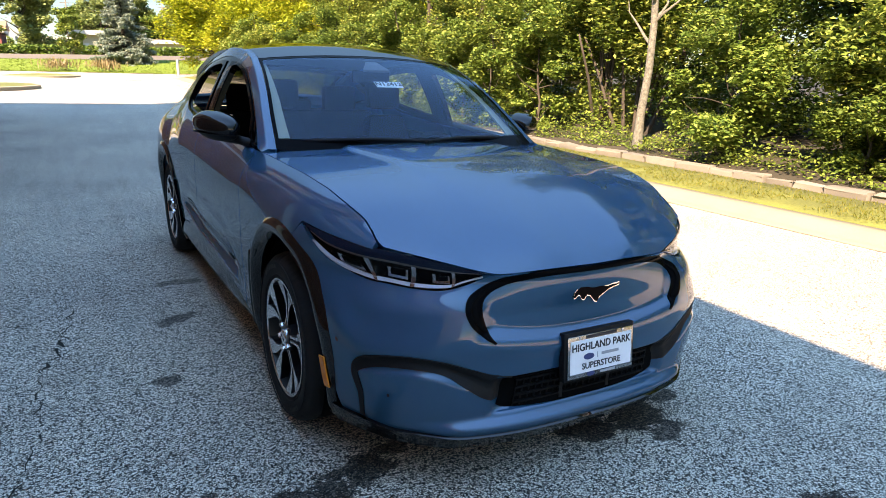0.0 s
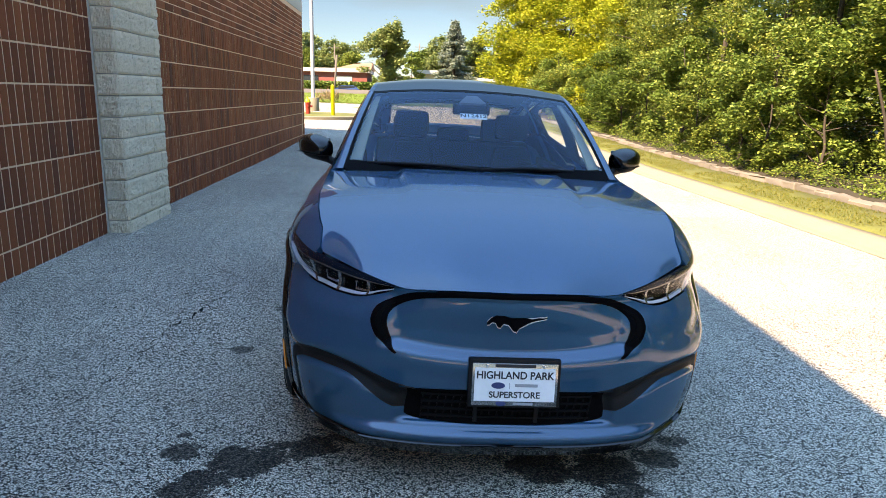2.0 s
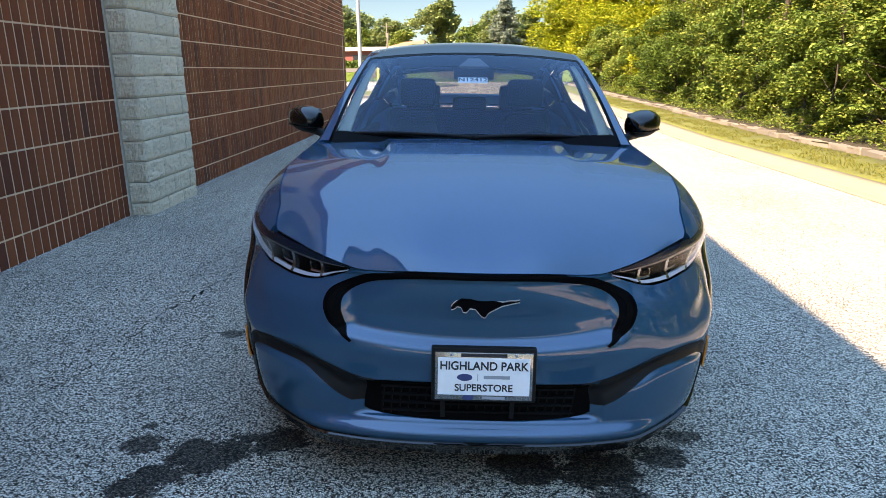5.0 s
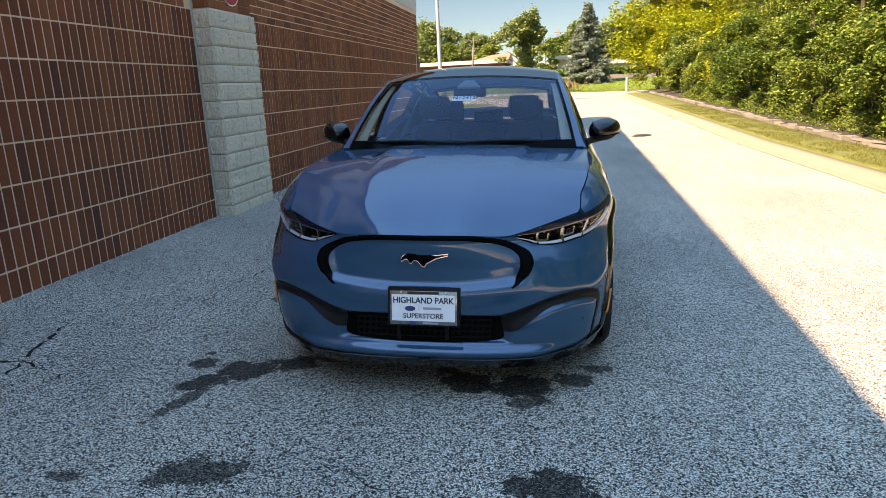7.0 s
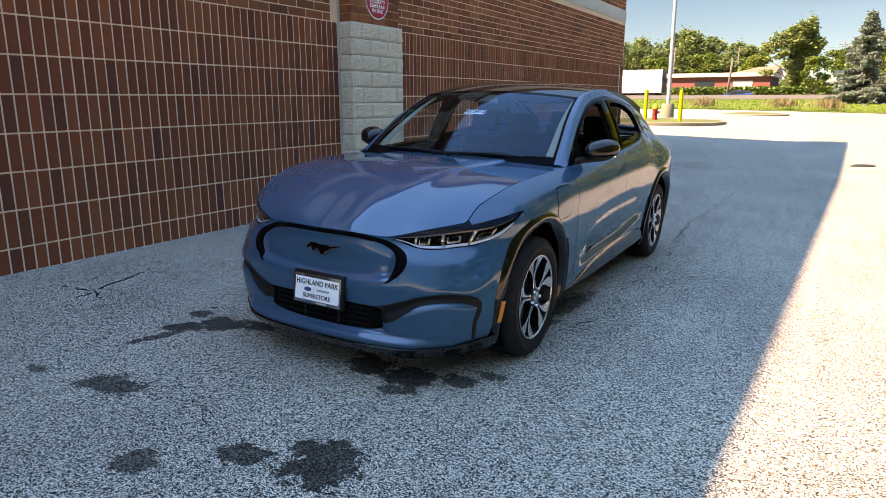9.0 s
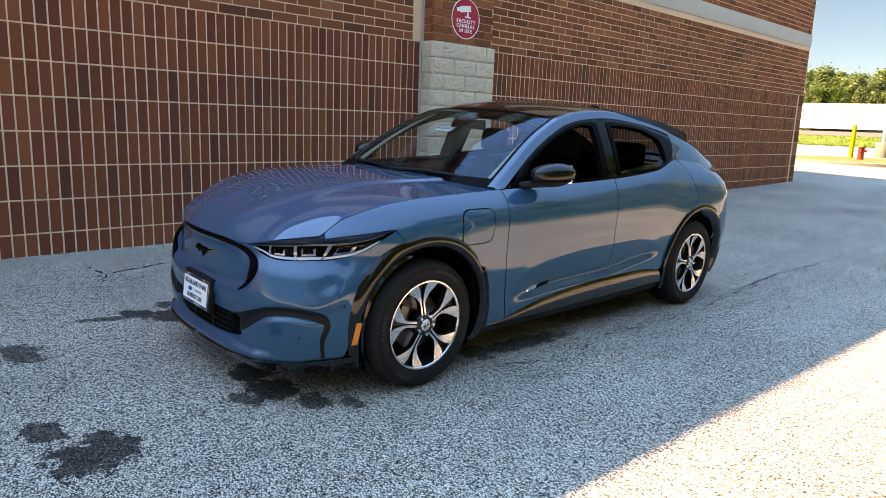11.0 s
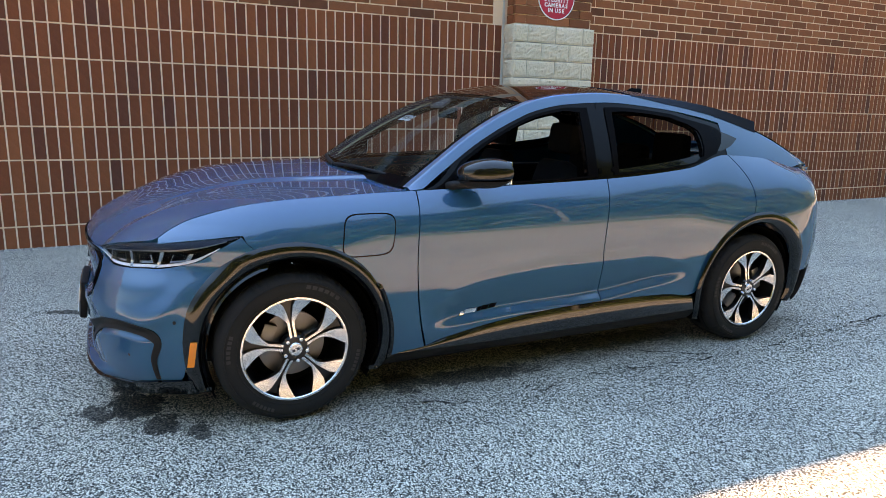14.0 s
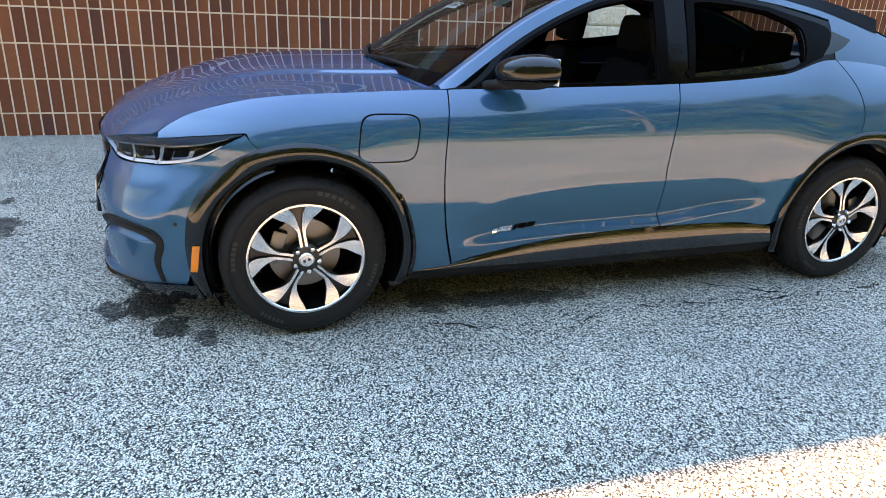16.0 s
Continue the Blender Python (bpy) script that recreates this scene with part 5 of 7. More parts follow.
for s in (1, -1):
    def pillar(u, v):
        y = lerp(0.60, 2.82, u)
        if v < 0.6:
            return glass_at(y, lerp(band_low(y), 1.0, v / 0.6))
        return top_at(lerp(1.0, 0.952, (v - 0.6) / 0.4), y)
    shell("roof_rail", pillar, 70, 10, M_PAINT, CAR, "blue roof rail and pillar", 0.02, mirror=s)

    def cpillar(u, v):
        y = lerp(2.80, 3.70, u)
        if v < 0.8:
            return glass_at(y, lerp(0.0, 1.0, v / 0.8))
        return top_at(lerp(1.0, 0.90, (v - 0.8) / 0.2), y)
    shell("rear_pillar", cpillar, 36, 20, M_PAINT, CAR, "blue rear pillar", 0.02, mirror=s)

    def loop(outer, inner):
        return lambda u, v: glass_at(*[lerp(a, b, v) for a, b in zip(poly(outer, u), poly(inner, u))])
    k = lambda y: band_low(y)
    fo = [(0.66, 0.02), (0.72, 0.18), (0.85, k(0.85)), (1.0, k(1.0)), (1.2, k(1.2)), (1.4, k(1.4)), (1.6, k(1.6)), (1.80, k(1.8)), (1.80, 0.0), (1.4, 0.0), (1.0, 0.0), (0.66, 0.02)]
    fi = [(0.80, 0.10), (0.84, 0.28), (0.93, k(0.93) - 0.16), (1.05, k(1.05) - 0.12), (1.22, k(1.22) - 0.09), (1.4, k(1.4) - 0.08), (1.58, k(1.58) - 0.075), (1.672, k(1.66) - 0.11), (1.655, 0.05), (1.4, 0.05), (1.05, 0.06), (0.80, 0.10)]
    ro = [(1.80, 0.0), (1.80, k(1.8)), (2.0, k(2.0)), (2.2, k(2.2)), (2.40, k(2.4)), (2.67, 0.778), (2.87, 0.722), (3.00, 0.672), (3.034, 0.60), (2.957, 0.29), (2.83, 0.0), (2.6, -0.015), (2.2, 0.0), (1.80, 0.0)]
    ri = [(1.875, 0.06), (1.905, k(1.9) - 0.12), (2.0, k(2.0) - 0.105), (2.2, k(2.2) - 0.105), (2.36, k(2.36) - 0.12), (2.49, 0.66), (2.535, 0.60), (2.56, 0.54), (2.570, 0.43), (2.572, 0.25), (2.555, 0.10), (2.50, 0.06), (2.2, 0.055), (1.875, 0.06)]
    shell("window_frame", loop(fo, fi), 88, 5, M_FRAME, CAR, "gloss black window frame", 0.03, -0.003, mirror=s, closed=True)
    shell("window_frame", loop(ro, ri), 88, 5, M_FRAME, CAR, "gloss black window frame", 0.03, -0.003, mirror=s, closed=True)
    for outer, inner in ((fo, fi), (ro, ri)):
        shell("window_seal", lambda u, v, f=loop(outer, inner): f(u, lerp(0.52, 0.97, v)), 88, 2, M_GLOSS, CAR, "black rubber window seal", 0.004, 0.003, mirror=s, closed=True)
    shell("quarter_glass", ruled(glass_at, [(2.605, 0.075), (2.70, 0.09), (2.77, 0.12), (2.86, 0.25), (2.930, 0.45)], [(2.645, 0.635), (2.72, 0.60), (2.80, 0.56), (2.87, 0.52), (2.935, 0.475)]), 24, 10, M_ROOFGLASS, CAR, "dark fixed quarter glass", 0.004, 0.002, mirror=s)
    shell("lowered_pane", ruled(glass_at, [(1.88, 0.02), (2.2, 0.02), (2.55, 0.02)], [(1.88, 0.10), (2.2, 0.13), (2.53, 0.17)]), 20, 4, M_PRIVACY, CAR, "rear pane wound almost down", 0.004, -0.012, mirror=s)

shell("windscreen", lambda u, v: top_at(lerp(-0.948, 0.948, u), lerp(0.60, 1.335, v)), 40, 26, M_GLASS, CAR, "tinted windscreen", 0.0).visible_shadow = False
shell("glass_roof", lambda u, v: top_at(lerp(-0.948, 0.948, u), lerp(1.345, 2.80, v)), 40, 30, M_ROOFGLASS, CAR, "black glass roof", 0.02)
shell("rear_window", lambda u, v: top_at(lerp(-0.88, 0.88, u), lerp(3.08, 3.60, v)), 30, 16, M_REARGLASS, CAR, "dark rear window", 0.0, 0.001)
shell("tailgate", lambda u, v: top_at(lerp(-0.93, 0.93, u), lerp(3.57, 3.78, v)), 30, 8, M_PAINT, CAR, "blue tailgate edge", 0.02)


def spoiler(u, v):
    x, y, z = top_at(lerp(-1.0, 1.0, u), lerp(2.10, 3.17, v))
    return x, y, z + 0.004 + 0.052 * v ** 1.1


def spoiler_side(u, v):
    y = lerp(2.10, 3.17, u)
    low = glass_at(y, 1 - 0.018 * min(1, 4 * u) / (rail(y)[1] - shoulder_z(y)))
    return tuple(lerp(p, q, v) for p, q in zip((low[0] + 0.003, low[1], low[2]), spoiler(1.0, u)))


def spoiler_back(u, v):
    return tuple(lerp(p, q, v) for p, q in zip(top_at(lerp(-1.0, 1.0, u), 3.09), spoiler(u, 1.0)))


shell("roof_spoiler", spoiler, 30, 16, M_DEEP, CAR, "dark blue roof spoiler", 0.012)
for s in (1, -1):
    shell("spoiler_side", spoiler_side, 20, 3, M_DEEP, CAR, "dark blue spoiler side", 0.0, mirror=s)
    shell("rear_glass_border", lambda u, v: top_at(lerp(0.87, 1.002, v), lerp(3.06, 3.60, u)), 20, 4, M_GLOSS, CAR, "black border of the rear window", 0.008, 0.003, mirror=s)
shell("spoiler_back", spoiler_back, 30, 3, M_DEEP, CAR, "dark blue spoiler back", 0.0)
for s in (1, -1):
    shell("pillar_lining", lambda u, v: (lambda p: (p[0] - 0.02, p[1] + 0.02, p[2] - 0.03))(top_at(lerp(lerp(0.872, 0.915, u), 0.96, v), lerp(0.70, 1.34, u))), 24, 3, M_PILLAR, CAR, "pale lining of the windscreen pillar", 0.01, mirror=s)
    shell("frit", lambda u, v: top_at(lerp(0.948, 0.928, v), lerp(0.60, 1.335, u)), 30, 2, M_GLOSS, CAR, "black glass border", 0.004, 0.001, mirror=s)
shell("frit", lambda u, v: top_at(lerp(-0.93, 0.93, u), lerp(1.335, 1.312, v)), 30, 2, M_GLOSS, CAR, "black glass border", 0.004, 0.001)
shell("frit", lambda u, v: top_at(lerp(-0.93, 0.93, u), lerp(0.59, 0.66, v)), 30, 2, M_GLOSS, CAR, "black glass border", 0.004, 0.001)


def cowl(u, v):
    t = abs(u - 0.5) * 2
    s = 1 if u > 0.5 else -1
    x0 = t * 0.765
    a = Vector((s * x0, 0.45 + 0.15 * t ** 2.2, hood_z(x0, 0.45 + 0.15 * t ** 2.2) - 0.014))
    b = Vector(top_at(s * t * 0.98, 0.60)) + Vector((0, 0.03, -0.004))
    return tuple(a.lerp(b, v))


shell("cowl", cowl, 30, 3, M_BLACK, CAR, "black cowl", 0.0)
for x0, x1, y0, y1 in ((-0.60, 0.02, 0.56, 0.50), (-0.02, 0.52, 0.50, 0.56)):
    pts = []
    for i in range(9):
        t = i / 8
        x = lerp(x0, x1, t)
        p = Vector(top_at(x / 0.76, 0.63))
        pts.append(p + Vector((0, lerp(y0, y1, t) - 0.53 - 0.0, 0.012 + 0.012 * math.sin(math.pi * t))))
    wip = tube("wiper", pts, [0.011] * 9, M_BLACK, CAR, 6, "black wiper")
# antenna fin
bm = bmesh.new()
box(bm, -0.032, 0.032, -0.10, 0.08, 0, 0.075, 0.015)
for v in bm.verts:
    t = v.co.z / 0.075
    v.co.x *= 1 - 0.7 * t
    v.co.y = v.co.y * (1 - 0.45 * t) + 0.05 * t
bmesh.ops.translate(bm, vec=(0, 2.64, top_at(0, 2.64)[2] - 0.002), verts=bm.verts)
part("antenna_fin", bm, M_GLOSS, CAR, "dark antenna fin", True)

# tail
shell("rear_bumper", lambda u, v: (lambda a, z: (math.copysign(width(2.9, z) * abs(math.sin(a)) ** (2 / TAIL_N), a), Y2 + (tail(z) - Y2) * max(0, math.cos(a)) ** (2 / TAIL_N), z))(lerp(-1.1, 1.1, u), lerp(0.20, 0.46, v)), 50, 10, M_BLACK, CAR, "black rear bumper", 0.03, 0.002)
shell("tail_panel", lambda u, v: (lambda a, z: (math.copysign(width(3.4, z) * abs(math.sin(a)) ** (2 / TAIL_N), a), Y2 + (tail(z) - Y2) * max(0, math.cos(a)) ** (2 / TAIL_N), z))(lerp(-0.62, 0.62, u), lerp(0.46, 1.10, v)), 40, 24, M_PAINT, CAR, "blue tailgate", 0.0, -0.002)
for s in (1, -1):
    shell("tail_light", ruled(glass_at, [(3.47, 0.02), (3.58, 0.02), (3.69, 0.02)], [(3.50, 0.06), (3.60, 0.32), (3.70, 0.60)]), 12, 5, M_GLOSS, CAR, "dark tail light", 0.006, 0.003, mirror=s)

# door mirrors: a rounded wedge, wider than tall, its nose towards the front
def mirror_shape(grow, z_lo, z_hi):
    bm = bmesh.new()
    bmesh.ops.create_uvsphere(bm, u_segments=40, v_segments=28, radius=1)
    for v in bm.verts:
        x, y, z = v.co
        k = math.copysign(abs(x) ** 0.8, x)
        back = max(0.0, y)
        zz = math.copysign(abs(z) ** 0.75, z)
        taper = 1 - 0.30 * max(0.0, k) ** 2 - 0.12 * max(0.0, -y)
        px = (0.112 + grow) * k
        py = (-0.135 - grow) * abs(y) ** 0.85 * (1 - 0.32 * max(0, k) ** 2) if y < 0 else 0.050 * back ** 0.35
        pz = (0.076 + grow) * zz * taper + 0.010 * k
        v.co = (px, py + 0.045 * k, max(z_lo, min(z_hi, pz)))
    return bm


for s in (1, -1):
    mir = empty("door_mirror", label="black door mirror")
    mir.parent = CAR
    place = Matrix.Diagonal((s, 1, 1, 1)) @ Matrix.Translation((0.958, 0.962, 1.163)) @ pose(0, 0, 0, 0, -3, 6)
    for nm, grow, lo, hi, mt, lb in (("housing", 0.0, -0.030, 0.2, M_ROOFGLASS, "gloss black housing"), ("lower_shell", -0.002, -0.2, -0.034, M_BLACK, "matt black underside"), ("indicator", -0.004, -0.034, -0.026, M_SILVER, "clear indicator strip")):
        bm = mirror_shape(grow, lo, hi)
        bmesh.ops.remove_doubles(bm, verts=bm.verts, dist=0.0002)
        bmesh.ops.transform(bm, matrix=place, verts=bm.verts)
        part(nm, bm, mt, mir, lb, True)
    bm = bmesh.new()
    box(bm, -0.088, 0.090, 0.0, 0.006, -0.055, 0.058, 0.003, place @ Matrix.Translation((0, 0.048, 0.002)) @ pose(0, 0, 0, 0, 0, 22))
    part("mirror_glass", bm, M_CHROME, mir, "mirror glass", True)
    tube("arm", [(s * 0.815, 0.80, 1.085), (s * 0.86, 0.86, 1.098), (s * 0.92, 0.92, 1.112)], [0.026, 0.022, 0.028], M_BLACK, mir, 10, "black arm")

# wheels
def wheel(centre, s):
    w = empty("wheel", label="alloy wheel with machined double spokes and a black tyre")
    w.parent = CAR
    m = Matrix.Translation(centre) @ Matrix.Diagonal((s, 1, 1, 1))
    prof = [(0.250, 0.0), (0.262, 0.006), (0.285, 0.013), (0.315, 0.014), (0.338, 0.006), (0.352, -0.012), (0.3575, -0.030)]
    for k in range(5):
        x = -0.038 - k * 0.034
        prof += [(0.3615, x), (0.3620, x - 0.024), (0.354, x - 0.025), (0.354, x - 0.032)]
    prof += [(0.352, -0.212), (0.335, -0.228), (0.30, -0.232), (0.25, -0.225)]
    tyre = lathe("tyre", prof, M_RUBBER, w, "X", m, 198, "black tyre")
    for v in tyre.data.vertices:
        dy, dz = v.co.y - centre[1], v.co.z - centre[2]
        r, a = math.hypot(dy, dz), math.atan2(dz, dy) / (2 * math.pi) * 66
        if r > 0.337 and a % 1.0 < 0.30:
            f = (r - 0.007) / r
            v.co.y, v.co.z = centre[1] + dy * f, centre[2] + dz * f
    for a0, a1 in ((48, 82), (-28, -6), (160, 186), (228, 250)):     # raised lettering band, as plain bars
        for k in range(6):
            b0, b1 = lerp(a0, a1, k / 6), lerp(a0, a1, (k + 0.7) / 6)
            bar = [m @ Vector((x, r * math.cos(radians(b)), r * math.sin(radians(b)))) for x, r in ((0.0155, 0.296), (0.0155, 0.314)) for b in (b0, (b0 + b1) / 2, b1)]
            raw("lettering_bar", bar, [(0, 1, 4, 3), (1, 2, 5, 4)], M_LETTER, w, False, "raised sidewall lettering bar")
    for k in range(2):   # raised sidewall ribs
        lathe("sidewall_rib", [(0.268 + k * 0.055, 0.007 + k * 0.006), (0.269 + k * 0.055, 0.0115 + k * 0.006), (0.271 + k * 0.055, 0.0115 + k * 0.006), (0.272 + k * 0.055, 0.008 + k * 0.006)], M_RUBBER, w, "X", m, 64)
    lathe("rim", [(0.252, -0.004), (0.253, 0.004), (0.247, 0.006), (0.240, 0.001), (0.236, -0.02), (0.228, -0.06), (0.215, -0.10), (0.215, -0.21), (0.25, -0.22)], M_RIMBLACK, w, "X", m, 72, "black rim barrel")
    lathe("rim_lip", [(0.2535, 0.003), (0.2525, 0.0072), (0.244, 0.0075), (0.240, 0.003)], M_ALLOY, w, "X", m, 72, "machined lip")
    lathe("brake_disc", [(0.06, -0.085), (0.158, -0.085), (0.158, -0.105), (0.06, -0.105)], M_STEEL, w, "X", m, 48, "steel brake disc")
    lathe("wheel_back", [(0.0, -0.14), (0.225, -0.14), (0.225, -0.145), (0.0, -0.145)], M_DARK, w, "X", m, 32)
    bm = bmesh.new()
    box(bm, -0.10, -0.045, 0.10, 0.165, -0.075, 0.075, 0.012, m @ pose(0, 0, 0, 160 if centre[1] < 1 else 20))
    part("brake_caliper", bm, M_STEEL, w, "grey brake caliper", True)
    lathe("hub", [(0.0, 0.0), (0.055, -0.002), (0.066, -0.012), (0.070, -0.05), (0.0, -0.06)], M_RIMBLACK, w, "X", m, 32, "black hub")
    for i in range(5):
        base = 90 + i * 72 + 8
        for side in (-1, 1):
            verts = []
            shape = []
            for j in range(13):
                t = j / 12
                r = lerp(0.048, 0.2445, t)
                q = max(0.0, (t - 0.40) / 0.60)
                mid = side * (math.degrees(0.0105 / r) * (1 - q) + 18.0 * q)
                half = lerp(math.degrees(0.0058 / r), 8.6, min(1.0, 1.35 * q))
                a0, a1 = mid - side * half, mid + side * half
                x = lerp(-0.004, 0.0045, t) - 0.010 * math.sin(math.pi * t)
                shape.append((r, radians(base + a0), radians(base + a1), x))
            for r, a0, a1, x in shape:
                verts += [(x, r * math.cos(a0), r * math.sin(a0)), (x, r * math.cos(a1), r * math.sin(a1)),
                          (x - 0.034, r * math.cos(a0), r * math.sin(a0)), (x - 0.034, r * math.cos(a1), r * math.sin(a1))]
            face, walls = [], []
            for j in range(12):
                a = 4 * j
                face.append((a, a + 1, a + 5, a + 4))
                walls += [(a, a + 4, a + 6, a + 2), (a + 1, a + 3, a + 7, a + 5)]
            pv = [m @ Vector(v) for v in verts]
            raw("spoke_face", pv, face, M_ALLOY, w, False, "bright machined spoke face")
            raw("spoke_side", [p - Vector((s * 0.0004, 0, 0)) for p in pv], walls, M_RIMBLACK, w, False, "black spoke side")
        # black web between the pair of faces
        web = []
        for j in range(7):
            r = lerp(0.055, 0.24, j / 6)
            a = radians(lerp(4.5, 9.0, j / 6))
            for q in (-a, a):
                web.append(m @ Vector((-0.022, r * math.cos(radians(base) + q), r * math.sin(radians(base) + q))))
        raw("spoke_web", web, [(2 * j, 2 * j + 1, 2 * j + 3, 2 * j + 2) for j in range(6)], M_RIMBLACK, w, False, "black web")
    for i in range(5):
        a = radians(90 + 36 + i * 72 + 8)
        lathe("lug_nut", [(0.0, 0.013), (0.0095, 0.012), (0.0125, 0.006), (0.0125, -0.02)], M_CHROME, w, "X", m @ Matrix.Translation((0, 0.054 * math.cos(a), 0.054 * math.sin(a))), 6, "chrome lug nut")
    lathe("centre_cap", [(0.0, 0.010), (0.028, 0.009), (0.033, 0.004), (0.034, -0.01)], M_ALLOY, w, "X", m, 32, "silver centre cap")
    bm = bmesh.new()
    box(bm, 0.009, 0.0098, -0.017, 0.017, -0.006, 0.006, 0, m @ pose(0, 0, 0, 20))
    part("cap_mark", bm, M_INK, w, "dark cap mark")


for y in (0.0, WB):
    for s in (1, -1):
        wheel((s * 0.915, y, 0.360), s)

# underside and cabin
boxed("floor_pan", -0.80, 0.80, 0.42, 2.56, 0.19, 0.24, M_BLACK, CAR, "black floor pan")
boxed("front_tray", -0.50, 0.50, -0.72, 0.42, 0.19, 0.24, M_BLACK, CAR, "black front undertray")
boxed("rear_tray", -0.50, 0.50, 2.56, 3.65, 0.22, 0.27, M_BLACK, CAR, "black rear undertray")
boxed("firewall", -0.74, 0.74, 0.46, 0.52, 0.24, 0.98, M_DARK, CAR, "dark bulkhead")
boxed("parcel_cover", -0.58, 0.58, 2.76, 3.60, 1.085, 1.10, M_SEAT, CAR, "black parcel cover", 0.004)
boxed("boot_floor", -0.70, 0.70, 2.62, 3.60, 0.62, 0.66, M_DARK, CAR, "dark boot floor")
bm = bmesh.new()
box(bm, -0.74, 0.74, 0.55, 0.98, 0.72, 0.985, 0.05)
part("dashboard", bm, M_SEAT, CAR, "black dashboard", True)
boxed("screen", -0.09, 0.11, 0.93, 0.955, 0.74, 1.05, M_GLOSS, CAR, "tall black touch screen", 0.008)
tor = [(0.185 + 0.016 * math.cos(2 * math.pi * j / 8), 0.016 * math.sin(2 * math.pi * j / 8)) for j in range(9)]
lathe("steering_wheel", tor, M_SEAT, CAR, "Z", Matrix.Translation((0.37, 1.12, 0.93)) @ pose(0, 0, 0, -65), 32, "black steering wheel")
boxed("steering_boss", 0.28, 0.46, 1.08, 1.12, 0.88, 0.97, M_SEAT, CAR, "black wheel boss", 0.02)
for s in (1, -1):
    boxed("door_lining", s * 0.80 if s < 0 else 0.74, s * 0.74 if s < 0 else 0.80, 0.70, 2.70, 0.30, 1.02, M_SEAT, CAR, "black door lining", 0.02)


def seat(x, y, name, label):
    st = empty(name, label=label)
    st.parent = CAR
    t = Matrix.Translation((x, y, 0))
    bm = bmesh.new()
    box(bm, -0.25, 0.25, -0.28, 0.22, 0.42, 0.58, 0.05, t)
    part("seat_cushion", bm, M_SEAT, st, "black cushion", True)
    bm = bmesh.new()
    box(bm, -0.245, 0.245, -0.07, 0.07, 0.0, 0.66, 0.06, t @ Matrix.Translation((0, 0.22, 0.52)) @ pose(0, 0, 0, -14))
    for v in bm.verts:
        if v.co.z > 0.85:
            v.co.x = x + (v.co.x - x) * (1 - 0.55 * (v.co.z - 0.85) / 0.35)
    part("backrest", bm, M_SEAT, st, "black backrest", True)
    bm = bmesh.new()
    box(bm, -0.125, 0.125, -0.05, 0.05, 0.0, 0.19, 0.045, t @ Matrix.Translation((0, 0.40, 1.20)) @ pose(0, 0, 0, -8))
    part("headrest", bm, M_SEAT, st, "black headrest", True)


seat(0.37, 1.42, "front_seat", "black front seat")
seat(-0.37, 1.42, "front_seat", "black front seat")
bm = bmesh.new()
box(bm, -0.66, 0.66, 2.22, 2.62, 0.45, 0.62, 0.05)
box(bm, -0.66, 0.66, 2.62, 2.76, 0.55, 1.14, 0.05)
part("rear_bench", bm, M_SEAT, CAR, "black rear bench", True)
for x in (-0.38, 0.0, 0.38):
    boxed("rear_headrest", x - 0.14, x + 0.14, 2.66, 2.76, 1.08, 1.33 if x else 1.23, M_SEAT, CAR, "black rear headrest", 0.04)
shell("headlining", lambda u, v: (lambda p: (p[0], p[1], p[2] - 0.035))(top_at(lerp(-0.9, 0.9, u), lerp(1.40, 2.80, v))), 16, 12, M_LINING, CAR, "grey headlining", 0.0)
# rear-view mirror, papers in the windscreen
mp_ = Vector(top_at(0.0, 1.24))
bm = bmesh.new()
box(bm, -0.12, 0.12, -0.012, 0.012, -0.035, 0.035, 0.011, Matrix.Translation(mp_ + Vector((0, 0.05, -0.075))))
part("rear_view_mirror", bm, M_GLOSS, CAR, "black rear-view mirror", True)
bm = bmesh.new()
box(bm, -0.085, 0.085, -0.05, 0.05, -0.03, -0.012, 0.008)
for v in bm.verts:
    v.co.x *= 1.0 if v.co.y < 0 else 0.45      # narrower towards the roof
bm.transform(Matrix.Translation(mp_) @ pose(0, 0, 0, 28))
part("camera_cover", bm, M_COVER, CAR, "grey sensor cover", True)


def on_screen(u, y):
    """A flat place just inside the windscreen, facing forward."""
    p = Vector(top_at(u, y))
    a = Vector(top_at(u + 0.02, y)) - Vector(top_at(u - 0.02, y))
    b = Vector(top_at(u, y + 0.02)) - Vector(top_at(u, y - 0.02))
    a.normalize()
    nn = a.cross(b).normalized()
    b = nn.cross(a)
    m = Matrix((a, b, nn)).transposed().to_4x4()
    return Matrix.Translation(p - nn * 0.006) @ m


st = empty("stock_label", label="white stock label inside the windscreen")
st.parent = CAR
sm = on_screen(-0.012, 1.035)
bm = bmesh.new()
box(bm, -0.082, 0.082, -0.030, 0.030, -0.001, 0.0, 0, sm)
part("paper", bm, M_WHITE, st, "white label")
words("lettering", "N12412", 0.050, sm @ Matrix.Translation((0, 0.004, 0.0006)), M_INK, st, 0.0003, "dark lettering", bold=0.0014)

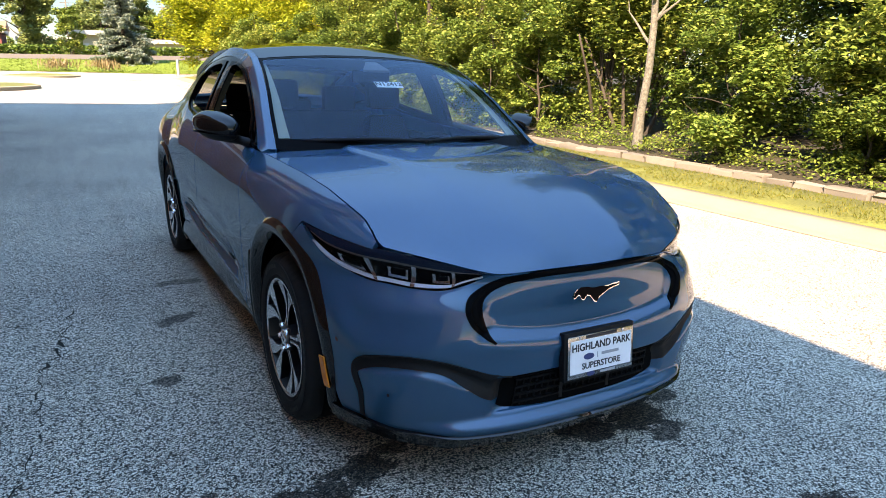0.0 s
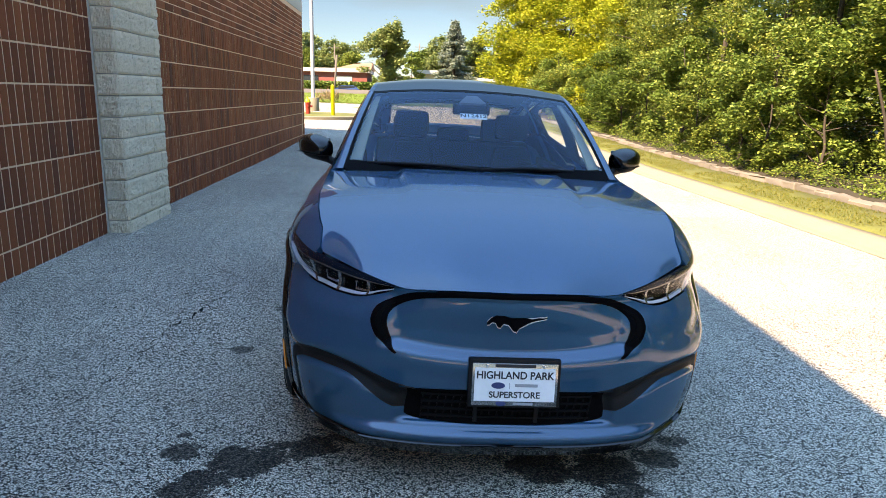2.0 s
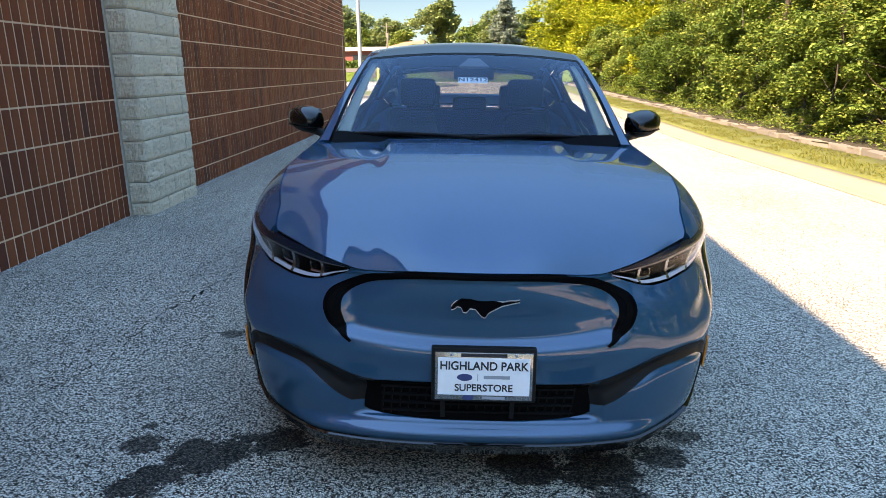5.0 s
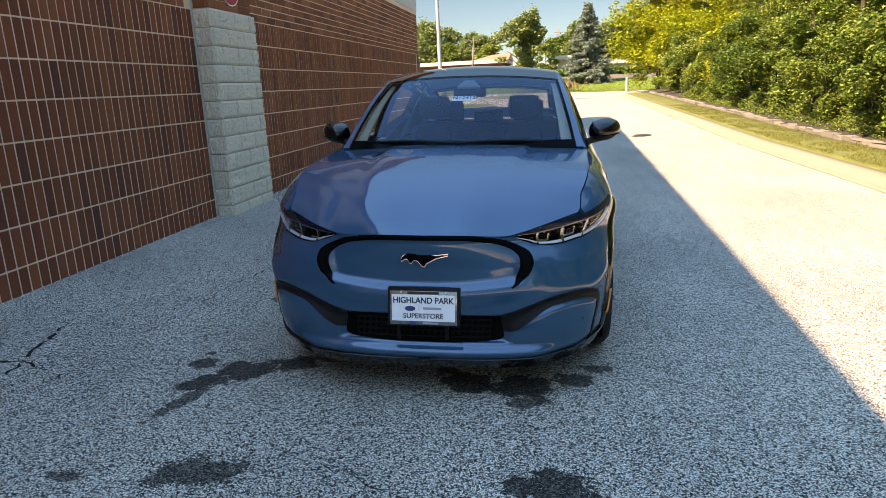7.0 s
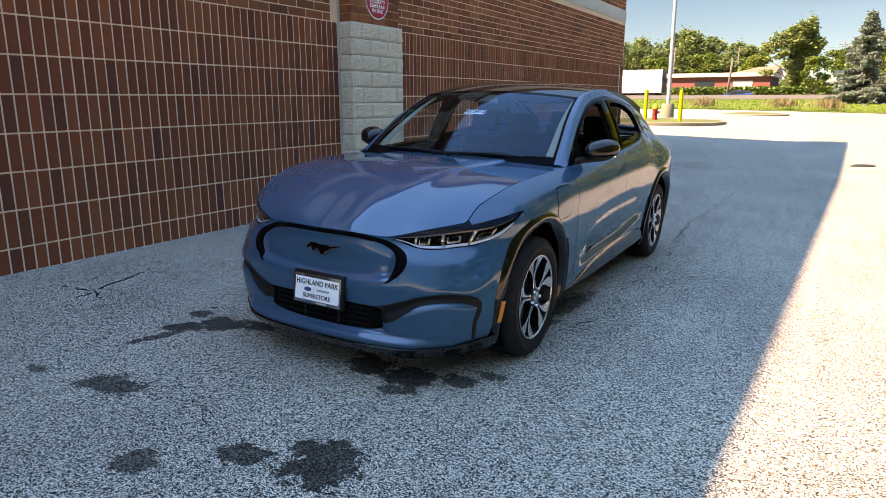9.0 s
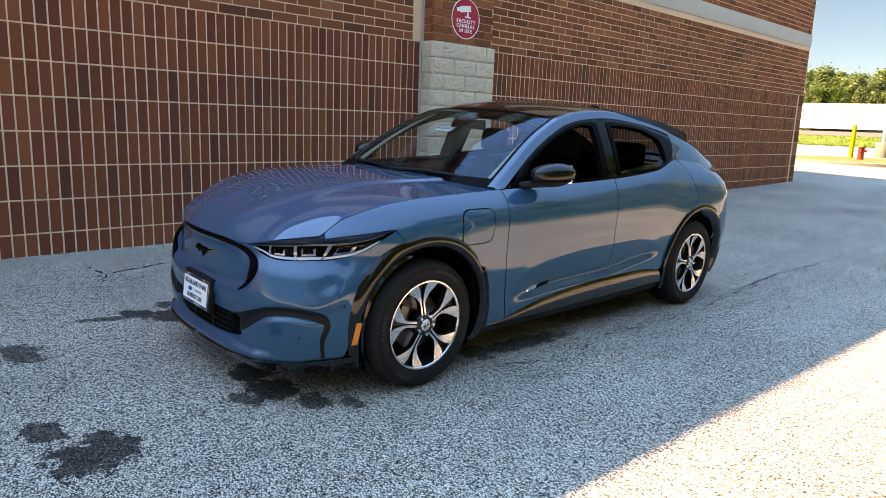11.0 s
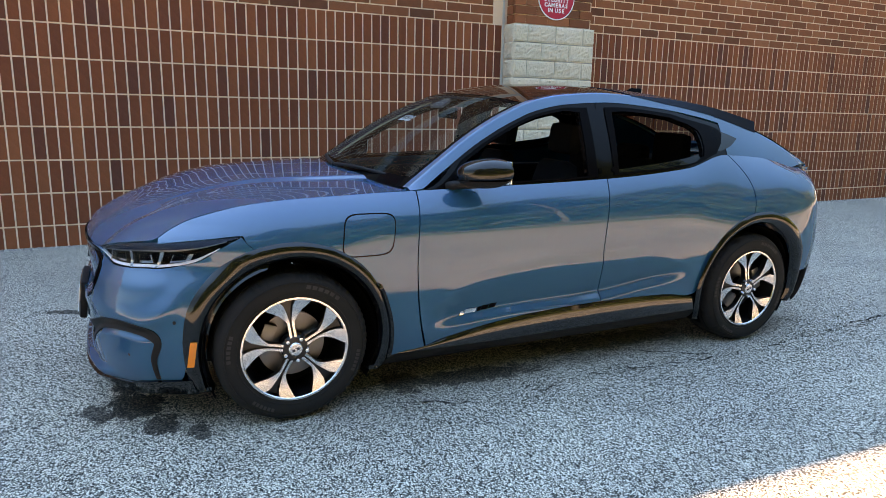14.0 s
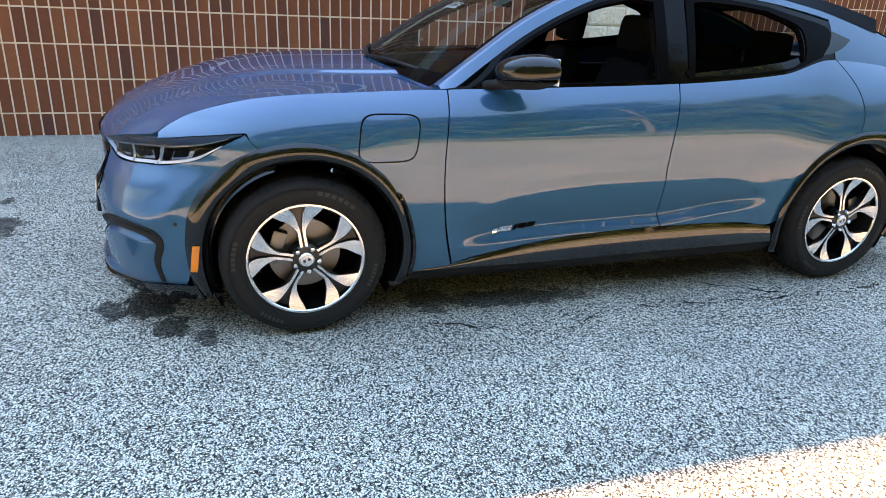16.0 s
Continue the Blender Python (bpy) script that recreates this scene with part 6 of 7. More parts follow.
# ---- plants ----
def leaf_mesh(name, centres, size, rng, material, flat=0.35, slim=0.55, hang=0.0):
    """One leaf at each centre: a folded blade of two triangles with its own turn and tilt."""
    n = len(centres)
    c = np.asarray(centres)
    d = rng.normal(size=(n, 3))
    d[:, 2] = d[:, 2] * flat - hang
    d /= np.linalg.norm(d, axis=1, keepdims=True)
    up = rng.normal(size=(n, 3)) * 0.55 + np.array([0, 0, 1.0])
    w = np.cross(d, up)
    w /= np.linalg.norm(w, axis=1, keepdims=True) + 1e-9
    nn = np.cross(w, d)
    L = size * rng.uniform(0.65, 1.3, size=(n, 1))
    W = L * slim * 0.5
    v = np.empty((n, 4, 3))
    v[:, 0] = c - d * L * 0.5
    v[:, 1] = c + w * W + nn * W * 0.35
    v[:, 2] = c + d * L * 0.5
    v[:, 3] = c - w * W + nn * W * 0.35
    me = bpy.data.meshes.new(name)
    me.vertices.add(4 * n)
    me.vertices.foreach_set("co", v.reshape(-1))
    me.loops.add(6 * n)
    me.polygons.add(2 * n)
    base = np.arange(n)[:, None] * 4
    loops = (base + np.array([[0, 1, 2, 0, 2, 3]])).reshape(-1)
    me.loops.foreach_set("vertex_index", loops.astype(np.int32))
    me.polygons.foreach_set("loop_start", np.arange(0, 6 * n, 3, dtype=np.int32))
    me.materials.append(material)
    me.update(calc_edges=True)
    me.validate()
    return me


def clumps(rng, n, blobs, shellness=0.55):
    """Points in a set of ellipsoid clumps, thicker towards their outsides."""
    vol = np.array([b[3] * b[4] * b[5] for b in blobs]) ** 0.75
    pick = rng.choice(len(blobs), size=n, p=vol / vol.sum())
    B = np.array(blobs)[pick]
    d = rng.normal(size=(n, 3))
    d /= np.linalg.norm(d, axis=1, keepdims=True)
    r = rng.uniform(size=(n, 1)) ** (1 / (3 + 4 * shellness))
    r *= 1 + 0.22 * rng.normal(size=(n, 1)) * (rng.uniform(size=(n, 1)) < 0.35)
    return B[:, :3] + d * r * B[:, 3:] * (1 + 0.35 * (rng.uniform(size=(n, 1)) < 0.18) * rng.uniform(size=(n, 1)))


def limbs(name, rng, height, spread, n, material, parent, trunk_r=0.09, lean=0.0, low=0.05, wobble=1.0):
    """A trunk that tapers and forks into limbs, all one mesh."""
    verts, faces = [], []

    def add(pts, radii, sides=7):
        pts = [Vector(p) for p in pts]
        b0 = len(verts)
        a = None
        for i, p in enumerate(pts):
            d = (pts[min(i + 1, len(pts) - 1)] - pts[max(i - 1, 0)]).normalized()
            a = d.orthogonal().normalized() if a is None else (a - d * a.dot(d)).normalized()
            b = d.cross(a)
            for s in range(sides):
                t = 2 * math.pi * s / sides
                verts.append(tuple(p + (a * math.cos(t) + b * math.sin(t)) * radii[i]))
        for i in range(len(pts) - 1):
            for s in range(sides):
                q = (s + 1) % sides
                faces.append((b0 + i * sides + s, b0 + i * sides + q, b0 + (i + 1) * sides + q, b0 + (i + 1) * sides + s))

    main, x, y = [], 0.0, 0.0
    for i in range(9):
        t = i / 8
        main.append((x, y, height * 0.85 * t - 0.1))
        x += wobble * rng.normal() * 0.05 * height / 5 + lean * 0.1
        y += wobble * rng.normal() * 0.05 * height / 5
    add(main, [trunk_r * (1.25 if i == 0 else 1) * (1 - 0.085 * i) for i in range(9)], 9)
    for k in range(n):
        t = rng.uniform(low, 0.85)
        i = min(7, int(t * 8))
        p0 = Vector(main[i]).lerp(Vector(main[i + 1]), t * 8 - i)
        a = rng.uniform(0, 2 * math.pi)
        ln = spread * rng.uniform(0.5, 1.0) * (1.1 - 0.5 * t)
        d = Vector((math.cos(a), math.sin(a), rng.uniform(0.3, 1.3))).normalized()
        pts = [p0]
        for j in range(5):
            d = (d + Vector((rng.normal() * 0.18, rng.normal() * 0.18, rng.normal() * 0.12 + 0.04))).normalized()
            pts.append(pts[-1] + d * ln / 5)
        r0 = trunk_r * (0.5 - 0.3 * t)
        add(pts, [r0 * (1 - 0.16 * j) for j in range(6)], 5)
    return raw(name, verts, faces, material, parent, True)


def tree(name, m, seed, height, width, leaves, leaf, material, bark, label, category="tree", low=0.12, n_blobs=26, n_limbs=14, trunk_r=0.09, group="", slim=0.55):
    rng = np.random.default_rng(seed)
    t = empty(name, m, label=label, category=category, group=group)
    limbs("trunk", rng, height, width * 0.55, n_limbs, bark, t, trunk_r)
    blobs = []
    for k in range(n_blobs):
        z = height * (low + (0.97 - low) * rng.uniform() ** 0.85)
        f = math.sin(math.pi * min(1, (z / height - low * 0.5) * 0.80 + 0.16)) ** 0.7
        a, r = rng.uniform(0, 2 * math.pi), width * 0.5 * f * rng.uniform(0.25, 0.92)
        s = width * rng.uniform(0.05, 0.135)
        blobs.append((r * math.cos(a), r * math.sin(a), z, s * rng.uniform(0.7, 1.6), s * rng.uniform(0.7, 1.6), s * rng.uniform(0.5, 1.3)))
    ob = new("crown", leaf_mesh("crown", clumps(rng, leaves, blobs), leaf, rng, material, slim=slim))
    ob.parent = t
    return t


GROUP = "shrubs and trees along the kerb"
rng0 = np.random.default_rng(5)


def at(x, y, turn=0.0, s=1.0, lift=0.3):
    return pose(x, y, ground_z(x, y) + lift, 0, 0, turn) @ Matrix.Diagonal((s, s, s, 1))


t1 = tree("hedge_tree", at(8.3, 2.0), 11, 6.4, 3.6, 46000, 0.088, M_LEAF, M_BARKD, "dense green leafy tree on the bed behind the kerb", low=0.05, n_blobs=105, group=GROUP)
t2 = tree("hedge_tree", at(9.7, 5.6), 12, 7.2, 4.0, 46000, 0.092, M_LEAFD, M_BARKD, "dense deep green tree on the bed behind the kerb", low=0.05, n_blobs=105, group=GROUP)
t3 = tree("hedge_tree", at(9.2, 30.0), 13, 7.4, 4.6, 32000, 0.14, M_LEAFY, M_BARKD, "tree with yellowing leaves on the bed behind the kerb", low=0.05, n_blobs=90, group=GROUP)
sh1 = tree("shrub", at(7.5, 0.5), 21, 2.3, 2.2, 12500, 0.082, M_LEAF, M_BARKD, "low green shrub behind the stone edging", "shrub", 0.04, 26, 12, 0.025, GROUP)
sh2 = tree("shrub", at(7.6, 4.5), 22, 2.8, 2.3, 13000, 0.085, M_LEAFD, M_BARKD, "low deep green shrub behind the stone edging", "shrub", 0.04, 26, 14, 0.03, GROUP)
# a pale-barked tree whose trunk shows between the shrubs
birch = empty("bare_trunk_tree", at(7.25, 6.0, 0, 1, 0.2), label="slender tree with pale peeling bark and a thin crown", category="tree", group=GROUP)
limbs("trunk", np.random.default_rng(77), 7.0, 1.8, 9, M_BARK, birch, 0.082, 0.0, 0.30, 0.35)
rb = np.random.default_rng(78)
ob = new("crown", leaf_mesh("crown", clumps(rb, 5000, [(rb.normal() * 0.9 + 0.6, rb.normal() * 0.9, rb.uniform(4.0, 7.2), 0.6, 0.6, 0.45) for _ in range(18)]), 0.11, rb, M_LEAF))
ob.parent = birch

for src, x, y, s in [(t1, 8.6, -8.5, 1.0), (t2, 8.4, -5.2, 0.95), (t1, 8.3, -1.6, 1.02), (t2, 9.8, 0.4, 1.1), (t2, 10.6, 4.0, 1.1), (t1, 9.0, 8.6, 0.95), (t2, 8.9, 11.2, 1.0), (t1, 9.0, 14.0, 1.0), (t2, 8.9, 17.0, 1.0),
                     (t1, 8.8, 20.0, 1.05), (t1, 9.0, 23.2, 1.0), (t3, 8.9, 26.4, 0.9), (t3, 8.9, 34.0, 1.2), (t3, 8.6, 38.5, 1.25), (t3, 7.6, 43.5, 1.45), (t3, 9.6, 47.0, 1.5), (t3, 12.6, 27.5, 1.25), (t1, 12.6, 18.0, 1.25), (t2, 12.5, 10.0, 1.3), (t1, 12.4, 2.0, 1.3), (t3, 13.0, 36.0, 1.3)]:
    copy_thing(src, at(x, y, rng0.uniform(0, 360), s))
for i, y in enumerate([-9.5, -7.4, -5.5, -3.6, -1.6, 2.3, 9.4, 11.0, 12.4, 14.3, 16.4, 18.6, 20.8, 23.2, 25.8, 28.6, 31.5, 34.5, 37.5]):
    copy_thing(sh1 if i % 2 else sh2, at(7.45 + rng0.uniform(-0.15, 0.3), y, rng0.uniform(0, 360), rng0.uniform(0.8, 1.08) * (1 + 0.008 * max(0, y))))


# bare dark stems of old shrubs beside the pale trunk
for sx, sy, seed in ((8.3, 7.2, 91), (8.5, 8.2, 92), (8.6, -2.6, 93)):
    stems = empty("multi_stem_shrub", at(sx, sy, 0, 1, 0.15), label="old shrub with bare dark stems and leaves high up", category="shrub", group=GROUP)
    rst = np.random.default_rng(seed)
    for k in range(6):
        a = rst.uniform(0, 2 * math.pi)
        r0, lean = rst.uniform(0.05, 0.3), rst.uniform(0.25, 0.8)
        pts = [(r0 * math.cos(a) * (1 + lean * j), r0 * math.sin(a) * (1 + lean * j) + rst.normal() * 0.03, 0.42 * j + rst.normal() * 0.03) for j in range(6)]
        tube("stem", pts, [0.045 * (1 - 0.12 * j) for j in range(6)], M_BARKD, stems, 7)
    crown = new("crown", leaf_mesh("crown", clumps(rst, 6000, [(rst.normal() * 0.5, rst.normal() * 0.5, rst.uniform(1.5, 3.2), 0.55, 0.55, 0.4) for _ in range(16)]), 0.11, rst, M_LEAF))
    crown.parent = stems


def spruce(name, m, height, width, n, label):
    rng = np.random.default_rng(31)
    t = empty(name, m, label=label, category="tree")
    lathe("trunk", [(0.0, -0.1), (0.16, -0.1), (0.12, height * 0.4), (0.02, height * 0.97), (0.0, height)], M_BARKD, t, n=10)
    pts = []
    tiers = 24
    for k in range(tiers):
        z0 = height * (0.02 + 0.95 * k / tiers)
        R = width * 0.5 * (1 - k / tiers) ** 0.85
        for b in range(max(5, int(15 * (1 - k / tiers)))):
            a = rng.uniform(0, 2 * math.pi)
            ln = R * rng.uniform(0.7, 1.08)
            for j in range(int(n / tiers / 12)):
                r = ln * rng.uniform(0.15, 1.0) ** 0.7
                spread = 0.11 * (1 - 0.4 * r / max(ln, 0.01)) + 0.03
                pts.append((r * math.cos(a) + rng.normal() * spread, r * math.sin(a) + rng.normal() * spread, z0 - 0.16 * r + 0.10 * (r / max(R, 0.1)) ** 2 + rng.normal() * 0.06))
    ob = new("crown", leaf_mesh("crown", pts, 0.20, rng, M_NEEDLE, 0.5, 0.42))
    ob.parent = t
    return t


spruce("blue_spruce", pose(3.7, 56.0, ground_z(3.7, 56.0) - 0.1), 6.8, 5.0, 90000, "tall blue-grey spruce at the edge of the lot")

# far trees beyond the road
ft1 = tree("far_tree", pose(-3.4, 96, 1.2), 41, 9.4, 8.6, 15000, 0.36, M_FARLEAF, M_BARKD, "broad green tree beyond the road", low=0.16, n_blobs=40, trunk_r=0.3, group="trees beyond the road", slim=0.8)
ft2 = tree("far_tree", pose(-30, 128, 1.4), 42, 8.8, 10.0, 15000, 0.38, M_FARLEAF, M_BARKD, "broad green tree beyond the road", low=0.12, n_blobs=36, trunk_r=0.3, group="trees beyond the road", slim=0.8)
ft3 = tree("far_tree", pose(9, 121, 1.4), 43, 6.5, 8.0, 9000, 0.34, M_LEAF, M_BARKD, "low yellow-green tree beyond the road", low=0.08, n_blobs=30, trunk_r=0.2, group="trees beyond the road", slim=0.8)
for src, x, y, s in [(ft2, 6.5, 118, 1.05), (ft2, -21, 130, 1.25), (ft1, -41, 135, 1.2), (ft2, -13, 126, 1.0), (ft1, -52, 130, 1.25), (ft2, -63, 140, 1.3), (ft1, 20, 126, 1.1), (ft2, 34, 120, 1.1), (ft3, -26, 118, 1.0), (ft3, -36, 117, 1.1), (ft3, -10, 121, 1.0), (ft3, 20, 118, 1.0),
                     (ft2, -34, 132, 1.2), (ft1, -27, 140, 1.3), (ft2, -46, 142, 1.3), (ft3, -19, 122, 1.1), (ft1, 12, 130, 1.1), (ft3, 2, 120, 1.1), (ft2, -71, 134, 1.2), (ft1, 27, 132, 1.2),
                     (ft1, 48, 110, 1.1), (ft2, 62, 100, 1.1), (ft1, -80, 120, 1.1), (ft2, -95, 100, 1.1), (ft1, 75, 85, 1.1), (ft3, 14.5, 120, 1.0)]:
    copy_thing(src, pose(x, y, 1.38, 0, 0, rng0.uniform(0, 360)) @ Matrix.Diagonal((s, s, s, 1)))
yt = tree("young_tree", pose(0.2, 62.5, 1.36), 51, 3.6, 2.6, 3500, 0.19, M_LEAF, M_BARKD, "small young tree by the road", low=0.25, n_blobs=20, trunk_r=0.05, slim=0.7)

# thicket behind the first trees
th = np.random.default_rng(64)
tp = np.stack([th.uniform(14.5, 17.0, 42000), th.uniform(-14, 34, 42000), th.uniform(size=42000) ** 0.8 * 5.0], 1)
tp[:, 2] += [ground_z(a, b) + 0.3 for a, b in tp[:, :2]]
tagged(new("thicket", leaf_mesh("thicket", tp, 0.20, th, M_LEAFD)), "dense dark thicket behind the kerbside trees", "thicket", "", "stuff")

# low growth at the foot of the shrubs
gc = np.random.default_rng(60)
gx, gy = gc.uniform(6.85, 7.9, 36000), gc.uniform(-9, 32, 36000)
low_ = np.array([noise.noise((float(a) * 1.1, float(b) * 0.9, 3.0)) for a, b in zip(gx, gy)])
gh_ = np.clip(0.10 + 0.55 * (low_ + 0.25), 0.0, 0.75)
pts = [(a, b, ground_z(a, b) + 0.25 + h * gc.uniform()) for a, b, h in zip(gx, gy, gh_) if h > 0.02]
tagged(new("ground_cover", leaf_mesh("ground_cover", pts, 0.062, gc, M_LEAF)), "low green growth at the foot of the shrubs", "ground cover", "", "stuff")

# grass on the kerb strip, tall straw-coloured clumps on the bank
gr = np.random.default_rng(61)
xs = gr.uniform(5.44, 6.68, 26000)
ys = gr.uniform(-3, 26, 26000)
keep = np.array([noise.noise((float(a) * 1.5, float(b) * 1.2, 0)) for a, b in zip(xs, ys)]) > -0.28
pts = [(a, b, ground_z(a, b) + 0.16) for a, b in zip(xs[keep], ys[keep])]
tagged(new("lawn_grass", leaf_mesh("lawn_grass", pts, 0.055, gr, M_GRASSB, 1.5, 0.16)), "short dry grass blades of the kerb strip", "grass", "", "stuff")
straw = []
for cx, cy, n in ((-6.3, 49.0, 240), (-1.05, 49.0, 240), (1.75, 49.0, 300)):
    c = gr.normal(size=(n, 2)) * np.array([0.5, 0.4]) + np.array([cx, cy])
    straw += [(a, b, ground_z(a, b) + 0.30 + 0.35 * gr.uniform()) for a, b in c]
tagged(new("tall_straw_grass", leaf_mesh("tall_straw_grass", straw, 0.6, gr, M_STRAW, 4.0, 0.09)), "clumps of tall straw-coloured grass on the bank", "grass", "", "stuff")
bank = [(a, b, ground_z(a, b) + 0.05) for a, b in zip(gr.uniform(-28, 10, 14000), gr.uniform(47.3, 59.5, 14000))]
tagged(new("bank_grass", leaf_mesh("bank_grass", bank, 0.16, gr, M_GRASSG, 0.9, 0.3)), "green grass blades of the bank", "grass", "", "stuff")

# small dead leaves and grit blown over the asphalt
lit = [(a, b, ground_z(a, b) + 0.006) for a, b in zip(gr.uniform(-3.2, 4.6, 150), gr.uniform(-3.6, 12, 150)) if not (abs(a) < 0.95 and -0.9 < b < 3.9)]
tagged(new("leaf_grit", leaf_mesh("leaf_grit", lit, 0.022, gr, M_BARKD, 0.05, 0.6)), "small dead leaves and grit on the asphalt", "debris", "", "stuff")

# stone edging between lawn and bed
rs = random.Random(8)
y = -8.0
while y < 40:
    ln = rs.uniform(0.38, 0.62) * (1 if y < 16 else 1.6)
    bm = bmesh.new()
    box(bm, -0.10, 0.10, 0, ln - 0.02, -0.1, 0.075, 0.02)
    for v in bm.verts:
        v.co += Vector((rs.uniform(-1, 1), rs.uniform(-1, 1), rs.uniform(-1, 1))) * 0.016
    bmesh.ops.transform(bm, matrix=pose(6.66 + rs.uniform(-0.03, 0.03), y, ground_z(6.66, y) + 0.17 + rs.uniform(-0.02, 0.02), 0, rs.uniform(-4, 4), rs.uniform(-4, 4)), verts=bm.verts)
    tagged(part("edging_stone", bm, M_STONE, None, "", True), "rough grey-brown edging stone beside the lawn", "stone", "edging stones")
    y += ln

# ---- beyond the building ----
def island(x, y, rx, ry, label):
    isl = empty("kerbed_island", pose(x, y, ground_z(x, y) - 0.02), label=label, category="traffic island")
    n = 40
    ring = lambda f, z: [(rx * f * math.cos(2 * math.pi * i / n), ry * f * math.sin(2 * math.pi * i / n), z) for i in range(n)]
    v = ring(1.0, -0.1) + ring(1.0, 0.045) + ring(1 - 0.15 / rx, 0.07)
    raw("kerb_ring", v, [(k * n + i, k * n + (i + 1) % n, (k + 1) * n + (i + 1) % n, (k + 1) * n + i) for k in range(2) for i in range(n)], M_CONCRETE, isl)
    v = ring(1 - 0.15 / rx, 0.07) + ring(0.5, 0.13) + [(0, 0, 0.15)]
    raw("turf", v, [(i, (i + 1) % n, n + (i + 1) % n, n + i) for i in range(n)] + [(n + i, n + (i + 1) % n, 2 * n) for i in range(n)], M_GRASS, isl)


island(-5.3, 28.9, 3.35, 3.3, "kerbed grass island with bollards and a hydrant")
island(-2.0, 40.5, 1.9, 2.2, "small kerbed island in the far lot")
ISL = 0.14


def bollard(x, y):
    z = ground_z(x, y) + ISL - 0.05
    b = empty("bollard", pose(x, y, z), label="yellow steel bollard on the island", category="bollard", group="bollards")
    lathe("post", [(0.0, 0.0), (0.085, 0.0), (0.085, 1.28), (0.075, 1.34), (0.04, 1.37), (0.0, 1.375)], M_YELLOW, b, n=20)


bollard(-5.50, 28.9)
bollard(-3.60, 27.2)
hy = empty("fire_hydrant", pose(-4.72, 27.4, ground_z(-4.72, 27.4) + ISL - 0.05), label="red fire hydrant with a yellow cap", category="hydrant")
lathe("barrel", [(0.0, 0.0), (0.17, 0.0), (0.17, 0.05), (0.11, 0.06), (0.11, 0.50), (0.14, 0.51), (0.14, 0.56), (0.0, 0.56)], M_HYDRANT, hy, n=18)
lathe("bonnet", [(0.0, 0.80), (0.03, 0.80), (0.035, 0.74), (0.09, 0.70), (0.125, 0.60), (0.13, 0.56), (0.0, 0.56)], M_YELLOW, hy, n=18, label="yellow bonnet")
for a in (0, 90, 180):
    lathe("nozzle", [(0.0, 0.20), (0.055, 0.20), (0.06, 0.09), (0.06, 0.0)], M_HYDRANT, hy, m=pose(0, 0, 0.40, 0, 90, a - 90), n=14)
lp = empty("light_pole", pose(-5.0, 31.3, ground_z(-5.0, 31.3) + ISL - 0.05), label="white lot light pole on a concrete footing", category="light pole")
lathe("footing", [(0.0, 0.0), (0.30, 0.0), (0.30, 0.62), (0.27, 0.66), (0.0, 0.66)], M_CONCRETE, lp, n=24, label="concrete footing")
lathe("shaft", [(0.0, 0.66), (0.10, 0.66), (0.09, 4.0), (0.075, 9.0), (0.0, 9.0)], M_POLE, lp, n=18)
boxed("lamp_head", -0.5, 0.5, -0.2, 0.2, 9.0, 9.18, M_POLE, lp, "flat lamp head", 0.03)

mh = empty("manhole_cover", pose(2.88, 14.6, ground_z(2.88, 14.6) + 0.002, 0, -1.5, 0), label="dark cast iron manhole cover in the asphalt", category="manhole")
lathe("frame", [(0.34, 0.0), (0.34, 0.006), (0.31, 0.006)], M_IRON, mh, n=36)
lathe("lid", [(0.0, 0.005), (0.305, 0.005), (0.305, 0.0)], M_IRON, mh, n=36)
mp2 = empty("marker_post", pose(5.9, 46.2, ground_z(5.9, 46.2)), label="short white marker post by the lawn", category="post")
lathe("post", [(0.0, 0.0), (0.09, 0.0), (0.09, 0.95), (0.0, 1.0)], M_POLE, mp2, n=12)


def trailer(x, y):
    z = ground_z(x, y)
    t = empty("box_trailer", pose(x, y, z, 0, 0, 4), label="white box trailer parked on the lot", category="trailer")
    boxed("body", -8.0, 0.0, -1.2, 1.2, 0.62, 2.75, M_TRAILER, t, "white box body", 0.03)
    for i in range(9):
        boxed("rib", -7.6 + i * 0.85, -7.55 + i * 0.85, -1.215, -1.2, 0.66, 2.7, M_TRAILER, t)
    boxed("door_frame", 0.002, 0.06, -1.2, 1.2, 0.5, 2.8, M_STEEL, t, "grey door frame", 0.01)
    for i in range(3):
        tube("lock_bar", [(0.09, -0.8 + i * 0.7, 0.7), (0.09, -0.8 + i * 0.7, 2.6)], [0.03, 0.03], M_STEEL, t, 6)
    boxed("underframe", -6.5, 0.0, -0.5, 0.5, 0.45, 0.62, M_BLACK, t)
    for wx in (-1.0, -1.75):
        for wy in (-1.0, 1.0):
            lathe("wheel", [(0.0, -0.13), (0.30, -0.13), (0.40, -0.10), (0.40, 0.10), (0.30, 0.13), (0.0, 0.13)], M_RUBBER, t, m=pose(wx, wy, 0.40, 90, 0, 0), n=24)


trailer(-12.35, 63.5)


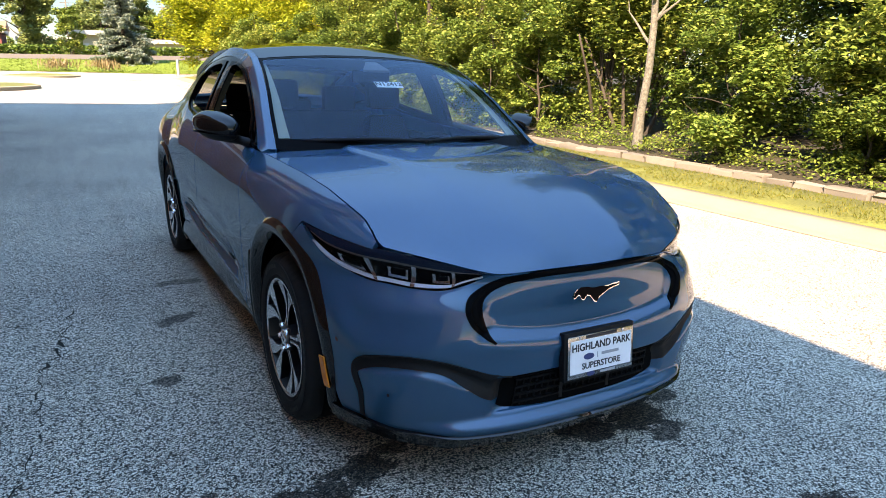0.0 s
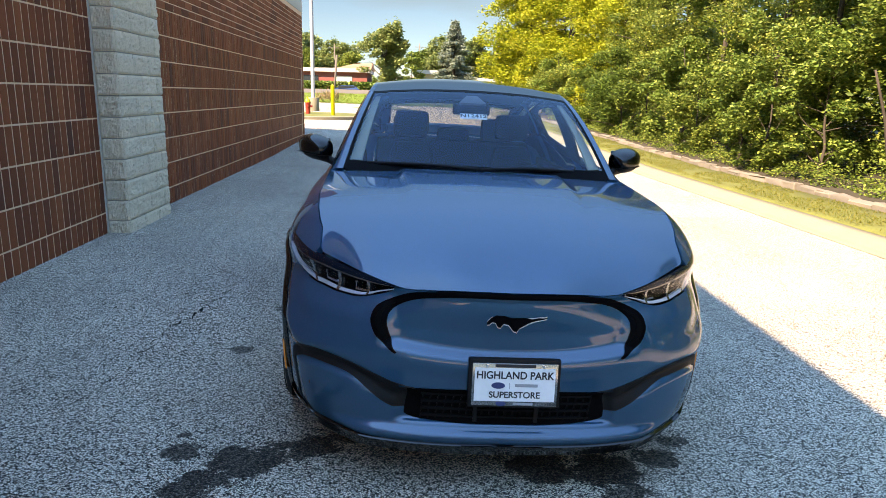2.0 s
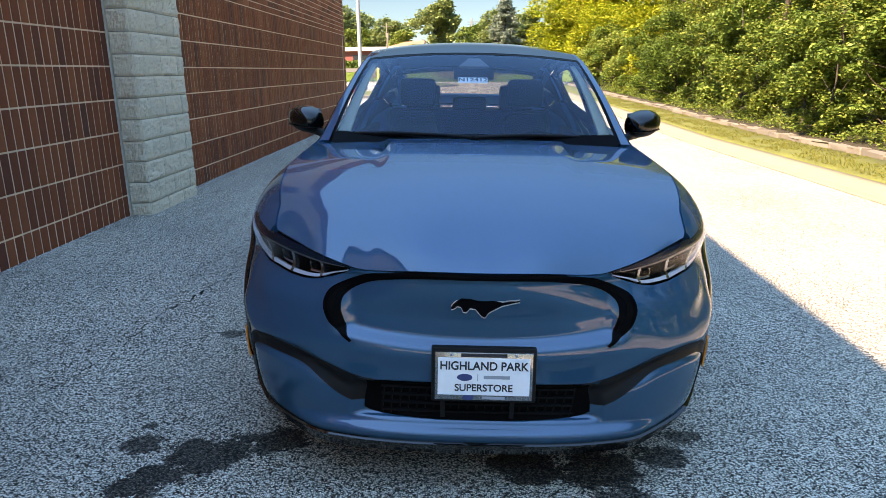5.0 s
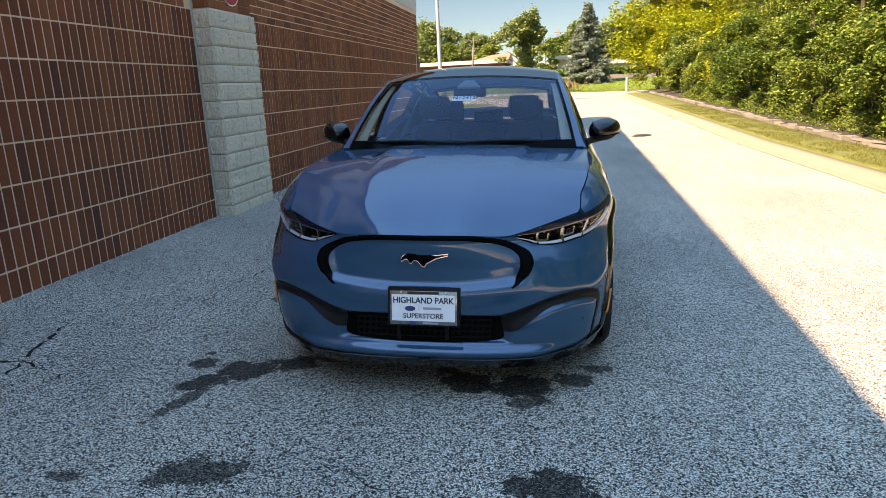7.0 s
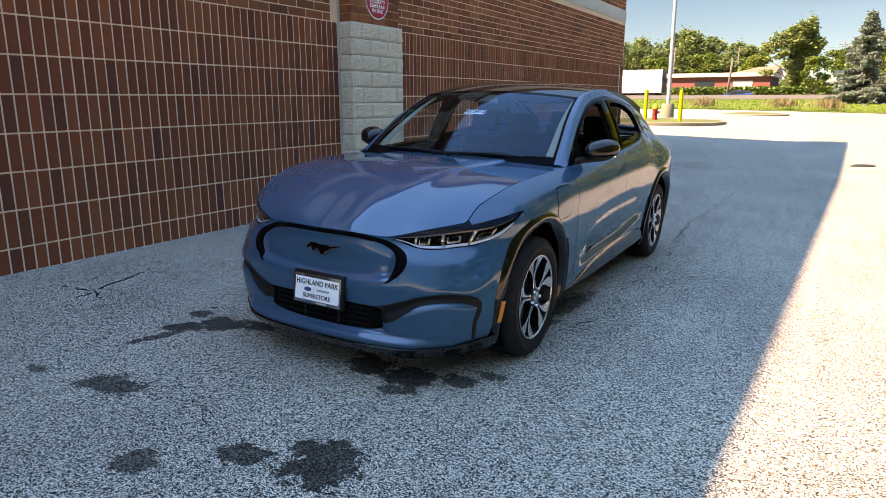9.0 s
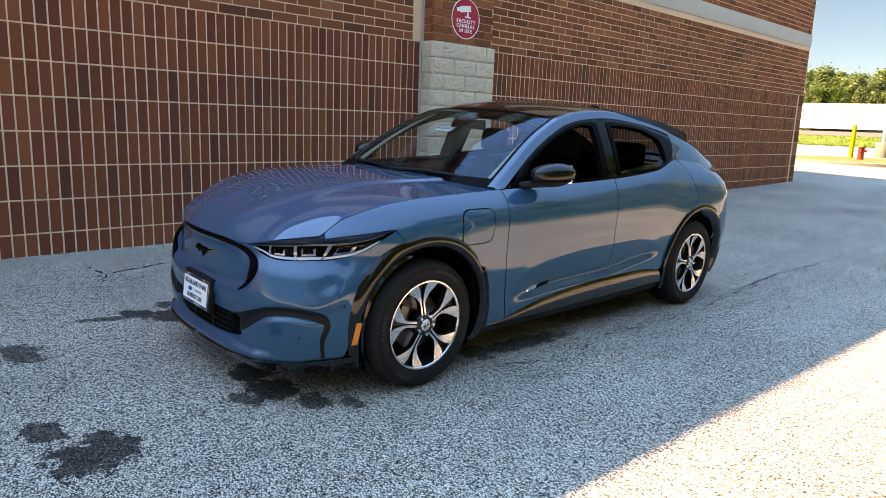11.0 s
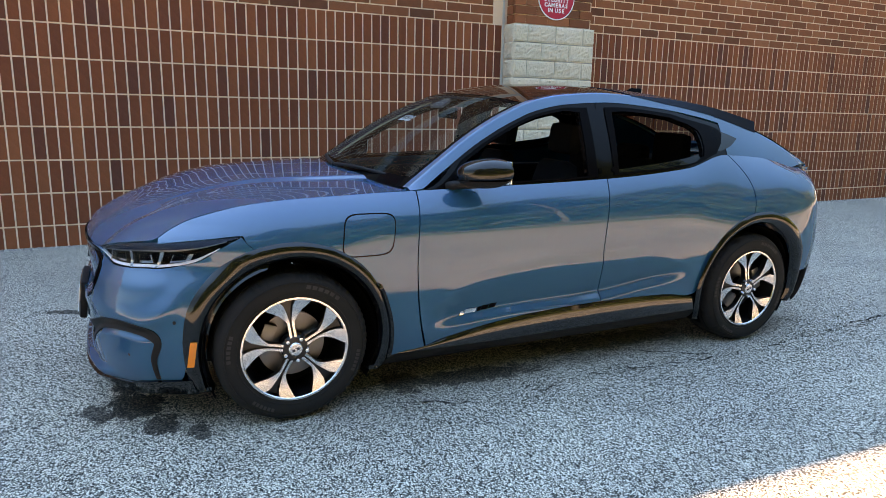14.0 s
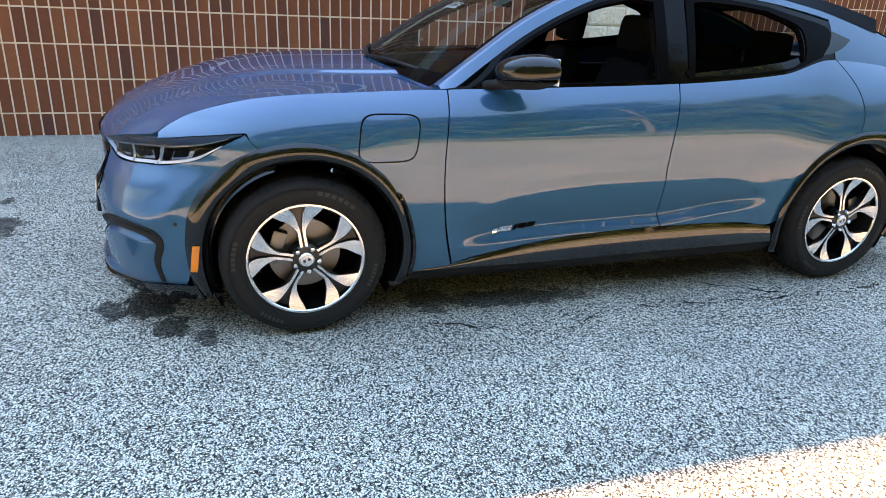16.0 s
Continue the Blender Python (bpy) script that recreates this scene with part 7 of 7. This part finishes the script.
def far_house(name, x0, x1, y0, y1, z0, z1, wall, label, openings, roof=None):
    h = empty(name, label=label, category="building")
    boxed("wall", x0, x1, y0, y1, z0, z1, wall, h)
    boxed("fascia", x0 - 0.4, x1 + 0.4, y0 - 0.5, y1 + 0.4, z1, z1 + 0.55, M_FASCIA, h, "pale fascia")
    if roof:
        bm = bmesh.new()
        vs = [bm.verts.new(p) for p in ((roof[0], y0 + 0.3, z1 + 0.56), (roof[1], y0 + 0.3, z1 + 0.56), (roof[1], y1, z1 + 0.56), (roof[0], y1, z1 + 0.56), (lerp(roof[0], roof[1], 0.45), (y0 + y1) / 2, z1 + 1.5), (roof[1], (y0 + y1) / 2, z1 + 1.7))]
        for f in ((0, 1, 5, 4), (1, 2, 5), (2, 3, 4, 5), (3, 0, 4)):
            bm.faces.new([vs[i] for i in f])
        part("roof", bm, M_ROOFTAN, h, "tan pitched roof")
    for kind, a, b, c, d in openings:
        boxed(kind, a, b, y0 - 0.06, y0 - 0.002, c, d, M_WINDOW if kind == "window" else M_FASCIA, h)
    return h


far_house("red_building", -32, -6.2, 100, 114, 1.2, 4.45, M_PINK, "low red painted building with a pale fascia beyond the road",
          [("window", -16.0, -13.4, 2.0, 3.9), ("window", -30, -27, 2.0, 3.9), ("door", -10.9, -8.4, 1.3, 3.9)], (-11, -5.6))
far_house("beige_building", -4.4, 16, 104, 116, 1.2, 3.6, M_BEIGE, "low beige building beyond the road",
          [("window", -0.6, 1.4, 2.2, 3.0), ("window", 4.0, 6.0, 2.2, 3.0), ("window", 9, 11, 2.2, 3.0)])
boxed_tall = far_house("beige_block", 1.6, 4.8, 98, 102, 1.2, 4.4, M_BEIGE, "taller beige block beside the low building", [("door", 2.4, 3.4, 1.3, 3.4)])

rngh = np.random.default_rng(71)
hp = np.stack([rngh.uniform(-34, 14, 12000), 84 + rngh.normal(size=12000) * 0.5, 1.35 + 1.45 * rngh.uniform(size=12000) ** 0.7], 1)
tagged(new("clipped_hedge", leaf_mesh("clipped_hedge", hp, 0.36, rngh, M_LEAFD, 0.5, 0.8)), "long clipped green hedge along the road", "hedge", "", "stuff")
rail_ = empty("road_wall", label="low pale concrete wall along the road", category="wall", kind="structure")
boxed("wall", -60, 30, 60.6, 60.9, 1.2, 1.78, M_ROAD, rail_)


def far_car(name, x, y, turn, material, label, tall=0.0):
    z = ground_z(x, y) - 0.45
    c = empty(name, pose(x, y, z, 0, 0, turn), label=label, category="car")
    prof = [(-2.2, 0.35), (-2.25, 0.7), (-1.9, 0.88 + tall * 0.4), (-1.1, 0.95 + tall), (-0.5, 1.4 + tall), (0.9, 1.42 + tall), (1.7, 1.0 + tall), (2.2, 0.95 + tall), (2.25, 0.35)]
    def loft(nm, lo, hi, mt, w0, w1, lift=0.0):
        v = [(px, -w0 if pz < 1.0 + tall else -w1, pz + lift) for px, pz in prof[lo:hi]] + [(px, w0 if pz < 1.0 + tall else w1, pz + lift) for px, pz in prof[lo:hi]]
        k = hi - lo
        raw(nm, v, [(i, i + 1, k + i + 1, k + i) for i in range(k - 1)] + [tuple(range(k)), tuple(range(2 * k - 1, k - 1, -1))], mt, c)
    loft("body", 0, len(prof), material, 0.9, 0.72)
    boxed("side_windows", -0.9, 1.3, -0.80, 0.80, 1.02 + tall, 1.33 + tall, M_WINDOW, c, "", 0.05)
    for wx in (-1.4, 1.4):
        for wy in (-0.84, 0.84):
            lathe("wheel", [(0.0, -0.1), (0.24, -0.1), (0.33, -0.08), (0.33, 0.08), (0.24, 0.1), (0.0, 0.1)], M_RUBBER, c, m=pose(wx, wy, 0.33, 90, 0, 0), n=20)


far_car("parked_car", -7.0, 78.0, 184, M_CARBLUE, "dark blue car by the hedge beyond the road", 0.0)

ut = empty("utility_pole", pose(-9.2, 82, 1.35), label="leaning weathered wooden utility pole", category="utility pole", group="utility poles")
tube("pole", [(0, 0, -0.2), (0.35, 0, 4.6)], [0.14, 0.11], M_WOODPOLE, ut, 10)
for x, y, h in ((-24, 124, 9.0), (-13.2, 122, 8.5), (2, 122, 9.0), (16, 122, 9.0), (-48, 124, 9.0)):
    up_ = empty("utility_pole", pose(x, y, 1.35), label="weathered wooden utility pole with a crossarm", category="utility pole", group="utility poles")
    tube("pole", [(0, 0, -0.2), (0, 0, h)], [0.13, 0.09], M_WOODPOLE, up_, 10)
    boxed("crossarm", -0.8, 0.8, -0.05, 0.05, h - 0.66, h - 0.56, M_WOODPOLE, up_)
for k, z in enumerate((5.0, 5.9, 6.6, 7.15, 8.3)):
    pts = [(-120 + i * 8, 122 + k * 0.2, z + 1.3 - 0.35 * (1 - ((i % 4) - 2) ** 2 / 4)) for i in range(31)]
    tagged(tube("overhead_wire", pts, [0.012] * 31, M_WIRE, None, 4), "thin dark overhead wire between the poles", "wire", "overhead wires")

# masonry pieces last
laid("tile", tiles, (0.03, TILE_W - 0.0145, TILE_H - 0.0145, 0.002), M_TILE, building, (0.0, 1.7))
laid("brick", bricks, (0.03, 0.294, course - 0.0135, 0.002), M_BRICK, building, (5.5, 2.6))
laid("half_brick", halves, (0.03, 0.141, course - 0.0135, 0.002), M_BRICK, building, (4.0, 2.6), 40)
